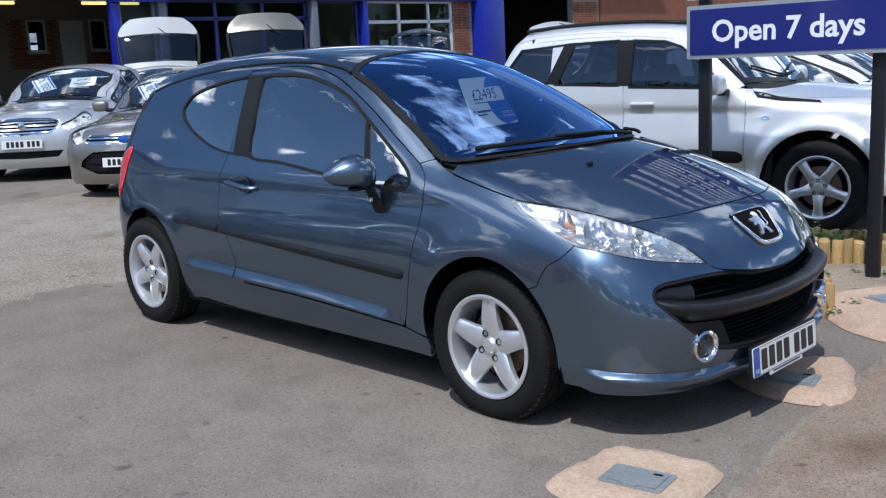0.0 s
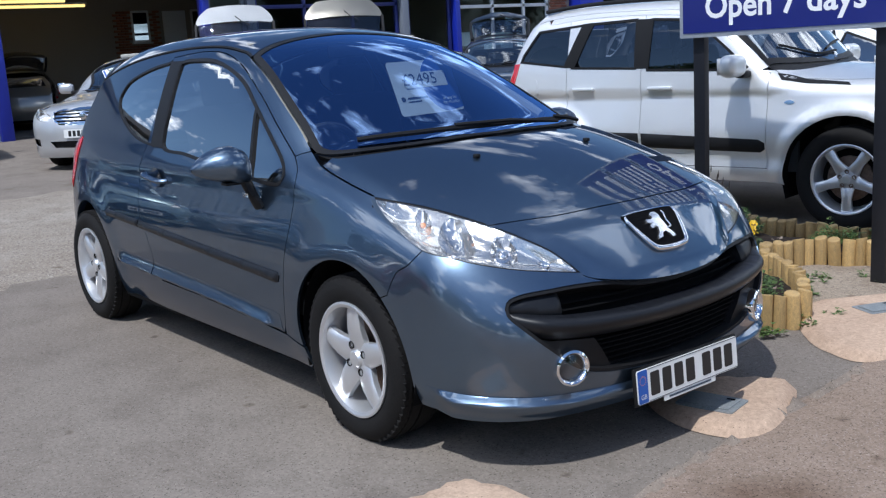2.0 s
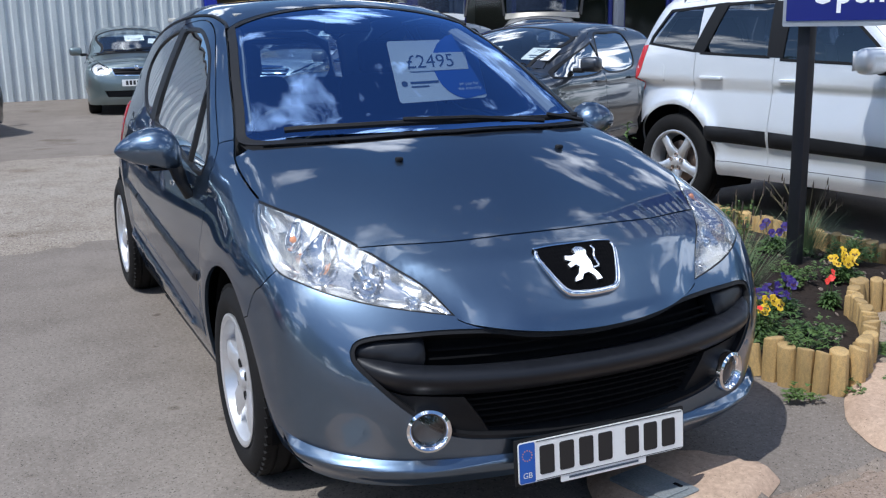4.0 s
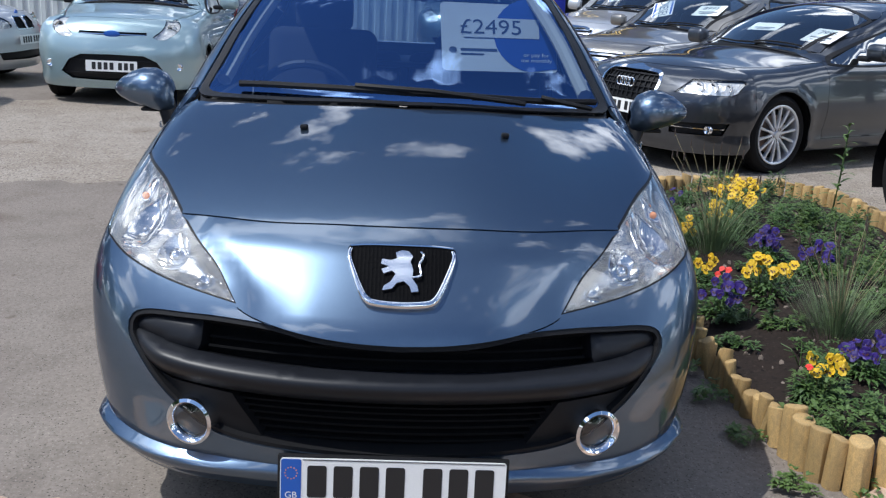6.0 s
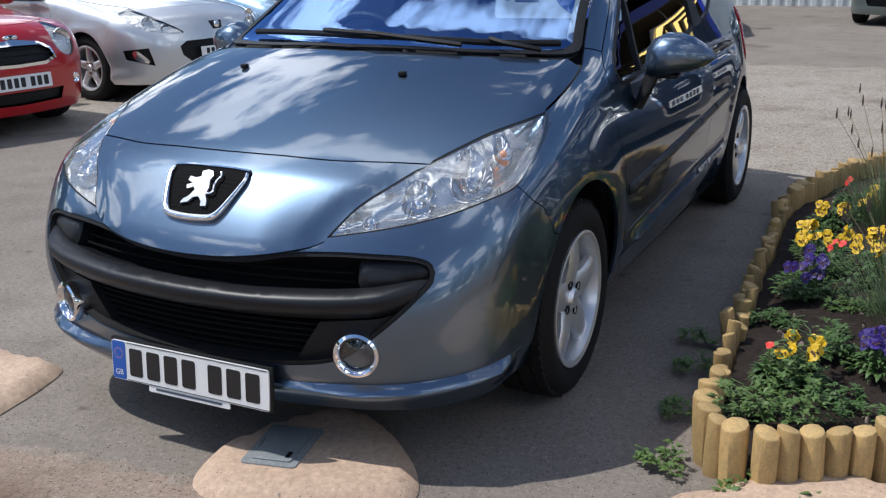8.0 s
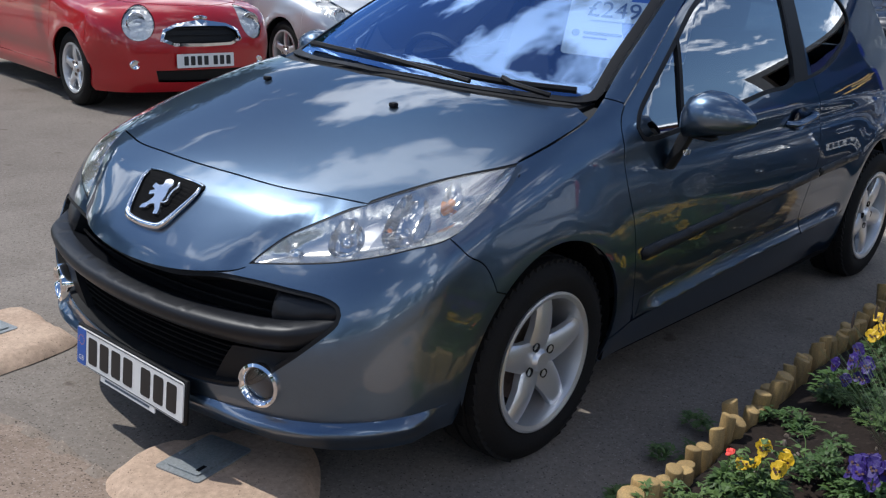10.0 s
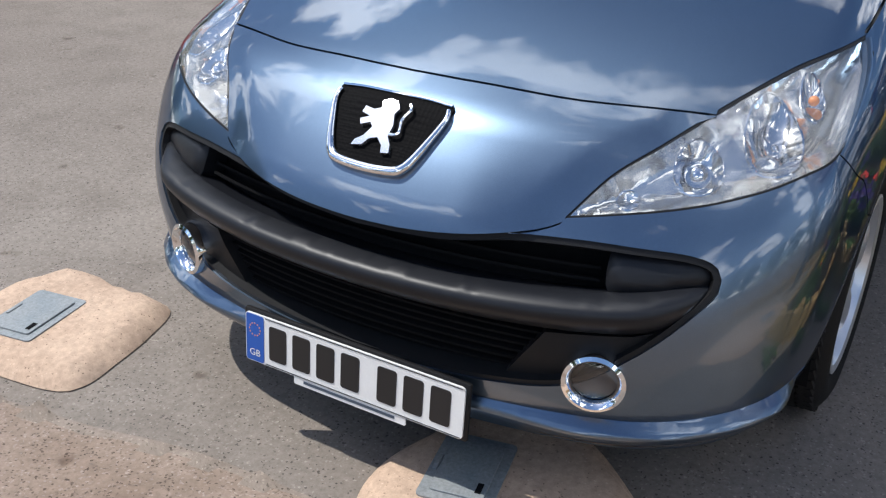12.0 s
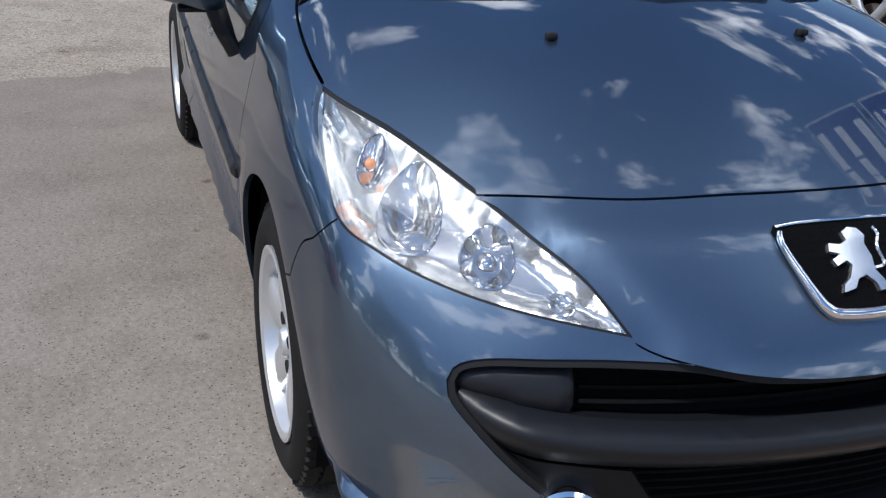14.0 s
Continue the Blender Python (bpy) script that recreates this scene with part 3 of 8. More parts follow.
def build_hatchback(car):
    S = SMALL
    right = lambda q: S.side(q, -1)
    DOOR_FRONT = curve([(-0.400, 0.975), (-0.335, 0.905), (-0.34, 0.76), (-0.38, 0.62), (-0.415, 0.44), (-0.44, 0.35), (-0.47, 0.300)])
    DOOR_REAR = curve([(-1.61, 0.345), (-1.668, 0.39), (-1.668, 0.46), (-1.71, 0.56), (-1.785, 0.68), (-1.785, 0.85), (-1.755, 0.955), (-1.735, 1.15), (-1.755, 1.366)])
    DOOR_TOP = curve([(-1.755, 1.366), (-1.38, 1.382), (-1.10, 1.335), (-0.80, 1.205), (-0.56, 1.070), (-0.400, 0.975)])
    RAIL = curve([(-0.345, 0.991), (-0.52, 1.099), (-0.80, 1.248), (-1.0, 1.332), (-1.12, 1.368), (-1.36, 1.396), (-1.75, 1.395), (-2.2, 1.362), (-2.55, 1.312), (-2.74, 1.27)])
    GLASS_FRONT = curve([(-1.565, 0.966), (-1.60, 1.12), (-1.638, 1.315), (-1.61, 1.345), (-1.50, 1.350), (-1.264, 1.337), (-0.982, 1.262), (-0.768, 1.152), (-0.507, 0.992), (-0.43, 0.93), (-0.425, 0.892), (-0.507, 0.868), (-0.95, 0.906), (-1.3, 0.942)], closed=True)
    GLASS_REAR = curve([(-2.30, 1.160), (-2.285, 1.225), (-2.207, 1.272), (-2.0, 1.318), (-1.79, 1.343), (-1.75, 1.335), (-1.715, 1.16), (-1.672, 0.985), (-1.70, 0.970), (-1.921, 0.999), (-2.17, 1.080)], closed=True)
    WING_TOP = curve([(0.104, 0.862), (-0.08, 0.905), (-0.24, 0.945), (-0.345, 0.991)])
    ar, az = 0.332, 0.315

    def arch(cx, a0, a1, n=26):
        return [(cx + ar * math.cos(radians(a0 + (a1 - a0) * i / n)), az + ar * math.sin(radians(a0 + (a1 - a0) * i / n))) for i in range(n + 1)]

    LOW = 0.178
    LAMP_LOW = curve([(0.712, -0.378, 0.626), (0.634, -0.553, 0.654), (0.56, -0.655, 0.680), (0.489, -0.71, 0.702), (0.40, -0.755, 0.722), (0.29, -0.775, 0.768), (0.178, -0.783, 0.820), (0.104, -0.752, 0.862)])
    LAMP_TOP = curve([(0.104, -0.752, 0.862), (0.24, -0.665, 0.842), (0.352, -0.60, 0.815), (0.492, -0.53, 0.772), (0.57, -0.478, 0.735), (0.645, -0.425, 0.690), (0.712, -0.378, 0.626)])
    # side panels, right and left
    seam = curve([(0.402, 0.722), (0.36, 0.675), (0.305, 0.640), (0.262, 0.555)])
    k = next(i for i, q in enumerate(LAMP_LOW) if q[0] < 0.402)
    wing = np.concatenate([WING_TOP[::-1], LAMP_LOW[k:-1][::-1][:, [0, 2]], seam[:-1], arch(0, 46, 187), [(-0.455, 0.297)], DOOR_FRONT[::-1][2:], [(-0.375, 0.984)]])
    body = np.concatenate([RAIL, [(-2.86, 1.10), (-2.93, 0.97), (-2.955, 0.80), (-2.96, 0.63), (-2.955, 0.45), (-2.925, 0.26), (-2.86, 0.20)], arch(-2.54, 194, -24), [(-2.225, LOW), (-0.345, LOW)], arch(0, 204, 188, 4)[1:], [(-0.45, 0.294), (-0.80, 0.315), (-1.20, 0.334), (-1.61, 0.341)], DOOR_REAR[1:], DOOR_TOP[1:], [(-0.375, 0.984)]])
    door = np.concatenate([DOOR_FRONT, [(-0.80, 0.319), (-1.20, 0.338)], DOOR_REAR[:-1], DOOR_TOP[:-1]])
    TAIL = curve([(-2.80, 0.965), (-2.87, 0.96), (-2.93, 0.90), (-2.95, 0.80), (-2.945, 0.70), (-2.90, 0.69), (-2.86, 0.76), (-2.82, 0.86)], closed=True)
    for flip in (False, True):
        skin("wing", S, right, wing, PAINT_GREY, car, step=0.028, flip=flip)
        skin("body_side", S, right, body, PAINT_GREY, car, holes=[GLASS_REAR, TAIL], step=0.03, flip=flip)
        d = skin("door", S, right, door, PAINT_GREY, car, holes=[GLASS_FRONT], step=0.03, flip=flip)
        skin("tail_lamp", S, right, TAIL, RED_LENS, car, step=0.02, flip=flip, off=0.004, swell=0.006, label="red tail lamp cluster")
        # glass and its black seals
        skin("door_glass", S, right, GLASS_FRONT, GLASS_DARK, car, step=0.05, off=-0.006, gap=0, rim=0, flip=flip).visible_shadow = False
        skin("quarter_glass", S, right, GLASS_REAR, GLASS_DARK, car, step=0.05, off=-0.005, gap=0, rim=0, flip=flip).visible_shadow = False
        skin("window_seal", S, right, inset(GLASS_FRONT, -0.004), BLACK, car, holes=[inset(GLASS_FRONT, 0.010)], step=0.02, off=0.002, gap=0, rim=0.01, flip=flip)
        skin("quarter_seal", S, right, inset(GLASS_REAR, -0.003), BLACK, car, holes=[inset(GLASS_REAR, 0.008)], step=0.02, off=0.002, gap=0, rim=0.01, flip=flip)
        skin("pillar_trim", S, right, np.array([(-1.70, 0.966), (-1.567, 0.960), (-1.603, 1.12), (-1.640, 1.318), (-1.62, 1.347), (-1.76, 1.347), (-1.725, 1.16)]), BLACK, car, step=0.03, off=0.003, gap=0, rim=0.01, flip=flip)
        skin("quarter_light_bar", S, right, np.array([(-0.775, 1.158), (-0.752, 1.146), (-0.672, 0.884), (-0.694, 0.887)]), BLACK, car, step=0.02, off=0.003, gap=0, rim=0.015, flip=flip)
        # swage along the foot of the door and body
        zc = spline([(-2.15, 0.380), (-1.672, 0.370), (-1.28, 0.360), (-0.865, 0.343), (-0.50, 0.320)])

        def ridge(v):
            d = v[:, 1] - zc(v[:, 0])
            up = np.where(d > 0, np.clip(1 - d / 0.055, 0, 1) ** 1.5, np.clip(1 + d / 0.014, 0, 1))
            ends = np.clip((v[:, 0] + 2.16) / 0.10, 0, 1) * np.clip((-0.475 - v[:, 0]) / 0.10, 0, 1)
            return 0.028 * up * ends + 0.0008
        for x0, x1, low_by, own in ((-2.15, -1.672, 0.014, car), (-1.663, -0.478, 0.014, d)):
            xs_ = np.linspace(x0, x1, 30)
            o = np.concatenate([np.stack([xs_, zc(xs_) + 0.056], 1), np.stack([xs_, zc(xs_) - low_by], 1)[::-1]])
            skin("side_swage", S, right, o, PAINT_GREY, own, step=0.008, gap=0, rim=0.012, rise=ridge, flip=flip)
        # rubbing strip
        st = np.array([(-2.225, 0.598), (-2.225, 0.632), (-1.795, 0.618), (-1.795, 0.580)])
        skin("rubbing_strip", S, right, st, BLACK_SOFT, car, step=0.015, off=0.003, gap=0.001, rim=0.015, swell=0.010, flip=flip)
        st = np.array([(-1.785, 0.579), (-1.785, 0.6175), (-0.44, 0.548), (-0.43, 0.535), (-0.44, 0.508), (-0.46, 0.503)])
        skin("rubbing_strip", S, right, st, BLACK_SOFT, d, step=0.015, off=0.003, gap=0.001, rim=0.015, swell=0.012, flip=flip)
        s = 1 if flip else -1
        # handle: a cupped recess and a bar
        skin("handle_recess", S, right, curve([(-1.63, 0.862), (-1.56, 0.872), (-1.51, 0.850), (-1.515, 0.80), (-1.57, 0.787), (-1.625, 0.81)], closed=True), PAINT_GREY, d, step=0.012, off=0.0012, gap=0, rim=0.0, flip=flip, rise=lambda v: 0.010 - 0.010 * np.clip(1 - (((v[:, 0] + 1.57) / 0.06) ** 2 + ((v[:, 1] - 0.83) / 0.04) ** 2), 0, 1))
        a, b = S.side([(-1.71, 0.838)])[0], S.side([(-1.475, 0.820)])[0]
        mid = (a + b) / 2
        pts = [(a[0], -s * (a[1] + 0.002), a[2]), (a[0] + 0.02, -s * (a[1] - 0.022), a[2]), (mid[0], -s * (mid[1] - 0.030), mid[2]), (b[0] - 0.02, -s * (b[1] - 0.024), b[2]), (b[0], -s * (b[1] + 0.002), b[2])]
        part("handle", tube(curve([(x, y, z) for x, y, z in pts], 0.03), [0.016] * len(curve(pts, 0.03)), 10, flat=0.8), PAINT_GREY, d)
        # mirror: shell, glass, black foot
        mir = new("mirror"); mir.parent = d
        bm = bmesh.new()
        rows = []
        for t, fx, bx, zc, up, down in ((0.0, 0.030, 0.020, 0.930, 0.020, 0.050), (0.03, 0.050, 0.026, 0.932, 0.045, 0.062), (0.12, 0.080, 0.030, 0.936, 0.068, 0.066), (0.3, 0.100, 0.032, 0.942, 0.080, 0.064), (0.5, 0.098, 0.032, 0.945, 0.076, 0.056), (0.7, 0.080, 0.030, 0.946, 0.060, 0.046), (0.86, 0.054, 0.024, 0.946, 0.038, 0.032), (0.96, 0.026, 0.016, 0.945, 0.018, 0.017), (1.0, 0.006, 0.004, 0.944, 0.004, 0.004)):
            y = 0.798 + 0.215 * t
            row = []
            for i in range(24):
                a = 2 * math.pi * i / 24
                ca, sa = math.cos(a), math.sin(a)
                ex = math.copysign(abs(ca) ** 0.85, ca) * (fx if ca > 0 else bx)
                ez = math.copysign(abs(sa) ** 0.8, sa) * (down if sa < 0 else up)
                row.append(bm.verts.new((-0.615 + ex - 0.03 * t, s * y, zc + ez)))
            rows.append(row)
        for p, q in zip(rows, rows[1:]):
            for i in range(24):
                bm.faces.new((p[i], p[(i + 1) % 24], q[(i + 1) % 24], q[i]))
        part("mirror_shell", bm, PAINT_GREY, mir)
        foot = [(-0.575, s * 0.782, 0.78), (-0.578, s * 0.800, 0.82), (-0.588, s * 0.815, 0.865), (-0.60, s * 0.83, 0.915)]
        part("mirror_foot", tube(curve(foot, 0.02), list(np.linspace(0.030, 0.036, len(curve(foot, 0.02)))), 12, flat=0.62), BLACK, mir, "black plastic mirror foot")
        part("mirror_glass", box((0.004, 0.12, 0.08), (-0.655, s * 0.880, 0.945), 0.0015), CHROME, mir)
        part("side_repeater", box((0.030, 0.012, 0.022), (-0.572, s * 0.838, 0.835), 0.005), LENS_HAZY, mir)
        part("mirror_lower_trim", box((0.05, 0.08, 0.012), (-0.60, s * 0.87, 0.882), 0.005), BLACK, mir)
    # bonnet, cowl, windscreen, roof, tailgate from above
    wt = S.side(WING_TOP)
    half = curve([(0.604, 0.0), (0.597, 0.13), (0.566, 0.33), (0.484, 0.55)], 0.03)
    lt = S.arc(to_arc(LAMP_TOP))
    up_lamp = np.array([(p[0], -p[1]) for p in lt if p[0] < 0.478])[::-1]
    up_wing = np.array([(p[0], -p[1]) for p in wt[1:-6]])
    rear = curve([(-0.262, 0.648), (-0.185, 0.605), (-0.055, 0.33), (-0.004, 0.0)], 0.03)
    hb = np.concatenate([half, up_lamp, up_wing, rear[1:]])
    full = np.concatenate([hb[:-1], (hb * (1, -1))[::-1][:-1]])
    skin("bonnet", S, S.above, full, PAINT_GREY, car, step=0.03, rim=0.014, gap=0.003)
    glass_low = curve([(-0.322, 0.660), (-0.24, 0.60), (-0.10, 0.33), (-0.045, 0.0)], 0.03)
    cowl = np.concatenate([rear, (rear[:-1] * (1, -1))[::-1], [(-0.262, -0.648)], (glass_low * (1, -1)), glass_low[:-1][::-1]])
    skin("cowl", S, S.above, cowl, BLACK, car, step=0.025, off=-0.012, gap=0, rim=0.02, label="black plastic scuttle panel")
    rl = S.side(RAIL)
    sc = np.array([(p[0] - 0.004, -p[1] - 0.006) for p in rl if p[0] > -1.03])
    top_edge = curve([(sc[-1][0], sc[-1][1]), (-1.10, 0.32), (-1.135, 0.0)], 0.03)
    hs = np.concatenate([glass_low[::-1], sc[1:], top_edge[1:]])
    screen = np.concatenate([hs[:-1], (hs * (1, -1))[::-1][:-1]])
    skin("windscreen", S, S.above, screen, SCREEN, car, step=0.05, off=-0.004, gap=0, rim=0, label="tinted windscreen with sky blue put into its reflection").visible_shadow = False
    skin("screen_border", S, S.above, screen, BLACK, car, holes=[inset(screen, 0.030)], step=0.025, off=-0.001, gap=0, rim=0.004)
    rp = np.array([(p[0], -p[1]) for p in rl if p[0] < -1.0])
    back = curve([(rp[-1][0], rp[-1][1]), (-2.80, 0.30), (-2.815, 0.0)], 0.03)
    hr = np.concatenate([top_edge[::-1][:-1], rp[1:], back[1:]])
    roof = np.concatenate([hr[:-1], (hr * (1, -1))[::-1][:-1]])
    skin("roof", S, S.above, roof, PAINT_GREY, car, step=0.05, rim=0.015)
    for s in (1, -1):
        gut = np.array([p + np.array([0, 0.004, 0.004]) for p in rl if p[0] < -1.0])
        pts = [(p[0], -s * p[1], p[2]) for p in gut]
        part("roof_strip", tube(pts, 0.007, 6), BLACK, car)
    # tail, seen from behind
    behind = lambda q: S.shoot(np.stack([np.full(len(q), -4.0), np.asarray(q)[:, 0], np.asarray(q)[:, 1]], 1), np.array([1.0, 0, 0]), 2.6, 100)[0]
    tg = np.array([(-0.50, 1.27), (-0.36, 1.33), (0, 1.35), (0.36, 1.33), (0.50, 1.27), (0.60, 1.0), (0.62, 0.70), (0.60, 0.62), (-0.60, 0.62), (-0.62, 0.70), (-0.60, 1.0)])
    rear_glass = curve([(-0.44, 1.255), (0, 1.30), (0.44, 1.255), (0.50, 1.04), (0, 1.0), (-0.50, 1.04)], closed=True)
    skin("tailgate", S, behind, tg, PAINT_GREY, car, holes=[rear_glass], step=0.04)
    skin("rear_window", S, behind, rear_glass, GLASS, car, step=0.08, off=-0.004, gap=0, rim=0).visible_shadow = False
    rb = np.array([(-0.70, 0.60), (0.70, 0.60), (0.72, 0.45), (0.70, 0.22), (-0.70, 0.22), (-0.72, 0.45)])
    skin("rear_bumper", S, behind, rb, PAINT_GREY, car, step=0.05)

    # front bumper with the nose, seen from an axis inside
    A = lambda pts: to_arc(pts)
    seam_top = [(0.604, 0.0, 0.788), (0.597, -0.13, 0.788), (0.566, -0.33, 0.786), (0.484, -0.55, 0.773)]
    nose_edge = A(S.above([(x, y) for x, y in curve([(p[0], p[1]) for p in seam_top], 0.03)]))
    low = A(LAMP_LOW[:k])
    sideseam = A(S.side(np.concatenate([seam[:-1], arch(0, 46, -8, 14), [(0.338, 0.20)]])))
    # drop the stretch of the lamp line that lies before the seam's corner
    lampt = np.array([q for q in A(LAMP_TOP) if q[1] < 0.772])
    lip = curve([(0.712, -0.378, 0.620), (0.738, -0.335, 0.600), (0.770, -0.235, 0.577), (0.790, -0.12, 0.564), (0.797, 0.0, 0.560)], 0.02)
    lipa = A(lip)
    halfn = np.concatenate([nose_edge, lampt, lipa])
    nose = np.concatenate([halfn[:-1], (halfn * (-1, 1))[::-1][1:-1]])
    step01 = lambda v: np.clip(v, 0, 1) ** 2 * (3 - 2 * np.clip(v, 0, 1))
    side_u, side_z = np.abs(lampt[::-1, 0]), lampt[::-1, 1]

    def ease(v):
        """The nose stands proud of the bumper: a swage beside the lamps and a lip below."""
        edge = np.interp(v[:, 1], side_z, side_u)
        proud = 0.007 * step01((edge - 0.022 - np.abs(v[:, 0])) / 0.06) * step01((0.79 - v[:, 1]) / 0.06)
        return proud + 0.016 * np.clip((0.715 - v[:, 1]) / 0.12, 0, 1) ** 1.5 * step01((0.350 - np.abs(v[:, 0])) / 0.16)
    skin("nose_panel", S, S.arc, nose, PAINT_GREY, car, step=0.02, rim=0.05, gap=0.001, rise=ease)
    halfb = np.concatenate([lipa[::-1], low[1:], sideseam, A([(0.60, -0.60, 0.178), (0.75, -0.3, 0.178)])])
    bumper = np.concatenate([halfb, (halfb * (-1, 1))[::-1][:-1]])
    MOUTH_H = curve([(0.80, 0.0, 0.560), (0.784, -0.171, 0.568), (0.755, -0.291, 0.588), (0.722, -0.40, 0.594), (0.70, -0.50, 0.592), (0.668, -0.59, 0.586), (0.655, -0.635, 0.568), (0.660, -0.640, 0.53), (0.69, -0.605, 0.485), (0.744, -0.531, 0.407), (0.767, -0.43, 0.332), (0.794, -0.276, 0.302), (0.811, 0.0, 0.290)], 0.02)
    mh = A(MOUTH_H)
    mouth = np.concatenate([mh[:-1], (mh * (-1, 1))[::-1][:-1]])
    k1 = next(i for i, q in enumerate(mh) if MOUTH_H[i][1] <= -0.290)
    ring = mh[k1:]
    edge_half = np.concatenate([np.array([q for q, p in zip(lipa, lip) if -0.372 < p[1] < -0.272])[::-1], low, sideseam, A([(0.60, -0.60, 0.178), (0.75, -0.3, 0.178)])])
    outer = np.concatenate([edge_half, (edge_half * (-1, 1))[::-1]])
    inner = np.concatenate([(ring * (-1, 1))[:-1], ring[::-1]])
    skin("front_bumper", S, S.arc, np.concatenate([outer, inner]), PAINT_GREY, car, step=0.02, rim=0.035, gap=0.0015)
    skin("grille_back", S, S.arc, inset(mouth, -0.01), DARK, car, step=0.05, off=-0.085, gap=0, rim=0)
    skin("grille_surround", S, S.arc, inset(mouth, -0.004), BLACK, car, holes=[inset(mouth, 0.009)], step=0.02, off=-0.004, gap=0, rim=0.07)
    # bumper bar: bulged, tapering to its ends
    bt = curve([(0.0, 0.506), (0.25, 0.507), (0.45, 0.517), (0.575, 0.535), (0.63, 0.54)], 0.02)
    bl = curve([(0.63, 0.528), (0.585, 0.478), (0.50, 0.446), (0.30, 0.431), (0.0, 0.428)], 0.02)
    hbar = np.concatenate([bt, bl]) * (-1.0, 1)
    bar = np.concatenate([hbar[:-1], (hbar * (-1, 1))[::-1][:-1]])

    def bulge(v):
        u = np.abs(v[:, 0])
        hi, lo = np.interp(u, bt[:, 0], bt[:, 1]), np.interp(u, bl[::-1, 0], bl[::-1, 1])
        k = np.clip((v[:, 1] - lo) / np.maximum(hi - lo, 0.004), 0, 1)
        return 0.046 * np.sin(np.pi * k ** 1.25) ** 0.7 * step01((0.66 - u) / 0.16)
    skin("bumper_bar", S, S.arc, bar, BLACK_SOFT, car, step=0.012, off=-0.022, gap=0, rim=0.06, rise=bulge, label="satin black bumper bar")
    for s in (-1, 1):
        sc2 = np.array([(0.455, 0.585), (0.47, 0.590), (0.60, 0.585), (0.635, 0.565), (0.635, 0.540), (0.56, 0.525), (0.47, 0.515), (0.45, 0.53)]) * (s, 1)
        skin("bumper_end", S, S.arc, curve(sc2, closed=True), BLACK_SOFT, car, step=0.015, off=-0.03, gap=0, rim=0.05, swell=0.014)
        skin("grille_corner", S, S.arc, np.array([(0.36, 0.425), (0.50, 0.44), (0.56, 0.46), (0.53, 0.40), (0.46, 0.345), (0.37, 0.31), (0.29, 0.305)]) * (s, 1), BLACK, car, step=0.02, off=-0.022, gap=0, rim=0.05)
    for i in range(6):
        z = 0.312 + 0.0185 * i
        sl = np.array([(-0.40, z), (0.40, z), (0.40, z + 0.006), (-0.40, z + 0.006)])
        skin("grille_slat", S, S.arc, sl, DARK, car, step=0.05, off=-0.040, gap=0, rim=0.02)
    for i in range(2):
        z = 0.530 + 0.022 * i
        sl = np.array([(-0.44, z), (0.44, z), (0.44, z + 0.006), (-0.44, z + 0.006)])
        skin("grille_slat", S, S.arc, sl, DARK, car, step=0.05, off=-0.05, gap=0, rim=0.02)
    # chin: the bumper steps out to a ledge along its foot
    ledge = spline([(0.0, 0.250), (0.28, 0.255), (0.55, 0.265), (0.78, 0.278), (0.90, 0.286)])

    def chin(v):
        d = ledge(np.abs(v[:, 0])) - v[:, 1]
        return (0.016 + 0.012 * step01((np.abs(v[:, 0]) - 0.25) / 0.2)) * step01(d / 0.013) * (1 - 0.95 * step01((d - 0.011) / 0.080)) * step01((0.872 - np.abs(v[:, 0])) / 0.10) + 0.0007
    us = np.linspace(-0.885, 0.885, 60)
    ch = np.concatenate([np.stack([us, ledge(np.abs(us))], 1), np.array([(0.870, 0.205), (0.80, 0.180), (-0.80, 0.180), (-0.870, 0.205)])])
    skin("chin_lip", S, S.arc, ch, PAINT_GREY, car, step=0.0065, gap=0, rim=0.004, rise=chin)
    skin("lower_lip", S, S.arc, np.array([(-0.85, 0.182), (0.85, 0.182), (0.82, 0.16), (-0.82, 0.16)]), BLACK, car, step=0.05, off=-0.02, gap=0, rim=0.1)
    # headlamps
    for s in (-1, 1):
        out = np.concatenate([A(LAMP_TOP)[:-1], A(LAMP_LOW)[:-1]])
        flip = s > 0
        lamp = skin("headlamp", S, S.arc, out, LENS_HAZY, car, step=0.02, off=0.001, gap=0.003, rim=0.0, flip=flip, label="large swept-back clear headlamp")
        lamp.visible_shadow = False
        skin("lamp_seal", S, S.arc, inset(out, -0.002), BLACK, lamp, holes=[inset(out, 0.002)], step=0.015, off=-0.0015, gap=0, rim=0.02, flip=flip)
        border = resample(out, 0.01)
        inner_edge = inset(out, 0.005)

        def sunk(v):
            """The inside falls away from the lens towards its middle."""
            d = np.array([np.sqrt(np.min(np.sum((border - q) ** 2, 1))) for q in v])
            return -0.024 * step01(d / 0.030)
        axis = np.array((-0.54, 0.236)) / math.hypot(0.54, 0.236)
        across = np.array((-axis[1], axis[0]))
        ang = np.linspace(0, 2 * math.pi, 33)[:-1]
        oval = lambda m, a, b: m + a * np.cos(ang)[:, None] * axis + b * np.sin(ang)[:, None] * across
        dishes = []
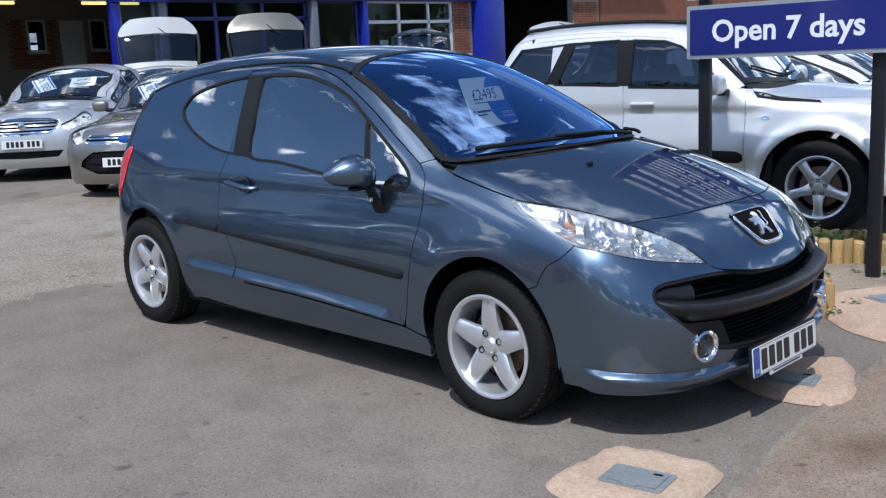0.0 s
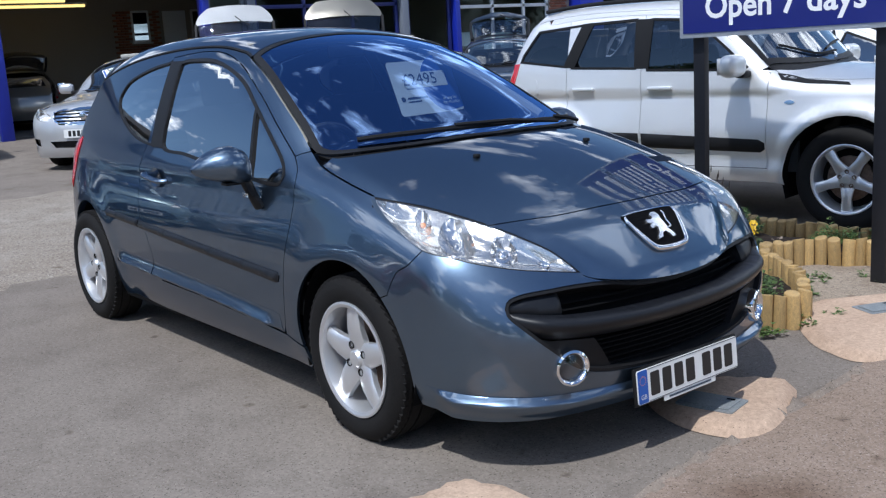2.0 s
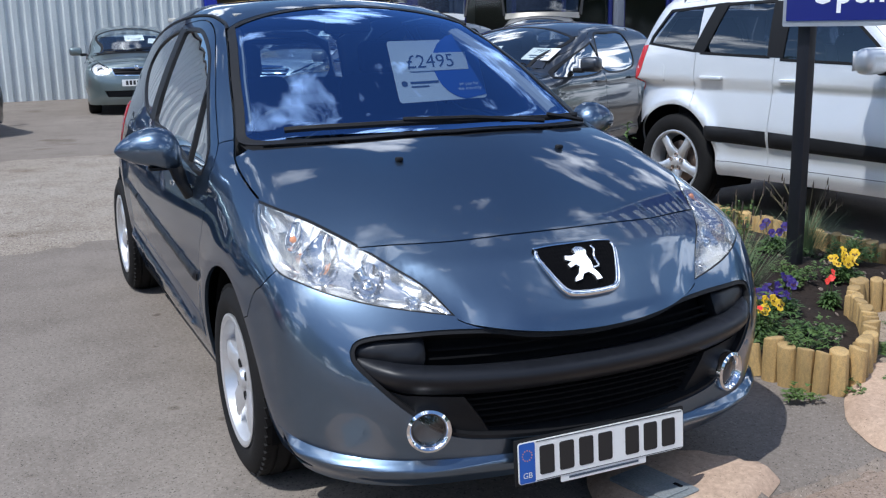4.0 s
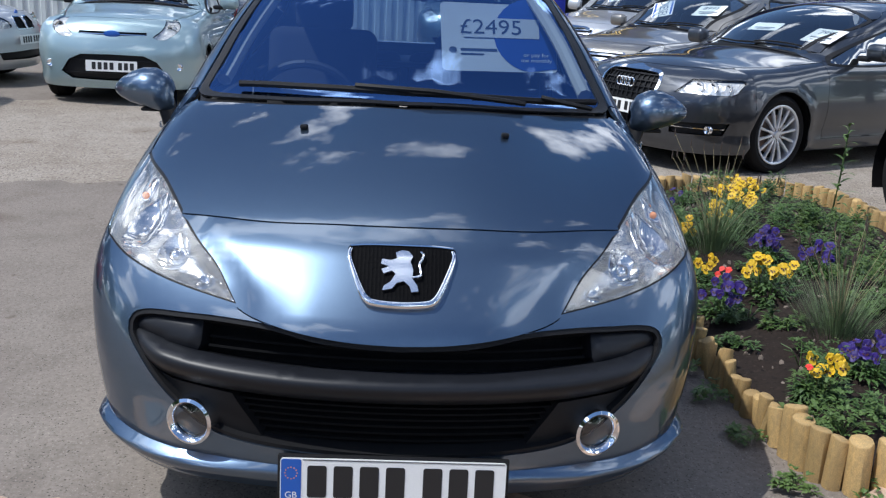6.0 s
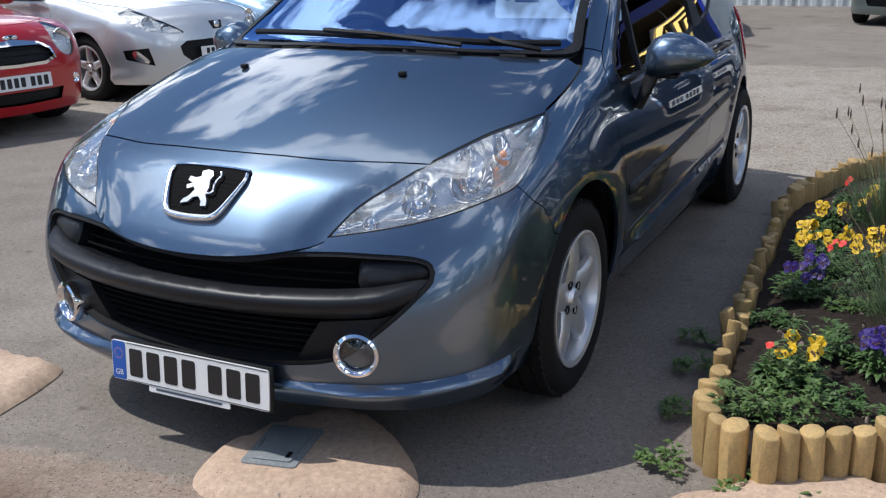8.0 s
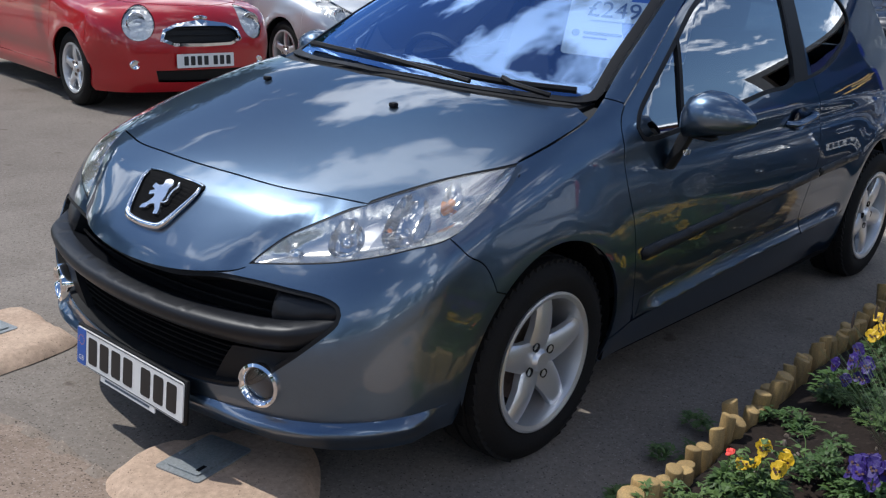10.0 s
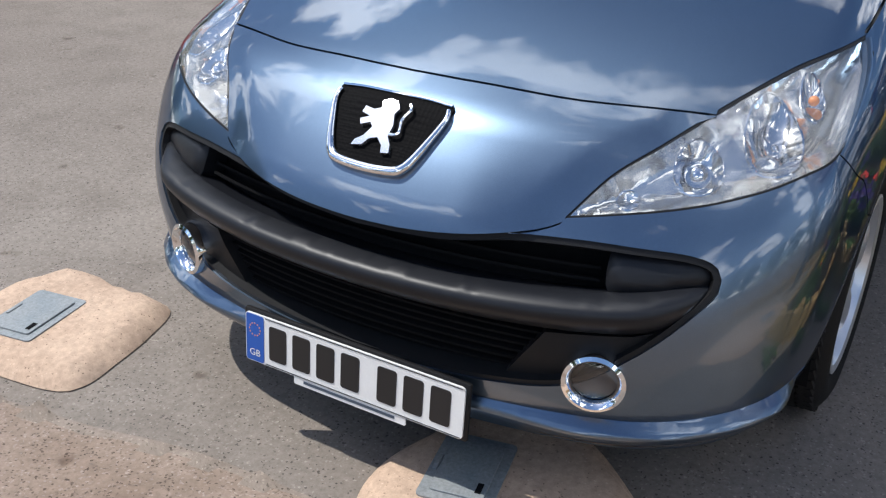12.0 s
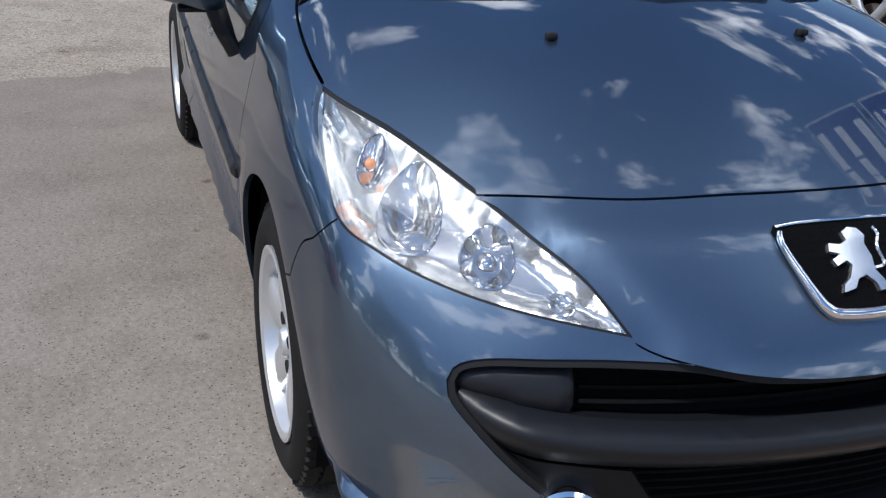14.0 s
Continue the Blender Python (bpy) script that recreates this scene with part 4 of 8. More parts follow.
        for nm, (sx, sz), a, b, deep in (("main_reflector", (0.752, 0.772), 0.066, 0.046, 0.030), ("inner_reflector", (0.600, 0.716), 0.046, 0.036, 0.024), ("side_reflector", (0.478, 0.664), 0.020, 0.016, 0.008), ("indicator_bowl", (0.872, 0.818), 0.036, 0.024, 0.012)):
            best = None
            for du, dz in [(p, q) for p in (0.0, 0.008, -0.008, 0.016, -0.016) for q in (0.0, 0.008, -0.008, 0.016, -0.016)]:
                m = np.array((-sx - du, sz + dz))
                k = next((k for k in (1.0, 0.93, 0.86, 0.8, 0.72, 0.64, 0.56) if inside(oval(m, a * k, b * k), inner_edge).all()), 0)
                if best is None or k > best[0] + 0.01:
                    best = (k, m)
            k, m = best
            if k:
                dishes.append((nm, m, a * k, b * k, deep * k))
        skin("lamp_housing", S, S.arc, inset(out, 0.002), LAMP_WHITE, lamp, holes=[oval(m, a, b) for _, m, a, b, _ in dishes], step=0.010, off=-0.005, gap=0, rim=0, rise=sunk, flip=flip)
        for nm, m, a, b, deep in dishes:
            bowl = lambda v: sunk(v) - deep * np.clip(1 - ((v - m) @ axis / a) ** 2 - ((v - m) @ across / b) ** 2, 0, 1)
            skin(nm, S, S.arc, oval(m, a, b), REFLECTOR, lamp, step=0.008, off=-0.005, gap=0, rim=0, rise=bowl, flip=flip)
            loop = oval(m, a, b)
            p = S.arc(loop)
            p = p + S.grad(p) * (sunk(loop) - 0.0035)[:, None]
            p[:, 1] *= -1 if flip else 1
            part("dish_ring", tube([tuple(q) for q in p] + [tuple(p[0])], 0.0019, 6, cap=False), CHROME, lamp)
            if nm == "side_reflector":
                continue
            c = S.arc(m[None])[0]
            n = S.grad(c[None])[0]
            c = Vector(c + n * (-0.029 - deep + (0.016 if nm != "inner_reflector" else 0.004)))
            if flip:
                c.y *= -1
            bm = bmesh.new()
            bmesh.ops.create_uvsphere(bm, u_segments=14, v_segments=10, radius={"main_reflector": 0.010, "inner_reflector": 0.024, "indicator_bowl": 0.010}[nm])
            bmesh.ops.translate(bm, verts=bm.verts, vec=c)
            part("bulb", bm, AMBER if nm == "indicator_bowl" else CHROME, lamp)
        # fog lamp
        p = S.arc([(-0.447, 0.350)])[0]
        fog = new("fog_lamp"); fog.parent = car
        fog.matrix_local = Matrix.Translation((p[0] - 0.012, s * 0.472, 0.350)) @ Matrix.Rotation(radians(s * 17), 4, "Z")
        part("chrome_ring", lathe([(0.040, 0.012), (0.043, 0.022), (0.050, 0.028), (0.057, 0.024), (0.060, 0.010), (0.060, -0.02)], 40, "x"), CHROME, fog, "chrome fog lamp ring")
        part("fog_reflector", lathe([(0.001, -0.03), (0.025, -0.022), (0.042, 0.006), (0.042, 0.016)], 32, "x"), REFLECTOR, fog)
        part("fog_glass", lathe([(0.001, 0.020), (0.02, 0.018), (0.042, 0.010)], 32, "x"), LENS, fog).visible_shadow = False
        bm = bmesh.new()
        bmesh.ops.create_uvsphere(bm, u_segments=12, v_segments=8, radius=0.010)
        part("bulb", bm, CHROME, fog)
        part("fog_bezel", lathe([(0.026, -0.006), (0.042, 0.009)], 32, "x"), BLACK, fog)
        # washer jets on the bonnet
        q = S.above([(0.133, s * 0.281)])[0]
        part("washer_jet", box((0.022, 0.022, 0.014), (q[0], q[1], q[2] + 0.006), 0.005), BLACK, car)
    # badge: dark mesh shield, chrome rim, bright plain figure
    badge = new("badge"); badge.parent = car
    front = lambda q: S.front(q)
    ease_front = lambda v: ease(to_arc(S.front(v)))
    half = [(0.0, 0.756), (0.100, 0.756), (0.118, 0.754), (0.125, 0.747), (0.120, 0.730), (0.104, 0.694), (0.088, 0.664), (0.076, 0.650), (0.058, 0.643), (0.0, 0.639)]
    sh = mirrored(np.array(half)[1:-1][::-1] * (-1, 1))
    skin("shield", S, front, sh, BADGE_MESH, badge, step=0.012, off=0.004, gap=0, rim=0.010, rise=ease_front)

    def raised(pts, by, step=0.006):
        v = curve(pts, step)
        p = S.front(v)
        return p + S.grad(p) * (ease_front(v) + by)[:, None]
    u_line = [(-y, z) for y, z in half[4:9]] + [(0.0, 0.640)] + [(y, z) for y, z in half[4:9]][::-1]
    p = raised([(-0.117, 0.744)] + u_line + [(0.117, 0.744)], 0.008)
    fat = [0.0045 + 0.0055 * min(1, 3.2 * min(i, len(p) - 1 - i) / len(p)) for i in range(len(p))]
    part("shield_rim", tube([tuple(q) for q in p], fat, 12), CHROME, badge)
    part("shield_top", tube([tuple(q) for q in raised([(-0.119, 0.751), (-0.06, 0.755), (0.06, 0.755), (0.119, 0.751)], 0.006)], 0.0028, 8), CHROME, badge)
    figure = np.array([(0.000, 0.744), (0.016, 0.742), (0.026, 0.733), (0.020, 0.724), (0.027, 0.708), (0.025, 0.692), (0.036, 0.680), (0.040, 0.668), (0.024, 0.666), (0.020, 0.677), (0.006, 0.687), (-0.010, 0.683), (-0.020, 0.672), (-0.042, 0.668), (-0.038, 0.677), (-0.024, 0.685), (-0.013, 0.700), (-0.021, 0.706), (-0.040, 0.700), (-0.045, 0.708), (-0.028, 0.714), (-0.047, 0.718), (-0.044, 0.727), (-0.024, 0.725), (-0.010, 0.729), (-0.014, 0.739)])
    skin("badge_figure", S, front, figure, FIGURE, badge, step=0.005, off=0.012, gap=0, rim=0.009, rise=ease_front)
    part("badge_curl", tube([tuple(q) for q in raised([(0.026, 0.694), (0.044, 0.698), (0.041, 0.718), (0.050, 0.733), (0.044, 0.741)], 0.013, 0.003)], 0.0028, 8), FIGURE, badge)
    # number plate: white, blue end, characters as bars, dealer strip
    plate = new("number_plate"); plate.parent = car
    plate.matrix_local = Matrix.Translation((0.828, 0, 0.240)) @ Matrix.Rotation(radians(-4), 4, "Y")
    F = lambda y, z, x=0.0: Matrix.Translation((x, y, z)) @ Matrix(((0, 0, 1, 0), (1, 0, 0, 0), (0, 1, 0, 0), (0, 0, 0, 1)))
    part("plate_holder", box((0.012, 0.534, 0.124), (-0.005, 0, 0), 0.004), BLACK, plate)
    part("plate_base", prism(round_rect(0.52, 0.111, 0.008), 0.004, F(0, 0, 0.002)), PLATE_WHITE, plate, "white number plate")
    part("blue_end", prism(round_rect(0.046, 0.107, 0.005), 0.001, F(-0.235, 0, 0.006)), PLATE_BLUE, plate)
    lettering("country_letters", "GB", 0.022, F(-0.235, -0.034, 0.0078), PLATE_WHITE, plate)
    for i in range(12):
        a = 2 * math.pi * i / 12
        part("star", prism(round_rect(0.003, 0.003, 0.0012, 2), 0.0006, F(-0.235 + 0.014 * math.cos(a), 0.020 + 0.014 * math.sin(a), 0.007)), AMBER, plate)
    for i, y in enumerate((-0.172, -0.112, -0.052, 0.008, 0.094, 0.154, 0.214)):
        part("plate_character", prism(round_rect(0.044, 0.078, 0.006, 3), 0.0012, F(y - 0.004, 0.0, 0.006)), PLATE_BLACK, plate)
    for z in (0.0525, -0.0525):
        part("plate_border", box((0.001, 0.464, 0.0016), (0.0066, 0.024, z)), PLATE_BLACK, plate)
    part("dealer_strip", prism(round_rect(0.27, 0.022, 0.003), 0.003, F(0.0, -0.062, 0.002)), PLATE_WHITE, plate)
    part("strip_writing", box((0.001, 0.22, 0.006), (0.0056, 0.0, -0.063)), INK, plate)
    # wipers
    def wiper(pts, name):
        w = new(name); w.parent = car
        q = S.above([(x, y) for x, y in pts])
        q[:, 2] += 0.016
        part("blade", tube([tuple(p) for p in q], 0.008, 6, flat=1.4), BLACK, w)
        return w, q
    w1, q1 = wiper(curve([(-0.262, -0.52), (-0.165, -0.27), (-0.112, 0.0), (-0.130, 0.22)], 0.04), "wiper")
    part("arm", tube([tuple(q1[len(q1) // 2] + np.array([0, 0, 0.012])), tuple(S.above([(-0.075, 0.08)])[0] + np.array([0, 0, 0.035])), tuple(S.above([(-0.10, 0.36)])[0] + np.array([0, 0, 0.022]))], 0.0085, 6), BLACK, w1)
    w2, q2 = wiper(curve([(-0.118, 0.20), (-0.180, 0.42), (-0.290, 0.61)], 0.04), "wiper")
    part("arm", tube([tuple(q2[len(q2) // 2] + np.array([0, 0, 0.012])), tuple(S.above([(-0.16, 0.48)])[0] + np.array([0, 0, 0.030])), tuple(S.above([(-0.20, 0.58)])[0] + np.array([0, 0, 0.020]))], 0.0085, 6), BLACK, w2)
    # wheels, arches, floor
    for x in (0.0, -2.54):
        for s in (-1, 1):
            wheel(car, (x, s * 0.698, 0.291), s, R=0.300, W=0.19, rim_r=0.200, turn=radians(18 if x == 0 else 50))
            bm = bmesh.new()
            rows = []
            for i in range(25):
                a = radians(-20 + 220 * i / 24)
                rows.append([bm.verts.new((x + 0.345 * math.cos(a), s * yy, 0.315 + 0.345 * math.sin(a))) for yy in (0.77 if x == 0 else 0.715, 0.48)])
            for p, q in zip(rows, rows[1:]):
                bm.faces.new((p[0], p[1], q[1], q[0]))
            part("arch_liner", bm, DARK, car)
    part("underbody", box((3.2, 1.10, 0.10), (-1.25, 0, 0.235)), DARK, car)
    part("inner_sill", box((1.9, 1.46, 0.08), (-1.28, 0, 0.21)), DARK, car)
    part("engine_bay", box((0.62, 0.92, 0.30), (0.30, 0, 0.42), 0.02), DARK, car)
    part("bulkhead", box((0.06, 1.3, 0.5), (-0.30, 0, 0.60)), DARK, car)
    # inside
    part("dashboard", box((0.42, 1.28, 0.20), (-0.52, 0, 0.80), 0.07, segments=4), DASH, car)
    part("cabin_floor", box((2.4, 1.30, 0.05), (-1.6, 0, 0.32)), DARK, car)
    part("rear_shelf", box((0.5, 1.1, 0.03), (-2.5, 0, 0.93), 0.01), DASH, car)
    for s in (-1, 1):
        part("door_card", box((1.25, 0.03, 0.55), (-1.05, s * 0.70, 0.63), 0.012), DASH, car)
        part("inner_quarter", box((1.0, 0.03, 0.60), (-2.2, s * 0.67, 0.63), 0.012), DASH, car)
        seat = new("seat"); seat.parent = car
        m = Matrix.Translation((-1.30, s * 0.36, 0))
        part("seat_cushion", box((0.50, 0.48, 0.16), m @ Vector((0.10, 0, 0.50)), 0.06, segments=4), SEAT, seat)
        part("seat_back", box((0.14, 0.47, 0.62), m @ Vector((-0.20, 0, 0.83)), 0.055, Matrix.Rotation(radians(-16), 4, "Y"), segments=4), SEAT, seat)
        part("headrest", box((0.09, 0.25, 0.16), m @ Vector((-0.30, 0, 1.20)), 0.04, Matrix.Rotation(radians(-10), 4, "Y"), segments=4), SEAT, seat)
        r2 = new("rear_seat"); r2.parent = car
        part("rear_backrest", box((0.14, 0.58, 0.56), (-2.28, s * 0.31, 0.72), 0.05, Matrix.Rotation(radians(-18), 4, "Y"), segments=3), SEAT, r2)
        part("rear_headrest", box((0.07, 0.24, 0.10), (-2.38, s * 0.31, 1.03), 0.03, segments=3), SEAT, r2)
    sw = new("steering_wheel"); sw.parent = car
    sw.matrix_local = Matrix.Translation((-0.80, -0.36, 0.88)) @ Matrix.Rotation(radians(-66), 4, "Y")
    ring = [(0.185 * math.cos(a), 0.185 * math.sin(a), 0) for a in (2 * math.pi * i / 32 for i in range(33))]
    part("wheel_ring", tube(ring, 0.016, 8, cap=False), DASH, sw)
    part("wheel_boss", box((0.12, 0.14, 0.05), (0, 0, -0.01), 0.02), DASH, sw)
    for a in (0, 120, 240):
        part("wheel_spoke", box((0.16, 0.035, 0.02), (0.10 * math.cos(radians(a + 180)), 0.10 * math.sin(radians(a + 180)), -0.005), 0.006, Matrix.Rotation(radians(a + 180), 4, "Z")), DASH, sw)
    part("dash_strip", box((0.030, 0.15, 0.003), (-0.42, 0.05, 0.9025), 0.001), CARD_WHITE, car, "pale strip of paper on the dashboard")
    for s in (-1, 1):
        trim = [(p[0] - 0.02, -s * (p[1] + 0.045), p[2] - 0.030) for p in rl if -1.10 < p[0] < -0.42]
        part("pillar_cover", tube(trim, 0.024, 8), LINER, car, "pale inner trim of the screen pillar")
    q = S.above([(-1.02, 0.0)])[0]
    part("inner_mirror", box((0.02, 0.20, 0.06), (q[0] - 0.06, 0.0, q[2] - 0.06), 0.012), BLACK, car)
    part("headlining", box((1.5, 0.9, 0.02), (-1.9, 0, 1.395), 0.005), LINER, car)


build_hatchback(hatchback)


def price_card():
    """The card behind the windscreen: white with a blue round corner, price and small print."""
    c = thing("price_card", look((0, 0, 0), (1, 0, 0)), "white and blue card with a large price behind the windscreen", "price card")
    a, e = radians(12), radians(70)
    nh = Vector((math.cos(a), math.sin(a), 0))
    u, v = Vector((-math.sin(a), math.cos(a), 0)), Vector((0, 0, math.sin(e))) - nh * math.cos(e)
    m = Matrix((u, v, u.cross(v))).transposed().to_4x4()
    m.translation = (-0.955, 0.351, 1.160)
    c.matrix_world = m @ Matrix.Diagonal((1.52, 1.22, 1, 1))
    w, h = 0.30, 0.215
    part("card", prism(round_rect(w, h, 0.012), 0.001), CARD_WHITE, c)
    arc = [(w / 2 - 0.001, -h / 2 + 0.012), (w / 2 - 0.001, h / 2 - 0.002)] + [(0.05 + 0.105 * math.cos(a) + 0.04, 0.01 + 0.118 * math.sin(a)) for a in np.linspace(radians(100), radians(262), 14)]
    part("blue_corner", prism(arc, 0.001, Matrix.Translation((0, 0, 0.0014))), CARD_BLUE, c)
    part("price_patch", prism(round_rect(0.20, 0.062, 0.003), 0.001, Matrix.Translation((0.005, 0.030, 0.0028))), CARD_WHITE, c)
    lettering("price", "£2495", 0.066, Matrix.Translation((-0.022, 0.030, 0.0045)), INK, c)
    lettering("small_print", "or pay for\nme monthly", 0.017, Matrix.Translation((0.095, -0.062, 0.0035)), CARD_WHITE, c)
    part("mark", prism(round_rect(0.02, 0.02, 0.0098), 0.0006, Matrix.Translation((-0.122, -0.042, 0.0016))), INK, c)
    part("writing_bar", prism(round_rect(0.095, 0.008, 0.002), 0.0006, Matrix.Translation((-0.055, -0.040, 0.0016))), INK, c)
    part("writing_bar", prism(round_rect(0.06, 0.005, 0.002), 0.0006, Matrix.Translation((-0.072, -0.054, 0.0016))), INK, c)


price_card()


# ---- other cars ----
def plain_solid(fo, wb, ro, hw, H, hn, hb, xs, xr, xe, R=0.315, tail=None, bow=0.26, house=None, arch_r=None, flare=0.014, low=0.18, drop=0.06, steep=0.0, **more):
    """A body from a few lengths: overhangs, wheelbase, half width, heights of roof, nose and screen foot, and x of screen foot, roof front and roof end."""
    az = R
    back = -wb - ro
    deck = [(fo + 0.06, hn - 0.24 - steep), (fo - 0.01, hn - 0.10 - steep), (fo - 0.08, hn - 0.025), (fo - 0.22, hn + 0.05), (0.5 * (fo - 0.22 + xs), 0.45 * (hn + 0.05) + 0.55 * hb), (xs, hb), (xs - 0.4, hb + 0.01), (-wb * 0.7, hb + 0.045), (back + 0.2, hb + 0.04), (back, hb)]
    roof = [(xs + 0.15, hb - 0.09), (xs, hb - 0.012), (0.5 * (xs + xr), 0.46 * hb + 0.54 * H), (xr, H - 0.055), (xr - 0.35, H - 0.008), (0.5 * (xr - 0.35 + xe), H), (xe + 0.25, H - drop * 0.55), (xe, H - drop)]
    plan = [(fo - 0.1, hw - 0.105), (fo - 0.3, hw - 0.03), (0.2, hw - 0.004), (-0.3, hw), (-wb * 0.6, hw), (-wb, hw - 0.015), (back + 0.25, hw - 0.06), (back, hw - 0.13)]
    sec = [(low - 0.02, -0.06), (low + 0.06, -0.022), (low + 0.16, -0.028), (low + 0.26, -0.006), (0.62, 0.0), (0.74, -0.014), (0.87, -0.036), (0.98, -0.064), (1.12, -0.14)]
    nose = [(low - 0.02, fo - 0.07), (low + 0.08, fo - 0.02), (0.42, fo), (0.58, fo - 0.003), (0.75, fo - 0.04), (0.95, fo - 0.10)]
    tl = tail or [(0.25, back + 0.08), (0.5, back), (0.75, back + 0.02), (0.95, back + 0.10), (1.2, back + 0.25)]
    hs = house or [(hb - 0.14, hw - 0.02), (hb - 0.04, hw - 0.065), (hb + 0.15, hw - 0.135), (hb + 0.32, hw - 0.22), (H, hw - 0.31), (H + 0.1, hw - 0.38)]
    return Solid(deck, roof, plan, sec, nose, tl, hs, bow=bow, arches=((0.0, az), (-wb, az)), arch_r=arch_r or R + 0.035, flare=flare, house_tail=more.pop("house_tail", [(hb - 0.05, xe - 0.42), (hb + 0.1, xe - 0.30), (H - 0.08, xe - 0.03), (H, xe + 0.05)]), sill=hb - 0.17, **more)


def number_plate(car, at, turn=0.0, wide=0.52, high=0.111, blue=True):
    plate = new("number_plate"); plate.parent = car
    plate.matrix_local = Matrix.Translation(at) @ Matrix.Rotation(turn, 4, "Y")
    F = lambda y, z, x=0.0: Matrix.Translation((x, y, z)) @ Matrix(((0, 0, 1, 0), (1, 0, 0, 0), (0, 1, 0, 0), (0, 0, 0, 1)))
    part("plate_base", prism(round_rect(wide, high, 0.008), 0.006, F(0, 0, 0)), PLATE_WHITE, plate, "white number plate")
    if blue:
        part("blue_end", prism(round_rect(0.042, high - 0.004, 0.005), 0.001, F(-wide / 2 + 0.025, 0, 0.0064)), PLATE_BLUE, plate)
    for y in (-0.172, -0.112, -0.052, 0.008, 0.094, 0.154, 0.214):
        part("plate_character", prism(round_rect(0.040, 0.074, 0.006, 2), 0.0012, F(y - 0.006, 0.0, 0.006)), PLATE_BLACK, plate)
    return plate


def parked_car(car, S, body, P):
    """A parked car from its solid and the places of its seams, lamps, grilles and windows."""
    fo, wb, xs, R = P["fo"], P["wb"], P["xs"], P["R"]
    low, sill = P.get("low", 0.19), P.get("sill", 0.285)
    st = P.get("step", 0.06)
    bx0, bxc, byc = P["bonnet"]
    ry, rx = P.get("rear_corner", (P["hw"] - 0.13, xs - 0.13))
    seam_x, df = P.get("seam_x", 0.36), P["doors"][0]
    ar = P.get("arch_r", R + 0.028)
    right = lambda q: S.side(q, -1)

    def arch(cx, a0, a1, n=18):
        return [(cx + ar * math.cos(radians(a0 + (a1 - a0) * i / n)), R + ar * math.sin(radians(a0 + (a1 - a0) * i / n))) for i in range(n + 1)]

    front_edge = curve([(bx0, 0.0), (bx0 - 0.25 * (bx0 - bxc), byc * 0.5), (bxc, byc)], 0.05)
    side_edge = curve([(bxc, byc), (0.5 * (bxc + rx), 0.45 * byc + 0.55 * ry + 0.012), (rx, ry)], 0.05)
    rear = curve([(rx, ry), (xs + 0.02, ry * 0.55), (xs + 0.09, 0.0)], 0.05)
    hb = np.concatenate([front_edge, side_edge[1:], rear[1:]])
    skin("bonnet", S, S.above, np.concatenate([hb[:-1], (hb * (1, -1))[::-1][:-1]]), body, car, step=st, rim=0.015, gap=0.003)
    se = S.above(side_edge * (1, -1))
    fe = S.above(front_edge * (1, -1))
    top_r = se[se[:, 0] <= seam_x]
    top_f = se[se[:, 0] > seam_x]
    z_seam = float(np.interp(-seam_x, -se[:, 0], se[:, 2]))
    a_base = (rx - 0.03, float(se[-1][2]) + 0.03)
    RAIL = curve(P["rail"], 0.05)
    DT = curve(P["door_top"], 0.05)
    a_s = math.degrees(math.acos(min(0.99, seam_x / ar))) if seam_x < ar else 8
    wing = np.concatenate([np.array([(p[0], p[2]) for p in top_r[::-1]]), [(seam_x, z_seam)], arch(0, a_s, 188), [(df, low + 0.05), (df, DT[0][1] - 0.02), (DT[0][0], DT[0][1])]])
    # front with bumper, in the turn from the side to the nose
    s0, s1 = np.array((seam_x, z_seam)), np.array(arch(0, a_s, a_s, 1)[0])
    seam = S.side(np.array([tuple(s0 + (s1 - s0) * i / 16) for i in range(16)] + arch(0, a_s, -15, 8) + [(ar + 0.01, low)]))
    half = np.concatenate([to_arc(fe), to_arc(top_f)[1:], to_arc(seam), to_arc([(fo - 0.25, -0.6, low), (fo - 0.05, -0.25, low)])])
    # the two sides go round from the middle of the bonnet's edge
    front = np.concatenate([half, (half * (-1, 1))[::-1][:-1]])
    holes, inner = [], []
    for g in P["grilles"]:
        h = np.asarray(g["half"], float)
        if h[0][0] == 0:
            o = np.concatenate([h * (-1, 1), h[::-1][:-1] if h[-1][0] == 0 else h[::-1]])
            o = o[:-1] if np.allclose(o[0], o[-1]) else o
            holes.append(o); inner.append((g, o))
        else:
            for s in (-1, 1):
                holes.append(h * (s, 1)); inner.append((g, h * (s, 1)))
    lamps = []
    lamp = resample(P["lamp"], 0.05) if P.get("sharp_lamp") else curve(P["lamp"], 0.05, True)
    for s in (-1, 1):
        lamps.append(lamp * (s, 1)); holes.append(lamp * (s, 1))
    skin("front_panel", S, S.arc, front, body, car, holes=holes, step=P.get("fstep", 0.04), rim=0.02)
    for g, o in inner:
        gr = skin("grille", S, S.arc, o, g.get("mat", BLACK), car, step=0.08, off=-0.03, gap=0, rim=-0.03)
        lo, hi = o.min(0), o.max(0)
        for i in range(g.get("bars", 0)):
            z = lo[1] + (hi[1] - lo[1]) * (i + 0.5) / g["bars"]
            t = g.get("bar", 0.012)
            ins = [q for q in np.linspace(lo[0], hi[0], 60) if inside(np.array([[q, z]]), o)[0]]
            if len(ins) > 2:
                skin("grille_bar", S, S.arc, np.array([(ins[0], z - t / 2), (ins[-1], z - t / 2), (ins[-1], z + t / 2), (ins[0], z + t / 2)]), g.get("bar_mat", CHROME), gr, step=0.08, off=-0.012, gap=0, rim=0.012)
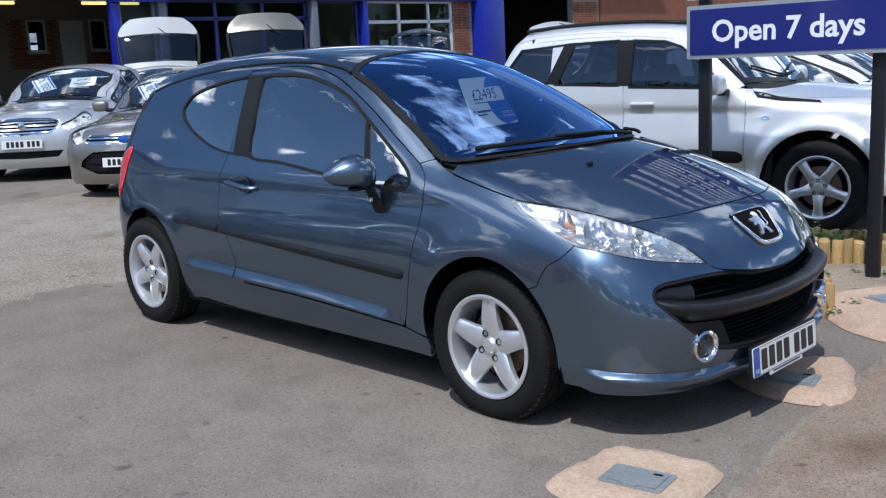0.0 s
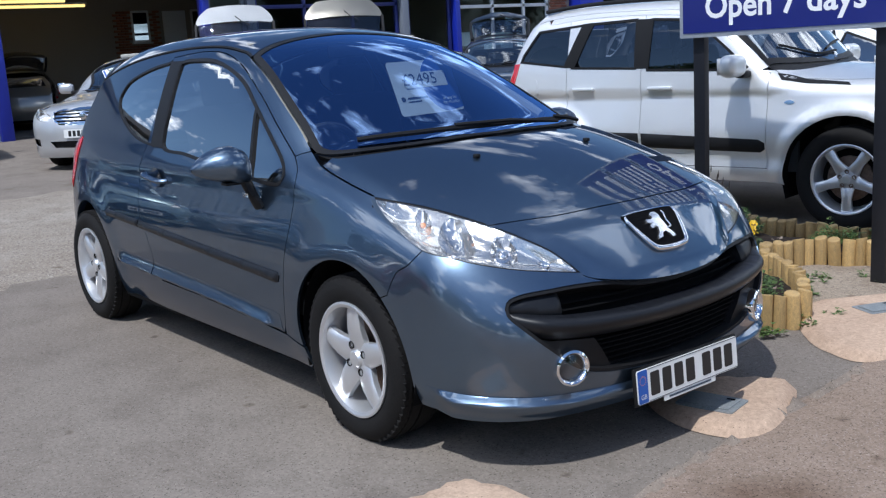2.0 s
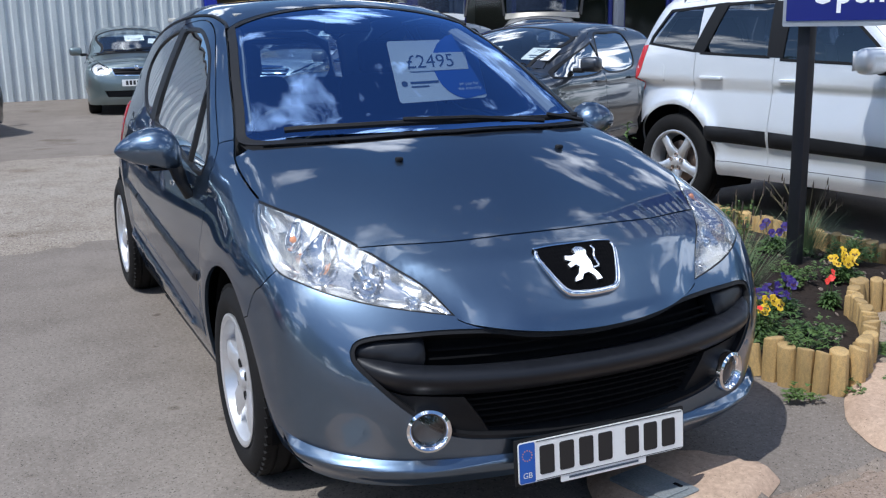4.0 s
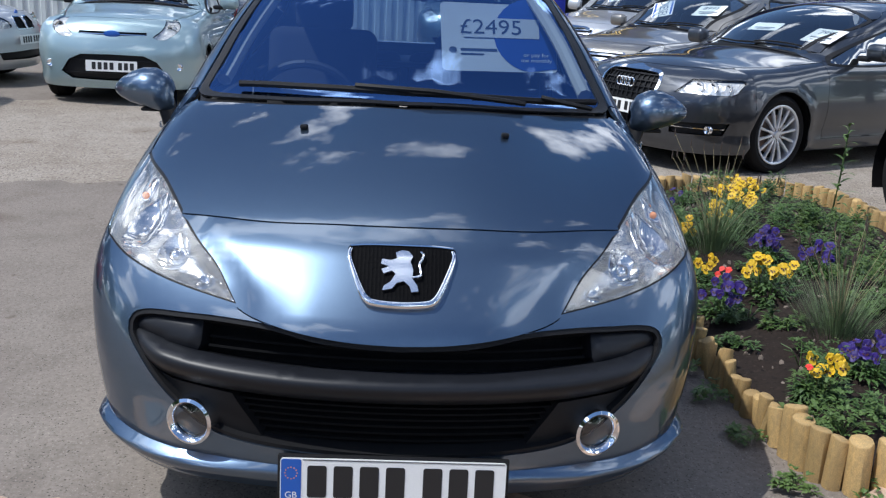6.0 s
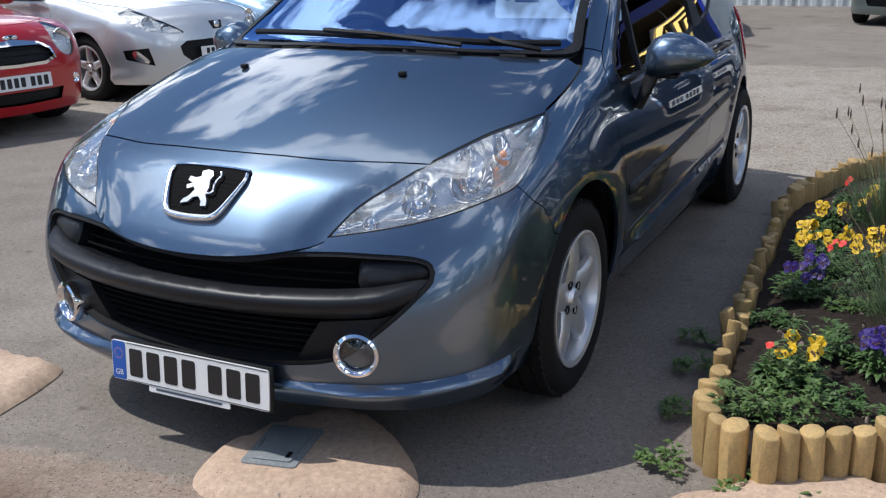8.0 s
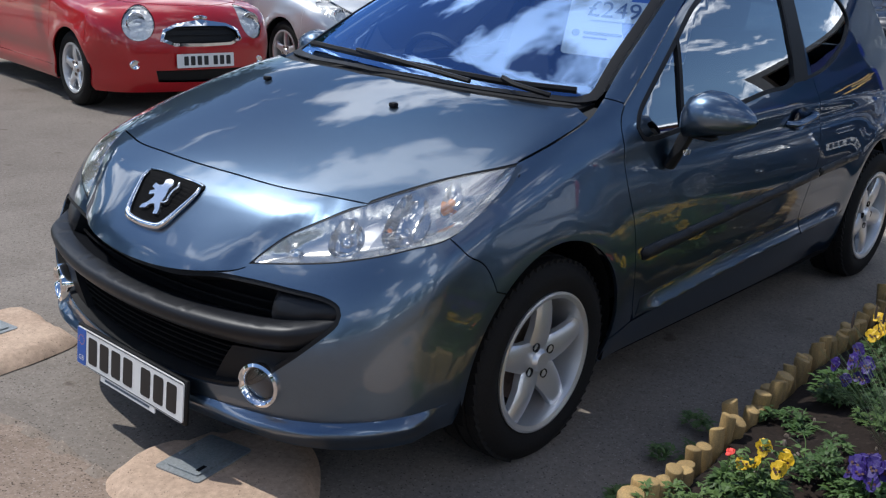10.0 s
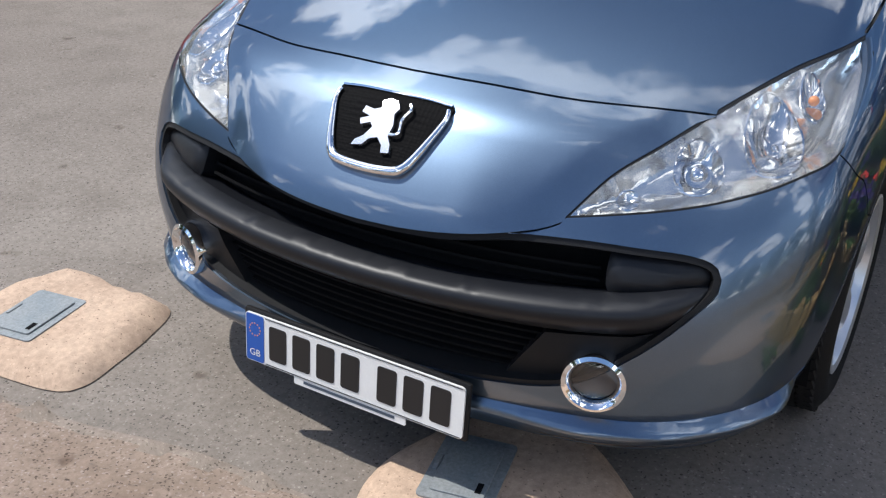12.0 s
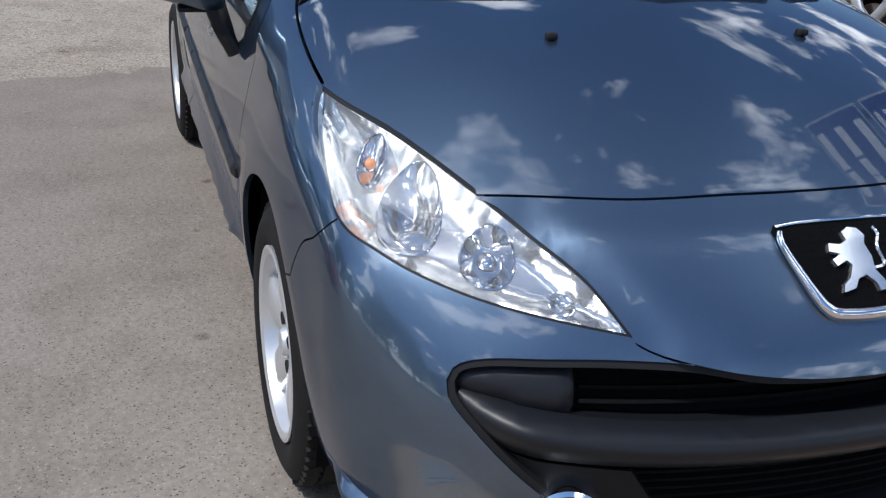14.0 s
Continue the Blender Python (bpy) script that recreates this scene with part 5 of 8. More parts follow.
        if g.get("frame"):
            skin("grille_frame", S, S.arc, inset(o, -g["frame"]), g.get("frame_mat", CHROME), gr, holes=[inset(o, 0.004)], step=0.05, off=0.003, gap=0, rim=0.012, swell=0.003)
        if g.get("posts"):
            for i in range(g["posts"]):
                x = lo[0] + (hi[0] - lo[0]) * (i + 0.5) / g["posts"]
                zs = [q for q in np.linspace(lo[1], hi[1], 40) if inside(np.array([[x, q]]), o)[0]]
                if len(zs) > 2:
                    skin("grille_post", S, S.arc, np.array([(x - 0.004, zs[0]), (x + 0.004, zs[0]), (x + 0.004, zs[-1]), (x - 0.004, zs[-1])]), g.get("post_mat", BLACK), gr, step=0.08, off=-0.014, gap=0, rim=0.01)
    for s, o in zip((-1, 1), lamps):
        lp = skin("headlamp", S, S.arc, o, LENS, car, step=0.05, off=-0.002, gap=0.002, rim=0, label="clear headlamp")
        lp.visible_shadow = False
        skin("lamp_housing", S, S.arc, o, P.get("lamp_mat", LAMP_PALE), lp, step=0.03, off=-0.022, gap=0.001, rim=-0.018)
        for (cx, cz, r) in P.get("bowls", ()):
            p = S.arc([(s * cx, cz)])[0]
            bm = lathe([(0.001, -0.5 * r), (0.7 * r, -0.3 * r), (r, 0.05 * r), (1.07 * r, 0.05 * r), (1.1 * r, -0.1 * r)], 20, "x")
            bmesh.ops.translate(bm, verts=bm.verts, vec=(p[0] - 0.016, p[1], p[2]))
            part("reflector", bm, REFLECTOR, lp)
    for b in P.get("patches", ()):
        for s in (-1, 1):
            o = np.asarray(b["at"], float) * (s, 1)
            skin(b["name"], S, S.arc, curve(o, 0.03, True) if b.get("smooth", True) else o, b["mat"], car, step=0.04, off=b.get("off", 0.003), gap=0, rim=0.012)
            if b.get("once"):
                break
    for cx, cz, r in P.get("fogs", ()):
        for s in (-1, 1):
            p = S.arc([(s * cx, cz)])[0]
            part("fog_lamp", lathe([(0.001, 0.004), (r * 0.8, 0.008), (r, 0.012), (r * 1.15, 0.006), (r * 1.2, -0.02)], 20, "x", at=tuple(p)), CHROME, car)
    if P.get("badge"):
        cz, rad, mt, n = P["badge"]
        for i in range(n):
            y = (i - (n - 1) / 2) * rad * 1.35
            p = S.arc([(y * 1.15 / (fo + 0.4), cz)])[0]
            if n > 1:
                bm = tube([(0, rad * math.cos(a), rad * math.sin(a)) for a in (2 * math.pi * k / 24 for k in range(25))], rad * 0.16, 6, cap=False)
            else:
                bm = lathe([(0.001, 0.006), (rad * 0.8, 0.006), (rad, 0.002), (rad, -0.01)], 24, "x")
                bmesh.ops.scale(bm, verts=bm.verts, vec=P.get("badge_shape", (1, 1, 1)))
            bmesh.ops.translate(bm, verts=bm.verts, vec=(p[0] + P.get("badge_out", 0.004), p[1], p[2]))
            part("badge", bm, mt, car)
    pz = P["plate"]
    px = float(S.front([(0.0, pz)])[0][0])
    number_plate(car, (px + 0.012, 0, pz), radians(-4), blue=P.get("blue", False))
    # sides
    db, dr = P["doors"][1], P["doors"][2]
    top_at = lambda x: float(np.interp(-x, -DT[:, 0], DT[:, 1]))
    rear_x = P["rear_x"]
    quarter = np.concatenate([[(dr, top_at(dr))], np.array([q for q in DT if q[0] < dr]).reshape(-1, 2), np.array([q for q in RAIL if q[0] < DT[-1][0] - 0.01]).reshape(-1, 2), np.array(P["rear_line"]), np.array([q for q in arch(-wb, 180, -10, 24)])[::1], [(dr, low)] if dr > -wb + ar else np.zeros((0, 2))])
    if dr <= -wb + ar:
        quarter = np.concatenate([[(dr, top_at(dr))], np.array([q for q in DT if q[0] < dr]).reshape(-1, 2), np.array([q for q in RAIL if q[0] < DT[-1][0] - 0.01]).reshape(-1, 2), np.array(P["rear_line"]), np.array([q for q in arch(-wb, 180, 0, 40) if q[0] < dr] + [(dr, R + math.sqrt(max(0, ar**2 - (dr + wb) ** 2)))])])
    doors = [(df, db)] + ([(db, dr)] if dr < db - 0.2 else [])
    rail_strip = np.concatenate([np.array([q for q in RAIL if q[0] >= DT[-1][0]]), DT[::-1]])
    win = [resample(w, 0.05) if P.get("sharp") else curve(w, 0.04, True) for w in P["windows"]]
    for flip in (False, True):
        skin("wing", S, right, wing, body, car, step=st, flip=flip)
        skin("roof_rail", S, right, rail_strip, body, car, step=st, gap=0.001, flip=flip)
        skin("sill", S, right, np.array([(-ar, low), (-wb + ar, low), (-wb + ar, sill), (-ar, sill)]), P.get("sill_mat", body), car, step=st, flip=flip)
        mine = lambda a, b: [w for w in win if a > np.mean(w[:, 0]) > b]
        skin("rear_quarter", S, right, quarter, body, car, holes=mine(dr, -9), step=st, flip=flip)
        for a, b in doors:
            o = [(a, sill), (b, sill)]
            if b <= -wb + ar:
                o = [(a, sill), (-wb + ar + 0.005, sill)] + [q for q in arch(-wb, 0, 180, 40) if q[0] > b] + [(b, R + math.sqrt(max(0, ar**2 - (b + wb) ** 2)))]
            d = np.concatenate([np.array(o), [(b, top_at(b))], np.array([q for q in DT if b < q[0] < a]).reshape(-1, 2)[::-1], [(a, min(top_at(a), DT[0][1] - 0.02) if a >= DT[0][0] else top_at(a))]])
            dd = skin("door", S, right, d, body, car, holes=mine(a, b), step=st, flip=flip)
            hx, hz = b + 0.17, P.get("handle_z", 0.84)
            p = S.side([(hx, hz)])[0]
            s = 1 if flip else -1
            part("handle", box((0.20, 0.03, 0.028), (hx, s * (abs(p[1]) + 0.016), hz), 0.011), body, dd)
        for w in win:
            skin("side_glass", S, right, w, P.get("glass", GLASS_DARK), car, step=0.10, off=-0.005, gap=0, rim=0, flip=flip).visible_shadow = False
            skin("window_seal", S, right, inset(w, -0.008), BLACK, car, holes=[inset(w, 0.010)], step=0.05, off=0.002, gap=0, rim=0.01, flip=flip)
        for o in P.get("black_side", ()):
            skin("side_trim", S, right, np.array(o), BLACK, car, step=0.05, off=0.002, gap=0, rim=0.01, swell=P.get("trim_swell", 0.0), flip=flip)
        s = 1 if flip else -1
        mx, my, mz = P["mirror"]
        mir = new("mirror"); mir.parent = car
        part("mirror_shell", box((0.13, 0.22, 0.15), (mx, s * my, mz), 0.055, segments=4), P.get("mirror_mat", body), mir)
        part("mirror_foot", box((0.08, 0.12, 0.05), (mx + 0.01, s * (my - 0.13), mz - 0.06), 0.02), BLACK, mir)
        part("mirror_glass", box((0.004, 0.17, 0.11), (mx - 0.066, s * my, mz), 0.001), CHROME, mir)
        for x in (0.0, -wb):
            wheel(car, (x, s * (P["hw"] - 0.125), R), s, R=R, W=0.21, rim_r=P.get("rim_r", R * 0.66), spokes=P.get("spokes", 5), style=P.get("rim", "five"), turn=P.get("turn", 0.3), detail=False)
            bm = bmesh.new()
            rows = []
            for i in range(17):
                a = radians(-20 + 220 * i / 16)
                rows.append([bm.verts.new((x + (ar + 0.012) * math.cos(a), s * yy, R + (ar + 0.012) * math.sin(a))) for yy in (P["hw"] - 0.02, 0.45)])
            for p, q in zip(rows, rows[1:]):
                bm.faces.new((p[0], p[1], q[1], q[0]))
            part("arch_liner", bm, DARK, car)
        if P.get("tail_lamp") is not None:
            skin("tail_lamp", S, right, np.array(P["tail_lamp"]), RED_LENS, car, step=0.05, off=0.004, gap=0, rim=0.01, flip=flip)
    # glass and roof from above
    rl = S.side(RAIL)
    xr = P["screen_top"]
    glow_low = curve([(rx - 0.045, ry + 0.012), (xs - 0.07, ry * 0.55), (xs - 0.01, 0.0)], 0.05)
    sc = np.array([(p[0] - 0.004, -p[1] - 0.006) for p in rl if xr + 0.07 < p[0] < rx - 0.06])
    top_edge = curve([tuple(sc[-1]), (xr - 0.02, 0.3), (xr - 0.05, 0.0)], 0.05)
    hs = np.concatenate([glow_low[::-1], sc, top_edge[1:]])
    screen = np.concatenate([hs[:-1], (hs * (1, -1))[::-1][:-1]])
    skin("windscreen", S, S.above, screen, SCREEN_CLEAR, car, step=0.09, off=-0.004, gap=0, rim=0).visible_shadow = False
    skin("screen_border", S, S.above, screen, BLACK, car, holes=[inset(screen, 0.035)], step=0.05, off=-0.001, gap=0, rim=0.004)
    cow = np.concatenate([rear, (rear[:-1] * (1, -1))[::-1], glow_low * (1, -1), glow_low[:-1][::-1]])
    skin("cowl", S, S.above, cow, BLACK, car, step=0.06, off=-0.01, gap=0, rim=0.02)
    rp = np.array([(p[0], -p[1]) for p in rl if p[0] < sc[-1][0] + 0.004])
    back = curve([tuple(rp[-1]), (rp[-1][0] - 0.03, rp[-1][1] * 0.5), (rp[-1][0] - 0.04, 0.0)], 0.05)
    hr = np.concatenate([top_edge[::-1][:-1], rp[1:], back[1:]])
    skin("roof", S, S.above, np.concatenate([hr[:-1], (hr * (1, -1))[::-1][:-1]]), P.get("roof_mat", body), car, step=0.1, rim=0.015)
    behind = lambda q: S.shoot(np.stack([np.full(len(q), -wb - 2.5), np.asarray(q)[:, 0], np.asarray(q)[:, 1]], 1), np.array([1.0, 0, 0]), 3.2, 120)[0]
    zt, zb, wy = P["tail_z"]
    tg = np.array([(-wy * 0.8, zt), (wy * 0.8, zt), (wy, zb + 0.35 * (zt - zb)), (wy, 0.24 + low * 0.3), (-wy, 0.24 + low * 0.3), (-wy, zb + 0.35 * (zt - zb))])
    rg = np.array([(-wy * 0.72, zt - 0.06), (wy * 0.72, zt - 0.06), (wy * 0.84, zb + 0.02), (-wy * 0.84, zb + 0.02)])
    skin("tailgate", S, behind, tg, body, car, holes=[rg], step=0.1)
    skin("rear_window", S, behind, rg, P.get("glass", GLASS_DARK), car, step=0.15, off=-0.004, gap=0, rim=0).visible_shadow = False
    # wipers, floor and a dim inside
    for pts in (((xs - 0.20, -0.5), (xs - 0.08, -0.15), (xs - 0.09, 0.20)), ((xs - 0.10, 0.05), (xs - 0.20, 0.50))):
        q = S.above(curve(pts, 0.06)); q[:, 2] += 0.014
        part("wiper", tube([tuple(p) for p in q], 0.009, 5), BLACK, car)
    hw, H = P["hw"], P["H"]
    part("underbody", box((wb + 0.5, hw * 1.3, 0.12), (-wb / 2, 0, low + 0.09)), DARK, car)
    part("engine_bay", box((0.55, hw * 1.2, 0.32), (0.22, 0, 0.46)), DARK, car)
    part("dashboard", box((0.45, hw * 1.55, 0.2), (xs - 0.42, 0, P["hb"] - 0.22), 0.06, segments=3), DASH, car)
    part("bulkhead", box((0.06, hw * 1.5, 0.5), (xs - 0.18, 0, P["hb"] - 0.45)), DARK, car)
    part("cabin_floor", box((wb * 0.95, hw * 1.55, 0.05), (-wb * 0.55, 0, low + 0.16)), DARK, car)
    for s in (-1, 1):
        part("door_card", box((wb * 0.8, 0.03, 0.5), (-wb * 0.55, s * (hw - 0.12), 0.62)), DASH, car)
        part("seat_back", box((0.15, 0.48, 0.62), (xs - 1.25, s * 0.37, P["hb"] - 0.15), 0.05, Matrix.Rotation(radians(-14), 4, "Y"), segments=3), SEAT, car)
        part("headrest", box((0.09, 0.25, 0.15), (xs - 1.36, s * 0.37, P["hb"] + 0.20), 0.04, segments=3), SEAT, car)
    part("rear_bench", box((0.15, hw * 1.4, 0.6), (xs - 2.1, 0, P["hb"] - 0.2), 0.05, segments=3), SEAT, car)
    for c in P.get("cards", ()):
        (x, y), w, h, tilt, words, blue = c
        p = S.above([(x, y)])[0]
        p2 = S.above([(x - 0.1, y)])[0]
        v = (Vector(p2) - Vector(p)).normalized()
        u = Vector((0, 1, 0))
        n = u.cross(v).normalized()
        if n.x < 0:
            n = -n
        m = Matrix((u, v, n)).transposed().to_4x4() @ Matrix.Rotation(radians(tilt), 4, "Z")
        m.translation = Vector(p) - n * 0.02
        card = new("window_card"); card.parent = car
        card.matrix_local = m
        part("card", prism(round_rect(w, h, 0.01), 0.001), CARD_BLUE if blue == 2 else CARD_WHITE, card)
        if blue == 3:
            for y in (0.40, -0.40):
                part("blue_band", prism(round_rect(w * 0.94, h * 0.10, 0.004), 0.0006, Matrix.Translation((0, h * y, 0.0016))), CARD_BLUE, card)
            lettering("writing", words, h * 0.62, Matrix.Translation((0, 0, 0.003)), INK, card, bold=0.004)
        elif words:
            lettering("writing", words, h * (0.62 if blue == 2 else 0.40), Matrix.Translation((0, 0.0 if blue == 2 else h * 0.2, 0.003)), CARD_WHITE if blue == 2 else INK, card)
        if blue == 1:
            part("writing_bar", prism(round_rect(w * 0.7, h * 0.10, 0.004), 0.0006, Matrix.Translation((0, -h * 0.15, 0.0016))), INK, card)
            part("writing_bar", prism(round_rect(w * 0.5, h * 0.08, 0.004), 0.0006, Matrix.Translation((0, -h * 0.32, 0.0016))), INK, card)


def at(x, y, heading, k=0.93):
    return pose(x, y, 0, 0, 0, heading) @ Matrix.Scale(k, 4)


def by_plate(x, y, heading, fo, k=0.93):
    """A car whose number plate stands at (x, y)."""
    a = radians(heading)
    return at(x - k * fo * math.cos(a), y - k * fo * math.sin(a), heading, k)


SILVER = paint("silver_metallic", (0.57, 0.58, 0.59), 0.55, 0.36)
ICE = paint("pale_blue_silver_metallic", (0.27, 0.40, 0.53), 0.6, 0.34)
GREEN_GREY = paint("pale_green_metallic", (0.34, 0.46, 0.49), 0.5, 0.34)
BRONZE = paint("bronze_grey_metallic", (0.24, 0.225, 0.20), 0.65, 0.34)
GRAPHITE = paint("graphite_metallic", (0.050, 0.055, 0.066), 0.75, 0.32, 1.55)
GREY_GREEN = paint("grey_green_metallic", (0.17, 0.215, 0.215), 0.6, 0.34)
RED = paint("red_paint", (0.40, 0.004, 0.008), 0.0, 0.30, 1.45)
WHITE_P = paint("white_paint", (0.75, 0.76, 0.76), 0.0, 0.35)
BLACK_P = paint("black_paint", (0.012, 0.013, 0.018), 0.2, 0.3)
BEIGE_P = paint("beige_metallic", (0.42, 0.40, 0.35), 0.6, 0.36)


def side_plan(xs, xr, xe, hb, H, wb, belt0, belt1, doors, rear_x, extra=0.0):
    """Rails, door tops, windows and the tail line of a five-door body."""
    rail = [(xs - 0.19, hb + 0.01), (0.55 * xs + 0.45 * xr, hb + 0.29 * (H - hb)), (xr + 0.02, H - 0.150), (xr - 0.25, H - 0.075), (0.5 * (xr + xe), H - 0.062), (xe + 0.35, H - 0.09), (xe + 0.05, H - 0.15)]
    top = [(xs - 0.24, hb - 0.005), (0.55 * xs + 0.45 * xr - 0.03, hb + 0.25 * (H - hb)), (xr - 0.02, H - 0.185), (xr - 0.27, H - 0.105), (0.5 * (xr + xe), H - 0.09), (xe + 0.42, H - 0.12)]
    df, db, dr = doors
    bz = lambda x: belt0 + (belt1 - belt0) * (df - x) / (df - rear_x)
    t = spline([(x, z) for x, z in top])
    w1 = [(db + 0.05, bz(db)), (db + 0.075, t(db + 0.075) - 0.045), (0.5 * (xr - 0.27 + db), t(0.5 * (xr - 0.27 + db)) - 0.045), (xr - 0.05, t(xr - 0.05) - 0.05), (0.55 * xs + 0.45 * xr - 0.1, t(0.55 * xs + 0.45 * xr - 0.1) - 0.05), (df - 0.12, bz(df) + 0.05), (df - 0.16, bz(df) + 0.005)]
    w2 = [(dr + 0.06, bz(dr)), (dr + 0.07, t(dr + 0.07) - 0.05), (0.5 * (db + dr), t(0.5 * (db + dr)) - 0.045), (db - 0.06, t(db - 0.06) - 0.045), (db - 0.05, bz(db))]
    line = [(xe - 0.12, hb + 0.16), (rear_x + 0.24, hb - 0.02), (rear_x + 0.20, 0.7), (rear_x + 0.22, 0.3)]
    return rail, top, [w1, w2], line


def family_car(name, label, m, body, fo, wb, ro, hw, H, hn, hb, xs, xr, xe, doors, bonnet, lamp, grilles, plate, R=0.315, low=0.18, k=0.93, group="cars on the lot", solid=None, **more):
    S = plain_solid(fo, wb, ro, hw, H, hn, hb, xs, xr, xe, R=R, low=low, **(solid or {}))
    car = thing(name, m, label, "car", group)
    rear_x = -wb - ro
    rail, top, wins, line = side_plan(xs, xr, xe, hb, H, wb, hb - 0.10, hb + 0.02, doors, rear_x)
    P = dict(fo=fo, wb=wb, hw=hw, H=H, hb=hb, xs=xs, R=R, low=low, doors=doors, bonnet=bonnet, lamp=lamp, grilles=grilles, plate=plate, rail=rail, door_top=top, windows=wins, rear_line=line, rear_x=rear_x, screen_top=xr, tail_z=(H - 0.2, hb + 0.05, hw - 0.22), mirror=(xs - 0.52, hw + 0.13, hb + 0.03), tail_lamp=[(rear_x + 0.30, hb - 0.04), (rear_x + 0.42, hb - 0.06), (rear_x + 0.36, 0.78), (rear_x + 0.24, 0.76)])
    P.update(more)
    parked_car(car, S, body, P)
    return car


def lot_cars():
    # silver saloon with a slatted chrome grille
    fam = family_car
    fam("saloon_car", "silver saloon with slatted chrome grille and window cards", by_plate(-10.75, 2.06, -43, 0.97, 1.02), SILVER, 0.97, 2.74, 1.1, 0.90, 1.50, 0.80, 1.02, -0.42, -1.35, -2.9, (-0.52, -1.55, -2.35), (0.70, 0.52, 0.60),
        [(0.42, 0.72), (0.55, 0.78), (0.72, 0.85), (0.84, 0.86), (0.80, 0.78), (0.64, 0.70), (0.48, 0.66)], [dict(half=[(0, 0.62), (0.28, 0.63), (0.36, 0.68), (0.40, 0.775), (0.30, 0.80), (0, 0.805)], bars=4, bar=0.022, frame=0.014), dict(half=[(0, 0.31), (0.36, 0.32), (0.42, 0.40), (0, 0.40)]), dict(half=[(0.58, 0.34), (0.80, 0.37), (0.80, 0.44), (0.58, 0.43)])], 0.50, badge=(0.72, 0.05, CHROME, 1), badge_out=0.012,
        bowls=[(0.60, 0.74, 0.05), (0.72, 0.79, 0.04)], cards=[((-0.85, -0.25), 0.42, 0.26, -62, "DIESEL", 3), ((-0.90, 0.30), 0.36, 0.28, 4, "4995", 1)], solid=dict(drop=0.10))
    # bronze estate-backed hatch
    fam("family_hatchback", "bronze-grey metallic family hatchback with chrome grille bar", by_plate(-7.72, 1.88, -51, 0.95), BRONZE, 0.95, 2.85, 1.0, 0.92, 1.50, 0.80, 1.02, -0.40, -1.35, -2.95, (-0.52, -1.6, -2.42), (0.70, 0.50, 0.60),
        [(0.50, 0.70), (0.56, 0.78), (0.72, 0.88), (0.84, 0.90), (0.80, 0.80), (0.66, 0.70), (0.56, 0.66)], [dict(half=[(0, 0.665), (0.40, 0.67), (0.45, 0.70), (0.43, 0.755), (0, 0.76)], bars=2, bar=0.02, frame=0.010), dict(half=[(0, 0.31), (0.30, 0.31), (0.50, 0.40), (0.48, 0.47), (0.34, 0.57), (0, 0.58)], bars=3, bar=0.012, bar_mat=BLACK)], 0.45, badge=(0.712, 0.055, PLATE_BLUE, 1), badge_shape=(1, 1.5, 0.62), badge_out=0.012,
        bowls=[(0.62, 0.75, 0.05)], cards=[((-0.85, -0.30), 0.44, 0.26, -60, "DIESEL", 3), ((-0.90, 0.35), 0.36, 0.28, 6, "8995", 1)])
    # dark graphite executive saloon, large framed grille
    fam("executive_saloon", "dark graphite saloon with large chrome-framed grille and alloy wheels", by_plate(-5.03, 1.74, -60, 0.97), GRAPHITE, 0.97, 2.84, 1.1, 0.93, 1.45, 0.80, 1.00, -0.45, -1.45, -3.0, (-0.55, -1.62, -2.45), (0.74, 0.52, 0.60),
        [(0.44, 0.665), (0.54, 0.775), (0.90, 0.785), (0.93, 0.77), (0.88, 0.69), (0.84, 0.665)], [dict(half=[(0, 0.335), (0.19, 0.34), (0.215, 0.36), (0.285, 0.66), (0.295, 0.73), (0.28, 0.775), (0.245, 0.795), (0.12, 0.805), (0, 0.808)], bars=9, bar=0.008, bar_mat=BLACK, posts=12, frame=0.020), dict(half=[(0.44, 0.34), (0.80, 0.345), (0.84, 0.44), (0.44, 0.43)], bars=1, bar_mat=CHROME, bar=0.006)], 0.50, badge=(0.700, 0.036, CHROME, 4), badge_out=0.016, sharp_lamp=True,
        bowls=[(0.60, 0.72, 0.040), (0.70, 0.722, 0.040), (0.80, 0.725, 0.030)], fogs=[(0.70, 0.385, 0.03)], R=0.335, rim="thin", spokes=14, rim_r=0.245, cards=[((-0.85, -0.10), 0.32, 0.16, 4, "", 1), ((-0.90, 0.52), 0.34, 0.26, -4, "7995", 1)])
    # small pale-green hatch
    fam("supermini_car", "pale green-blue metallic hatchback with trapezoid lower grille", by_plate(-6.96, -2.80, 2, 0.82), GREEN_GREY, 0.82, 2.49, 0.65, 0.86, 1.48, 0.84, 1.03, -0.32, -1.15, -2.75, (-0.45, -1.42, -2.1), (0.58, 0.42, 0.56),
        [(0.40, 0.72), (0.48, 0.78), (0.66, 0.93), (0.78, 0.97), (0.76, 0.88), (0.64, 0.77), (0.50, 0.70)], [dict(half=[(0, 0.725), (0.34, 0.74), (0.34, 0.765), (0, 0.762)], bars=1, bar=0.01), dict(half=[(0, 0.27), (0.40, 0.28), (0.50, 0.35), (0.42, 0.47), (0.30, 0.53), (0, 0.535)], bars=2, bar=0.012, bar_mat=BLACK)], 0.42, badge=(0.745, 0.055, PLATE_BLUE, 1), badge_shape=(1, 1.5, 0.62), badge_out=0.008,
        bowls=[(0.60, 0.80, 0.05)], fogs=[(0.63, 0.42, 0.035)], R=0.30, cards=[((-0.65, 0.25), 0.30, 0.2, 0, "", 1), ((-0.62, -0.2), 0.30, 0.05, 0, "", 2)])
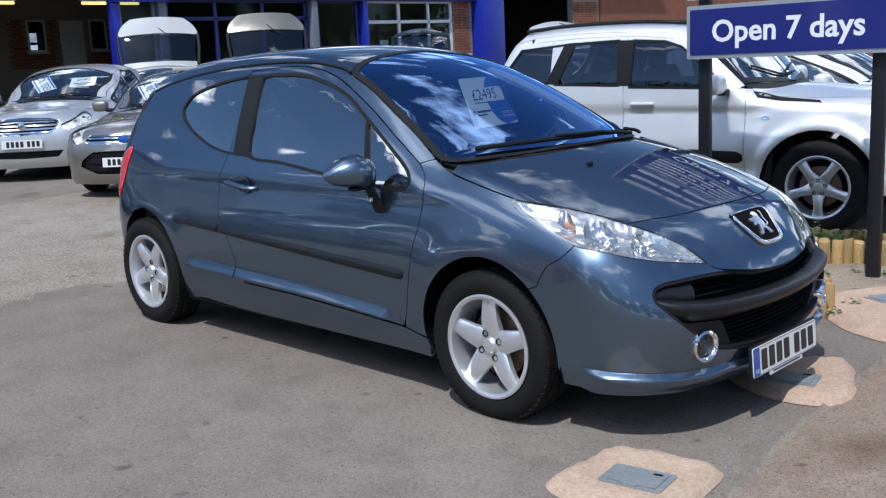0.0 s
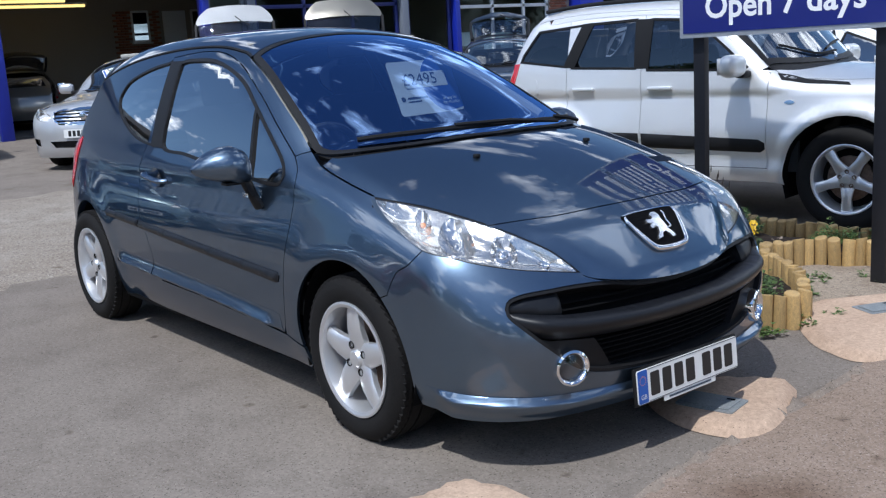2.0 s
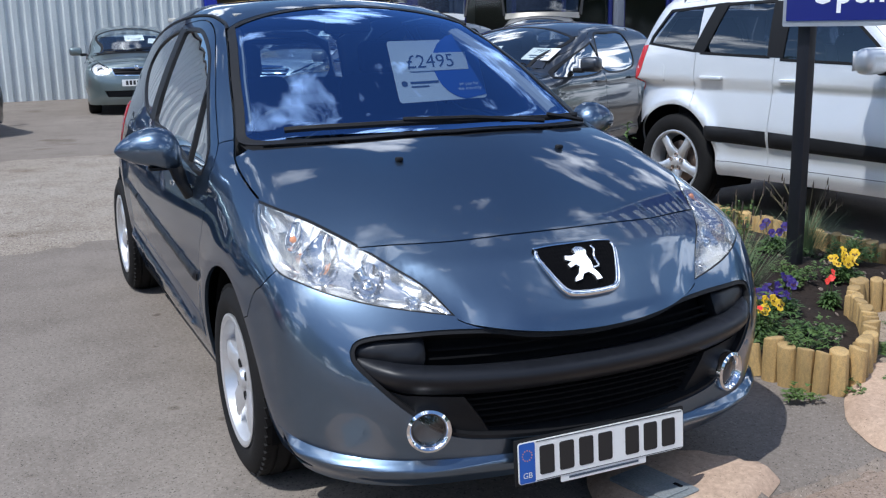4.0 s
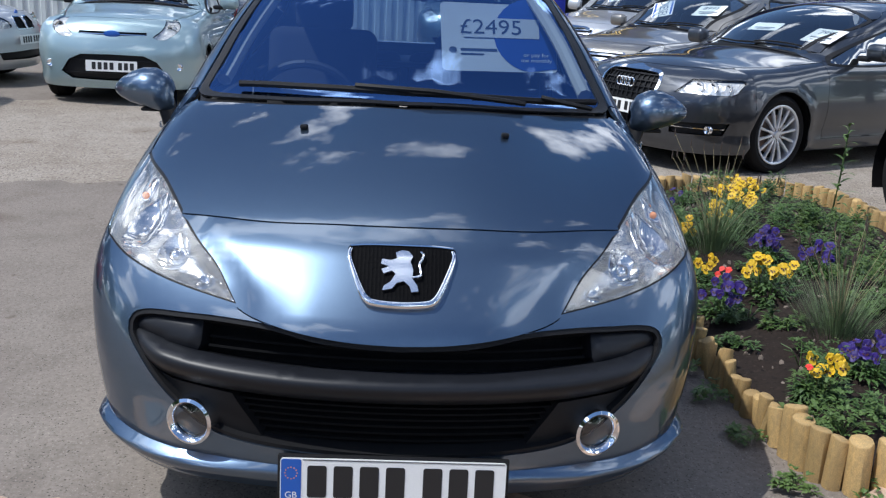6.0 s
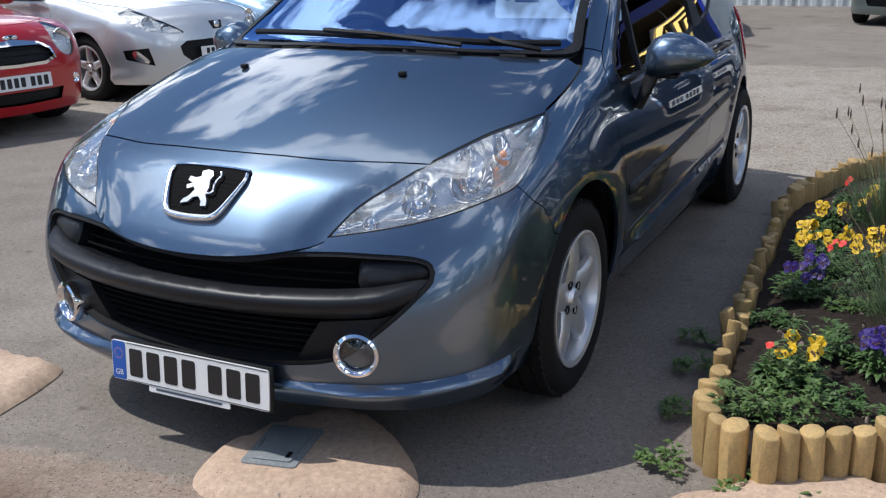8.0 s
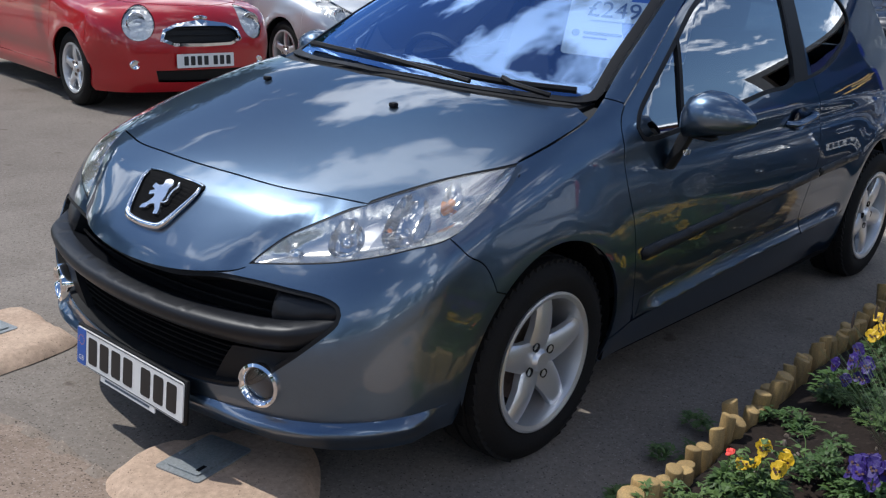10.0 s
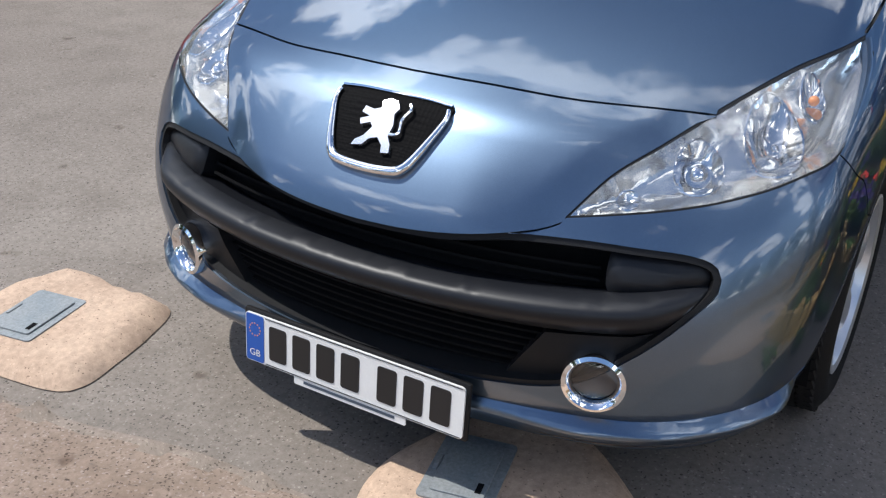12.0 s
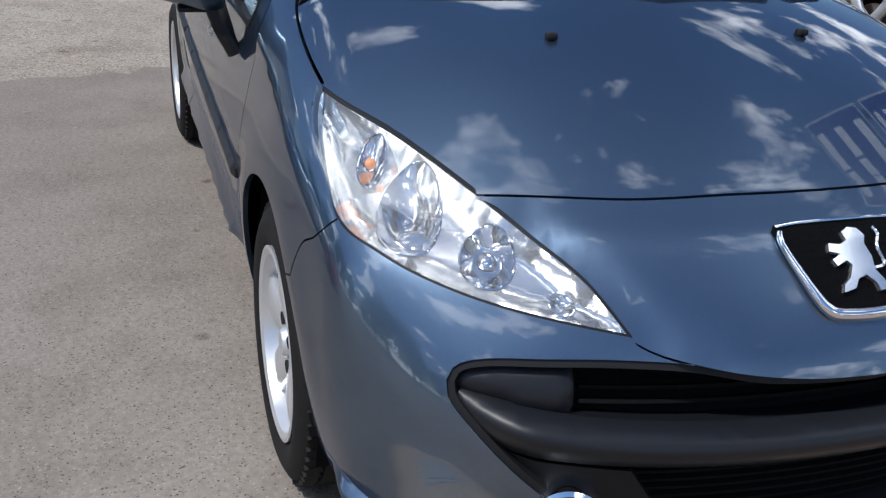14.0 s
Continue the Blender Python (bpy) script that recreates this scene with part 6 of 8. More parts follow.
    # pale blue-silver small van-like hatch
    fam("compact_hatchback", "pale blue-silver compact hatchback with dark bumper strip", by_plate(-6.39, -4.05, 84, 0.80), ICE, 0.80, 2.45, 0.6, 0.83, 1.52, 0.80, 1.03, -0.18, -1.05, -2.75, (-0.40, -1.38, -2.1), (0.58, 0.40, 0.54),
        [(0.38, 0.68), (0.46, 0.76), (0.62, 0.90), (0.74, 0.93), (0.74, 0.82), (0.62, 0.72), (0.48, 0.66)], [dict(half=[(0, 0.655), (0.26, 0.66), (0.31, 0.73), (0, 0.735)], bars=1, bar=0.01, bar_mat=BLACK), dict(half=[(0, 0.27), (0.42, 0.28), (0.46, 0.38), (0, 0.375)])], 0.47, badge=(0.695, 0.045, CHROME, 1), badge_out=0.012,
        patches=[dict(name="bumper_strip", at=[(0.34, 0.50), (0.74, 0.52), (0.80, 0.57), (0.74, 0.60), (0.36, 0.58)], mat=BLACK)], bowls=[(0.56, 0.74, 0.045)], R=0.295)
    # pale hatch with twin grille
    fam("premium_hatchback", "pale silver hatchback with twin upright grilles", by_plate(-8.65, -4.17, 84, 0.78), SILVER, 0.78, 2.66, 0.8, 0.87, 1.42, 0.80, 0.99, -0.42, -1.3, -2.85, (-0.5, -1.55, -2.3), (0.60, 0.46, 0.56),
        [(0.30, 0.67), (0.36, 0.76), (0.62, 0.82), (0.80, 0.82), (0.74, 0.74), (0.55, 0.66)], [dict(half=[(0.02, 0.64), (0.20, 0.645), (0.22, 0.72), (0.18, 0.78), (0.03, 0.775)], posts=7, frame=0.010), dict(half=[(0, 0.29), (0.50, 0.30), (0.55, 0.38), (0, 0.39)])], 0.52, badge=(0.82, 0.035, PLATE_BLUE, 1), badge_out=0.004, bowls=[(0.46, 0.73, 0.045), (0.62, 0.76, 0.045)])
    # silver hatch with wide mouth
    fam("silver_hatchback", "silver metallic hatchback with wide dark mouth and swept headlamps", by_plate(-4.64, -4.20, 82, 0.90), SILVER, 0.90, 2.61, 0.77, 0.90, 1.50, 0.80, 1.03, -0.30, -1.25, -2.85, (-0.48, -1.5, -2.2), (0.62, 0.46, 0.58),
        [(0.36, 0.64), (0.44, 0.71), (0.66, 0.82), (0.84, 0.88), (0.90, 0.87), (0.84, 0.78), (0.66, 0.68)], [dict(half=[(0, 0.33), (0.26, 0.34), (0.38, 0.44), (0.40, 0.52), (0.34, 0.565), (0, 0.57)], bars=2, bar=0.01, bar_mat=BLACK), dict(half=[(0.62, 0.36), (0.84, 0.42), (0.86, 0.50), (0.66, 0.52)])], 0.45,
        patches=[dict(name="badge_shield", at=[(-0.075, 0.73), (0.075, 0.73), (0.05, 0.655), (-0.05, 0.655)], mat=BLACK, once=True, smooth=False), dict(name="fog_bezel", at=[(0.66, 0.40), (0.70, 0.38), (0.80, 0.44), (0.76, 0.50)], mat=CHROME, off=-0.01)], badge=(0.695, 0.035, CHROME, 1), badge_out=0.008, bowls=[(0.50, 0.69, 0.04), (0.64, 0.75, 0.05)], R=0.315)
    # red small retro hatch
    mini = fam("retro_hatchback", "bright red small retro hatchback with oval chrome grille", by_plate(-2.44, -4.25, 84, 0.72), RED, 0.72, 2.47, 0.5, 0.84, 1.41, 0.82, 0.98, -0.28, -0.75, -2.55, (-0.40, -1.65, -1.70), (0.55, 0.36, 0.50),
        [(0.55 + 0.13 * math.cos(a), 0.72 + 0.135 * math.sin(a)) for a in np.linspace(0, 2 * math.pi, 13)[:-1]], [dict(half=[(0, 0.56), (0.26, 0.565), (0.36, 0.60), (0.34, 0.66), (0.24, 0.70), (0, 0.71)], bars=3, bar=0.006, bar_mat=BLACK, frame=0.020), dict(half=[(0, 0.25), (0.40, 0.26), (0.42, 0.35), (0, 0.35)])], 0.43, badge=(0.765, 0.04, CHROME, 1), badge_shape=(1, 1.6, 0.5), badge_out=0.004,
        bowls=[(0.56, 0.72, 0.075)], fogs=[(0.58, 0.40, 0.035)], R=0.305, roof_mat=RED, seam_x=0.30, low=0.17, windows=[[(-1.62, 0.94), (-1.60, 1.27), (-1.2, 1.30), (-0.85, 1.27), (-0.50, 1.02), (-0.50, 0.93)], [(-2.35, 0.98), (-2.30, 1.25), (-1.75, 1.28), (-1.74, 0.95)]],
        patches=[dict(name="arch_trim", at=[(1.02, 0.30), (1.05, 0.30), (1.05, 0.34), (1.02, 0.34)], mat=BLACK)])
    # pale green hatch near the white wall
    fam("estate_hatchback", "pale green-grey hatchback with price cards, parked by the white wall", by_plate(-14.0, 0.98, -6, 0.85, 0.95), GREY_GREEN, 0.85, 2.46, 0.75, 0.85, 1.50, 0.84, 1.03, -0.30, -1.15, -2.75, (-0.45, -1.42, -2.1), (0.60, 0.46, 0.58),
        [(0.44, 0.70), (0.46, 0.80), (0.62, 0.86), (0.78, 0.88), (0.76, 0.78), (0.62, 0.68)], [dict(half=[(0, 0.67), (0.34, 0.68), (0.40, 0.79), (0, 0.79)], bars=3, bar=0.008, bar_mat=BLACK, frame=0.008), dict(half=[(0, 0.31), (0.46, 0.32), (0.50, 0.42), (0, 0.42)])], 0.55, badge=(0.80, 0.04, CHROME, 1), badge_out=0.006,
        bowls=[(0.58, 0.77, 0.05)], R=0.30, cards=[((-0.75, 0.05), 0.34, 0.22, 4, "", 1), ((-0.72, 0.42), 0.26, 0.18, -8, "", 0)])
    # dark blue-black and red cars across the yard
    fam("dark_hatchback", "black hatchback with chrome slatted grille across the yard", by_plate(-11.2, -1.75, 18, 0.9), BLACK_P, 0.9, 2.7, 0.9, 0.90, 1.50, 0.80, 1.02, -0.40, -1.3, -2.9, (-0.5, -1.52, -2.3), (0.66, 0.5, 0.58),
        [(0.46, 0.70), (0.52, 0.78), (0.66, 0.86), (0.80, 0.88), (0.76, 0.76), (0.60, 0.66)], [dict(half=[(0, 0.62), (0.32, 0.63), (0.38, 0.77), (0, 0.79)], bars=4, bar=0.016, frame=0.012), dict(half=[(0, 0.30), (0.46, 0.31), (0.50, 0.40), (0, 0.40)])], 0.50, bowls=[(0.60, 0.76, 0.05)])
    fam("red_hatchback", "red hatchback parked across the yard", by_plate(-13.9, -2.75, 24, 0.8), RED, 0.8, 2.45, 0.6, 0.83, 1.46, 0.82, 1.0, -0.30, -1.1, -2.6, (-0.42, -1.4, -2.05), (0.56, 0.42, 0.55),
        [(0.44, 0.70), (0.50, 0.80), (0.64, 0.88), (0.76, 0.88), (0.70, 0.76), (0.58, 0.68)], [dict(half=[(0, 0.28), (0.40, 0.29), (0.46, 0.46), (0, 0.50)])], 0.52, bowls=[(0.58, 0.77, 0.05)], R=0.30)


lot_cars()


# ---- ground ----
def wavy(pts, amp=0.03, step=0.12, seed=0, closed=True):
    """An outline with worn, uneven edges."""
    p = curve(pts, step, closed)
    out = []
    for x, y in p:
        out.append((x + amp * noise.noise(Vector((x * 2.1, y * 2.1, seed))) + 0.4 * amp * noise.noise(Vector((x * 9, y * 9, seed + 5))), y + amp * noise.noise(Vector((x * 2.1, y * 2.1, seed + 9))) + 0.4 * amp * noise.noise(Vector((x * 9, y * 9, seed + 3)))))
    return np.array(out)


def stony(name, base, dark, light, speck=0.35, scale=220.0, big=0.5, bump=0.003, stain=(0.5, 0.42, 0.36)):
    """Ground of small stones in a binder: specks of light and dark chippings, broad stains, and relief."""
    m = bpy.data.materials.new(name)
    m.use_nodes = True
    nt = m.node_tree
    N, L = nt.nodes.new, nt.links.new
    b = nt.nodes["Principled BSDF"]
    b.inputs["Roughness"].default_value = 0.92
    b.inputs["Specular IOR Level"].default_value = 0.25
    co = N("ShaderNodeTexCoord").outputs["Object"]

    def tex(kind, s, detail=4, rough=0.6):
        t = N(kind)
        t.inputs["Scale"].default_value = s
        if kind == "ShaderNodeTexNoise":
            t.inputs["Detail"].default_value, t.inputs["Roughness"].default_value = detail, rough
        L(co, t.inputs["Vector"])
        return t

    def ramp(src, a, z):
        r = N("ShaderNodeValToRGB"); r.color_ramp.elements[0].position, r.color_ramp.elements[1].position = a, z
        L(src, r.inputs[0])
        return r.outputs["Color"]

    def mix(f, a, c, mode="MIX"):
        x = N("ShaderNodeMix"); x.data_type, x.blend_type = "RGBA", mode
        if isinstance(f, float):
            x.inputs["Factor"].default_value = f
        else:
            L(f, x.inputs["Factor"])
        for s, v in (("A", a), ("B", c)):
            if isinstance(v, tuple):
                x.inputs[s].default_value = (*v, 1)
            else:
                L(v, x.inputs[s])
        return x.outputs["Result"]

    broad = tex("ShaderNodeTexNoise", 0.35, 8, 0.65)
    mid = tex("ShaderNodeTexNoise", 2.6, 7, 0.68)
    stones = tex("ShaderNodeTexVoronoi", scale)
    sep = N("ShaderNodeSeparateColor"); L(stones.outputs["Color"], sep.inputs[0])
    fine = tex("ShaderNodeTexNoise", 55, 5, 0.75)
    col = mix(ramp(broad.outputs["Fac"], 0.36, 0.66), base, tuple(0.5 * (p + q) for p, q in zip(base, light)))
    col = mix(ramp(mid.outputs["Fac"], 0.46, 0.74), col, dark)
    col = mix(ramp(sep.outputs[0], 1 - speck * 0.55, 1.0), col, light)
    col = mix(ramp(sep.outputs[1], 1 - speck * 0.6, 1.0), col, tuple(0.45 * v for v in dark))
    blot = tex("ShaderNodeTexNoise", 1.1, 3, 0.5)
    col = mix(ramp(blot.outputs["Fac"], 0.62, 0.78), col, stain, "MULTIPLY")
    spots = tex("ShaderNodeTexNoise", 7.5, 2, 0.4)
    col = mix(ramp(spots.outputs["Fac"], 0.70, 0.76), col, (0.62, 0.58, 0.55), "MULTIPLY")
    h = N("ShaderNodeHueSaturation")
    v = N("ShaderNodeMapRange"); v.inputs["From Min"].default_value, v.inputs["From Max"].default_value, v.inputs["To Min"].default_value, v.inputs["To Max"].default_value = 0.3, 0.7, 0.78, 1.22
    L(fine.outputs["Fac"], v.inputs["Value"]); L(v.outputs[0], h.inputs["Value"]); L(col, h.inputs["Color"])
    L(h.outputs[0], b.inputs["Base Color"])
    u = N("ShaderNodeBump"); u.inputs["Distance"].default_value = bump; u.inputs["Strength"].default_value = 0.7
    a = N("ShaderNodeMath"); a.operation = "ADD"
    L(sep.outputs[2], a.inputs[0]); L(mid.outputs["Fac"], a.inputs[1]); L(a.outputs[0], u.inputs["Height"]); L(u.outputs[0], b.inputs["Normal"])
    return m


TARMAC = stony("old_tarmac", (0.194, 0.165, 0.140), (0.160, 0.135, 0.114), (0.30, 0.265, 0.228), 0.13, 230, bump=0.002)
WORN = stony("worn_concrete", (0.268, 0.226, 0.182), (0.205, 0.170, 0.136), (0.40, 0.365, 0.32), 0.34, 110, bump=0.006)
WALKWAY = stony("gravelly_pavement", (0.262, 0.196, 0.148), (0.205, 0.152, 0.115), (0.34, 0.275, 0.235), 0.26, 210, bump=0.004)
KERB = stony("worn_kerb", (0.240, 0.196, 0.158), (0.190, 0.155, 0.126), (0.36, 0.30, 0.25), 0.15, 230, bump=0.003)
PAD = stony("pink_concrete", (0.475, 0.340, 0.245), (0.40, 0.280, 0.200), (0.58, 0.44, 0.33), 0.04, 300, bump=0.0012, stain=(0.8, 0.75, 0.7))
SOIL = stony("dark_soil", (0.021, 0.014, 0.0105), (0.012, 0.0085, 0.0065), (0.036, 0.026, 0.020), 0.16, 90, bump=0.012)
SANDY = stony("sandy_earth", (0.30, 0.235, 0.17), (0.20, 0.15, 0.11), (0.42, 0.36, 0.29), 0.3, 200, bump=0.005)
COVER = material("grey_iron_cover", (0.20, 0.23, 0.245), 0.62, 0.25, grain=0.25, scale=120, bump=0.0006, color2=(0.27, 0.28, 0.28), patch=12)


def sheet(name, outline, z, mat, label, step=0.4, lift=0.0, edge=0.0, category="ground"):
    """A thin worn sheet on the ground, thickest in its middle, falling to the ground at its edge."""
    v, f = cut(outline, (), step)
    bd = resample(outline, step)
    rows = []
    for x, y in v:
        d = math.sqrt(np.min(np.sum((bd - (x, y)) ** 2, 1)))
        k = min(1.0, d / max(edge, 1e-4)) if edge else 1.0
        rows.append((x, y, z * (0.08 + 0.92 * k) + lift * noise.noise(Vector((x * 1.7, y * 1.7, 3.3))) * k))
    f = [t if np.cross(np.array(v[t[1]]) - v[t[0]], np.array(v[t[2]]) - v[t[0]]) > 0 else t[::-1] for t in f]
    ob = mesh_object(name, rows, f, mat)
    return tagged(ob, label, category, kind="structure")


def ground():
    bm = bmesh.new()
    bmesh.ops.create_grid(bm, x_segments=8, y_segments=8, size=900)
    tagged(part("ground", bm, TARMAC), "old grey tarmac yard with stains", "ground", kind="structure")
    sheet("yard_patch", wavy([(-3.15, -3.0), (-3.75, -1.2), (-3.7, 0.0), (-3.15, 1.3), (-3.6, 3.0), (-4.0, 9.0), (-9.6, 9.0), (-9.2, 3.5), (-8.7, 0.5), (-8.6, -1.5), (-7.2, -3.7), (-6.5, -4.5), (-4.5, -8), (-2.6, -8.0), (-2.4, -5.0)], 0.22, 0.12, 2), 0.007, WORN, "pale worn concrete strip across the yard", 0.3, edge=0.25, category="paving")
    sheet("pavement", wavy([(1.30, -9.0), (1.22, -3.0), (1.08, -0.90), (0.985, -0.35), (0.90, 0.45), (0.86, 1.05), (0.62, 1.35), (0.42, 2.1), (0.52, 4.0), (0.6, 9.0), (7.0, 9.0), (7.0, -9.0)], 0.035, 0.16, 4), 0.022, WALKWAY, "pinkish gravelly pavement", 0.25, 0.004, 0.05, category="pavement")
    sheet("earth_strip", wavy([(0.62, 1.36), (0.36, 1.52), (0.16, 1.70), (-0.08, 1.92), (-0.30, 2.2), (-0.2, 2.5), (0.4, 2.66), (1.6, 2.7), (2.2, 2.4), (1.6, 1.9), (0.9, 1.5)], 0.03, 0.12, 6), 0.027, SANDY, "bare sandy earth beside the flower bed", 0.15, 0.008, 0.04, category="earth")
    rim = curve([(1.30, -9.0), (1.22, -3.0), (1.08, -0.90), (0.985, -0.35), (0.93, 0.45), (0.88, 1.02)], 0.3)
    sheet("pavement_edge", wavy(np.concatenate([rim - (0.014, 0), (rim + (0.034, 0))[::-1]]), 0.010, 0.07, 9), 0.034, KERB, "worn earthy edge between yard and pavement", 0.05, 0.004, 0.03)
    # concrete pads with covers
    pads = (("pad", [(0.44, 0.27), (0.54, 0.14), (0.75, 0.055), (0.93, 0.08), (1.005, 0.20), (0.95, 0.40), (0.83, 0.63), (0.68, 0.60), (0.53, 0.45)], 11, (0.75, 0.23), 12),
            ("pad", [(0.56, -0.775), (0.555, -0.95), (0.56, -1.14), (0.73, -1.195), (0.90, -1.165), (1.02, -1.12), (1.005, -0.92), (0.985, -0.76), (0.93, -0.695), (0.76, -0.715)], 12, (0.81, -0.985), 9),
            ("pad", [(0.24, 1.60), (0.42, 1.32), (0.66, 1.12), (0.88, 1.10), (1.02, 1.5), (1.05, 2.0), (0.80, 2.22), (0.42, 2.02)], 13, (0.575, 1.735), 66))
    for nm, o, sd, (cx, cy), turn in pads:
        sheet("concrete_pad", wavy(o, 0.013, 0.03, sd), 0.041, PAD, "smooth pinkish concrete pad round a utility cover", 0.04, 0.004, 0.035, category="paving")
        c = thing("utility_cover", pose(cx, cy, 0.033, 0, 0, turn), "small grey utility cover set in pinkish concrete", "utility cover", "utility covers")
        bm = prism(round_rect(0.215, 0.152, 0.012), 0.012)
        part("frame", bm, COVER, c)
        part("lid", prism(round_rect(0.172, 0.112, 0.008), 0.004, Matrix.Translation((0, 0, 0.0125)), bevel=0.0012), COVER, c)
        part("lifting_slot", box((0.03, 0.012, 0.004), (0.055, 0.040, 0.0160)), DARK, c)
        part("hinge", box((0.05, 0.010, 0.006), (0.0, -0.064, 0.014), 0.002), COVER, c)


ground()


# ---- flower bed ----
BED = [(0.385, 1.40), (0.325, 1.255), (0.08, 1.212), (-0.6, 1.155), (-1.4, 1.118), (-2.15, 1.10), (-2.8, 1.24), (-3.3, 1.46), (-3.62, 1.80), (-3.66, 2.35), (-3.45, 2.75), (-2.6, 2.86), (-1.4, 2.85), (-0.4, 2.86), (0.5, 2.9), (1.3, 2.86), (1.5, 2.66), (0.9, 2.64), (0.25, 2.62), (-0.14, 2.52), (-0.30, 2.28), (-0.28, 2.08), (0.02, 1.84), (0.235, 1.63)]
LOG = material("treated_pine", (0.52, 0.335, 0.125), 0.75, grain=0.35, scale=38, color2=(0.30, 0.215, 0.10), patch=6, bump=0.0012, per_object=0.22)


def flower_bed():
    line = curve(BED, 0.012, True)
    bed = thing("flower_bed", pose(0, 0, 0), "raised flower bed edged with short pine logs", "flower bed")
    soil_o = inset(resample(BED and curve(BED, 0.05, True), 0.05), 0.03)
    v, f = cut(soil_o, (), 0.05)
    bd = resample(soil_o, 0.05)
    rows = []
    for x, y in v:
        d = math.sqrt(np.min(np.sum((bd - (x, y)) ** 2, 1)))
        rows.append((x, y, 0.06 + 0.09 * min(1, d / 0.5) + 0.030 * noise.noise(Vector((x * 3, y * 3, 0))) + 0.018 * noise.noise(Vector((x * 11, y * 11, 4)))))
    f = [t if np.cross(v[t[1]] - v[t[0]], v[t[2]] - v[t[0]]) > 0 else t[::-1] for t in f]
    mesh_object("soil", rows, f, SOIL, bed, "dark loose soil")
    # logs round the border, each with its own height and lean
    rnd = random.Random(5)
    shapes = []
    for k in range(6):
        bm = bmesh.new()
        seg, rings = 10, []
        for j, (z, s) in enumerate(((0, 1.0), (0.5, 1.02), (0.965, 1.0), (0.99, 0.96), (1.0, 0.90))):
            rings.append([bm.verts.new((s * 0.5 * math.cos(a) * (1 + 0.05 * math.sin(3 * a + k)), s * 0.5 * math.sin(a) * (1 + 0.05 * math.cos(2 * a + k)), z + (0.045 * math.cos(a + k) if j > 1 else 0))) for a in (2 * math.pi * i / seg for i in range(seg))])
        for a, b in zip(rings, rings[1:]):
            for i in range(seg):
                bm.faces.new((a[i], a[(i + 1) % seg], b[(i + 1) % seg], b[i]))
        bm.faces.new(rings[-1])
        me = bpy.data.meshes.new("log")
        bm.to_mesh(me); bm.free()
        me.materials.append(LOG)
        me.polygons.foreach_set("use_smooth", [True] * len(me.polygons))
        me.set_sharp_from_angle(angle=radians(40))
        shapes.append(me)
    run, last = 0.0, None
    pitch = 0.0
    for p in line:
        if last is not None:
            run += math.dist(p, last)
        if last is None or run >= pitch:
            w = rnd.uniform(0.040, 0.058) if p[1] < 1.235 and -2.2 < p[0] < 0.1 else rnd.uniform(0.056, 0.072)
            pitch, run = w * 0.97, 0.0
            worn = p[1] < 1.235 and -2.2 < p[0] < 0.1
            h = rnd.uniform(0.085, 0.15) if worn else rnd.uniform(0.152, 0.172)
            slip, lean = (0.016, 0.11) if worn else (0.004, 0.025)
            lg = new("log", shapes[rnd.randrange(6)])
            lg.parent = bed
            lg.matrix_local = Matrix.Translation((p[0] + rnd.uniform(-slip, slip), p[1] + rnd.uniform(-slip, slip), 0.0)) @ Euler((rnd.gauss(0, lean), rnd.gauss(0, lean), rnd.uniform(0, 6.3))).to_matrix().to_4x4() @ Matrix.Diagonal((w, w, h, 1))
        last = p
    return bed


flower_bed()


SOIL_LINE = resample(inset(resample(curve(BED, 0.05, True), 0.05), 0.03), 0.05)


def soil_height(x, y):
    d = math.sqrt(np.min(np.sum((SOIL_LINE - (x, y)) ** 2, 1)))
    return 0.06 + 0.09 * min(1, d / 0.5) + 0.030 * noise.noise(Vector((x * 3, y * 3, 0))) + 0.018 * noise.noise(Vector((x * 11, y * 11, 4)))


LEAF = material("leaf_green", (0.036, 0.084, 0.017), 0.6, grain=0.3, scale=60, color2=(0.066, 0.118, 0.023), patch=3.0, per_object=0.25)
LEAF_PALE = material("pale_leaf", (0.062, 0.122, 0.024), 0.6, grain=0.3, scale=50, color2=(0.092, 0.140, 0.033), patch=3.0)
GREY_LEAF = material("grey_green_leaf", (0.12, 0.175, 0.08), 0.7, grain=0.2, scale=50)
STRAW = material("dry_stalk", (0.25, 0.215, 0.12), 0.8, grain=0.2, scale=60)
SEED = material("seed_head", (0.075, 0.055, 0.045), 0.9)
YELLOW = material("yellow_petal", (0.66, 0.42, 0.010), 0.55, grain=0.15, scale=80, per_object=0.1)
PURPLE = material("violet_petal", (0.026, 0.010, 0.135), 0.55, grain=0.2, scale=80, per_object=0.2)
RED_PETAL = material("red_petal", (0.72, 0.045, 0.03), 0.55, grain=0.15, scale=80)
BLOTCH = material("petal_blotch", (0.05, 0.012, 0.01), 0.6)


def blade(bm, base, tip, width, bend=0.0, seg=3):
    """A narrow leaf from base to tip, widest in its middle."""
    b, t = Vector(base), Vector(tip)
    d = t - b
    side = d.cross(Vector((0, 0, 1)))
    side = side.normalized() if side.length > 1e-5 else Vector((1, 0, 0))
    up = side.cross(d).normalized()
    rows = []
    for i in range(seg + 1):
        s = i / seg
        w = width * (0.35 + 1.3 * s * (1 - s) * 2) * (1 - s) ** 0.45 if s < 1 else 0.0008
        c = b + d * s + up * bend * 4 * s * (1 - s) + Vector((0, 0, -abs(bend) * s * s))
        rows.append((bm.verts.new(c - side * w / 2 + up * w * 0.12), bm.verts.new(c + side * w / 2 + up * w * 0.12)))
    for p, q in zip(rows, rows[1:]):
        bm.faces.new((p[0], p[1], q[1], q[0]))


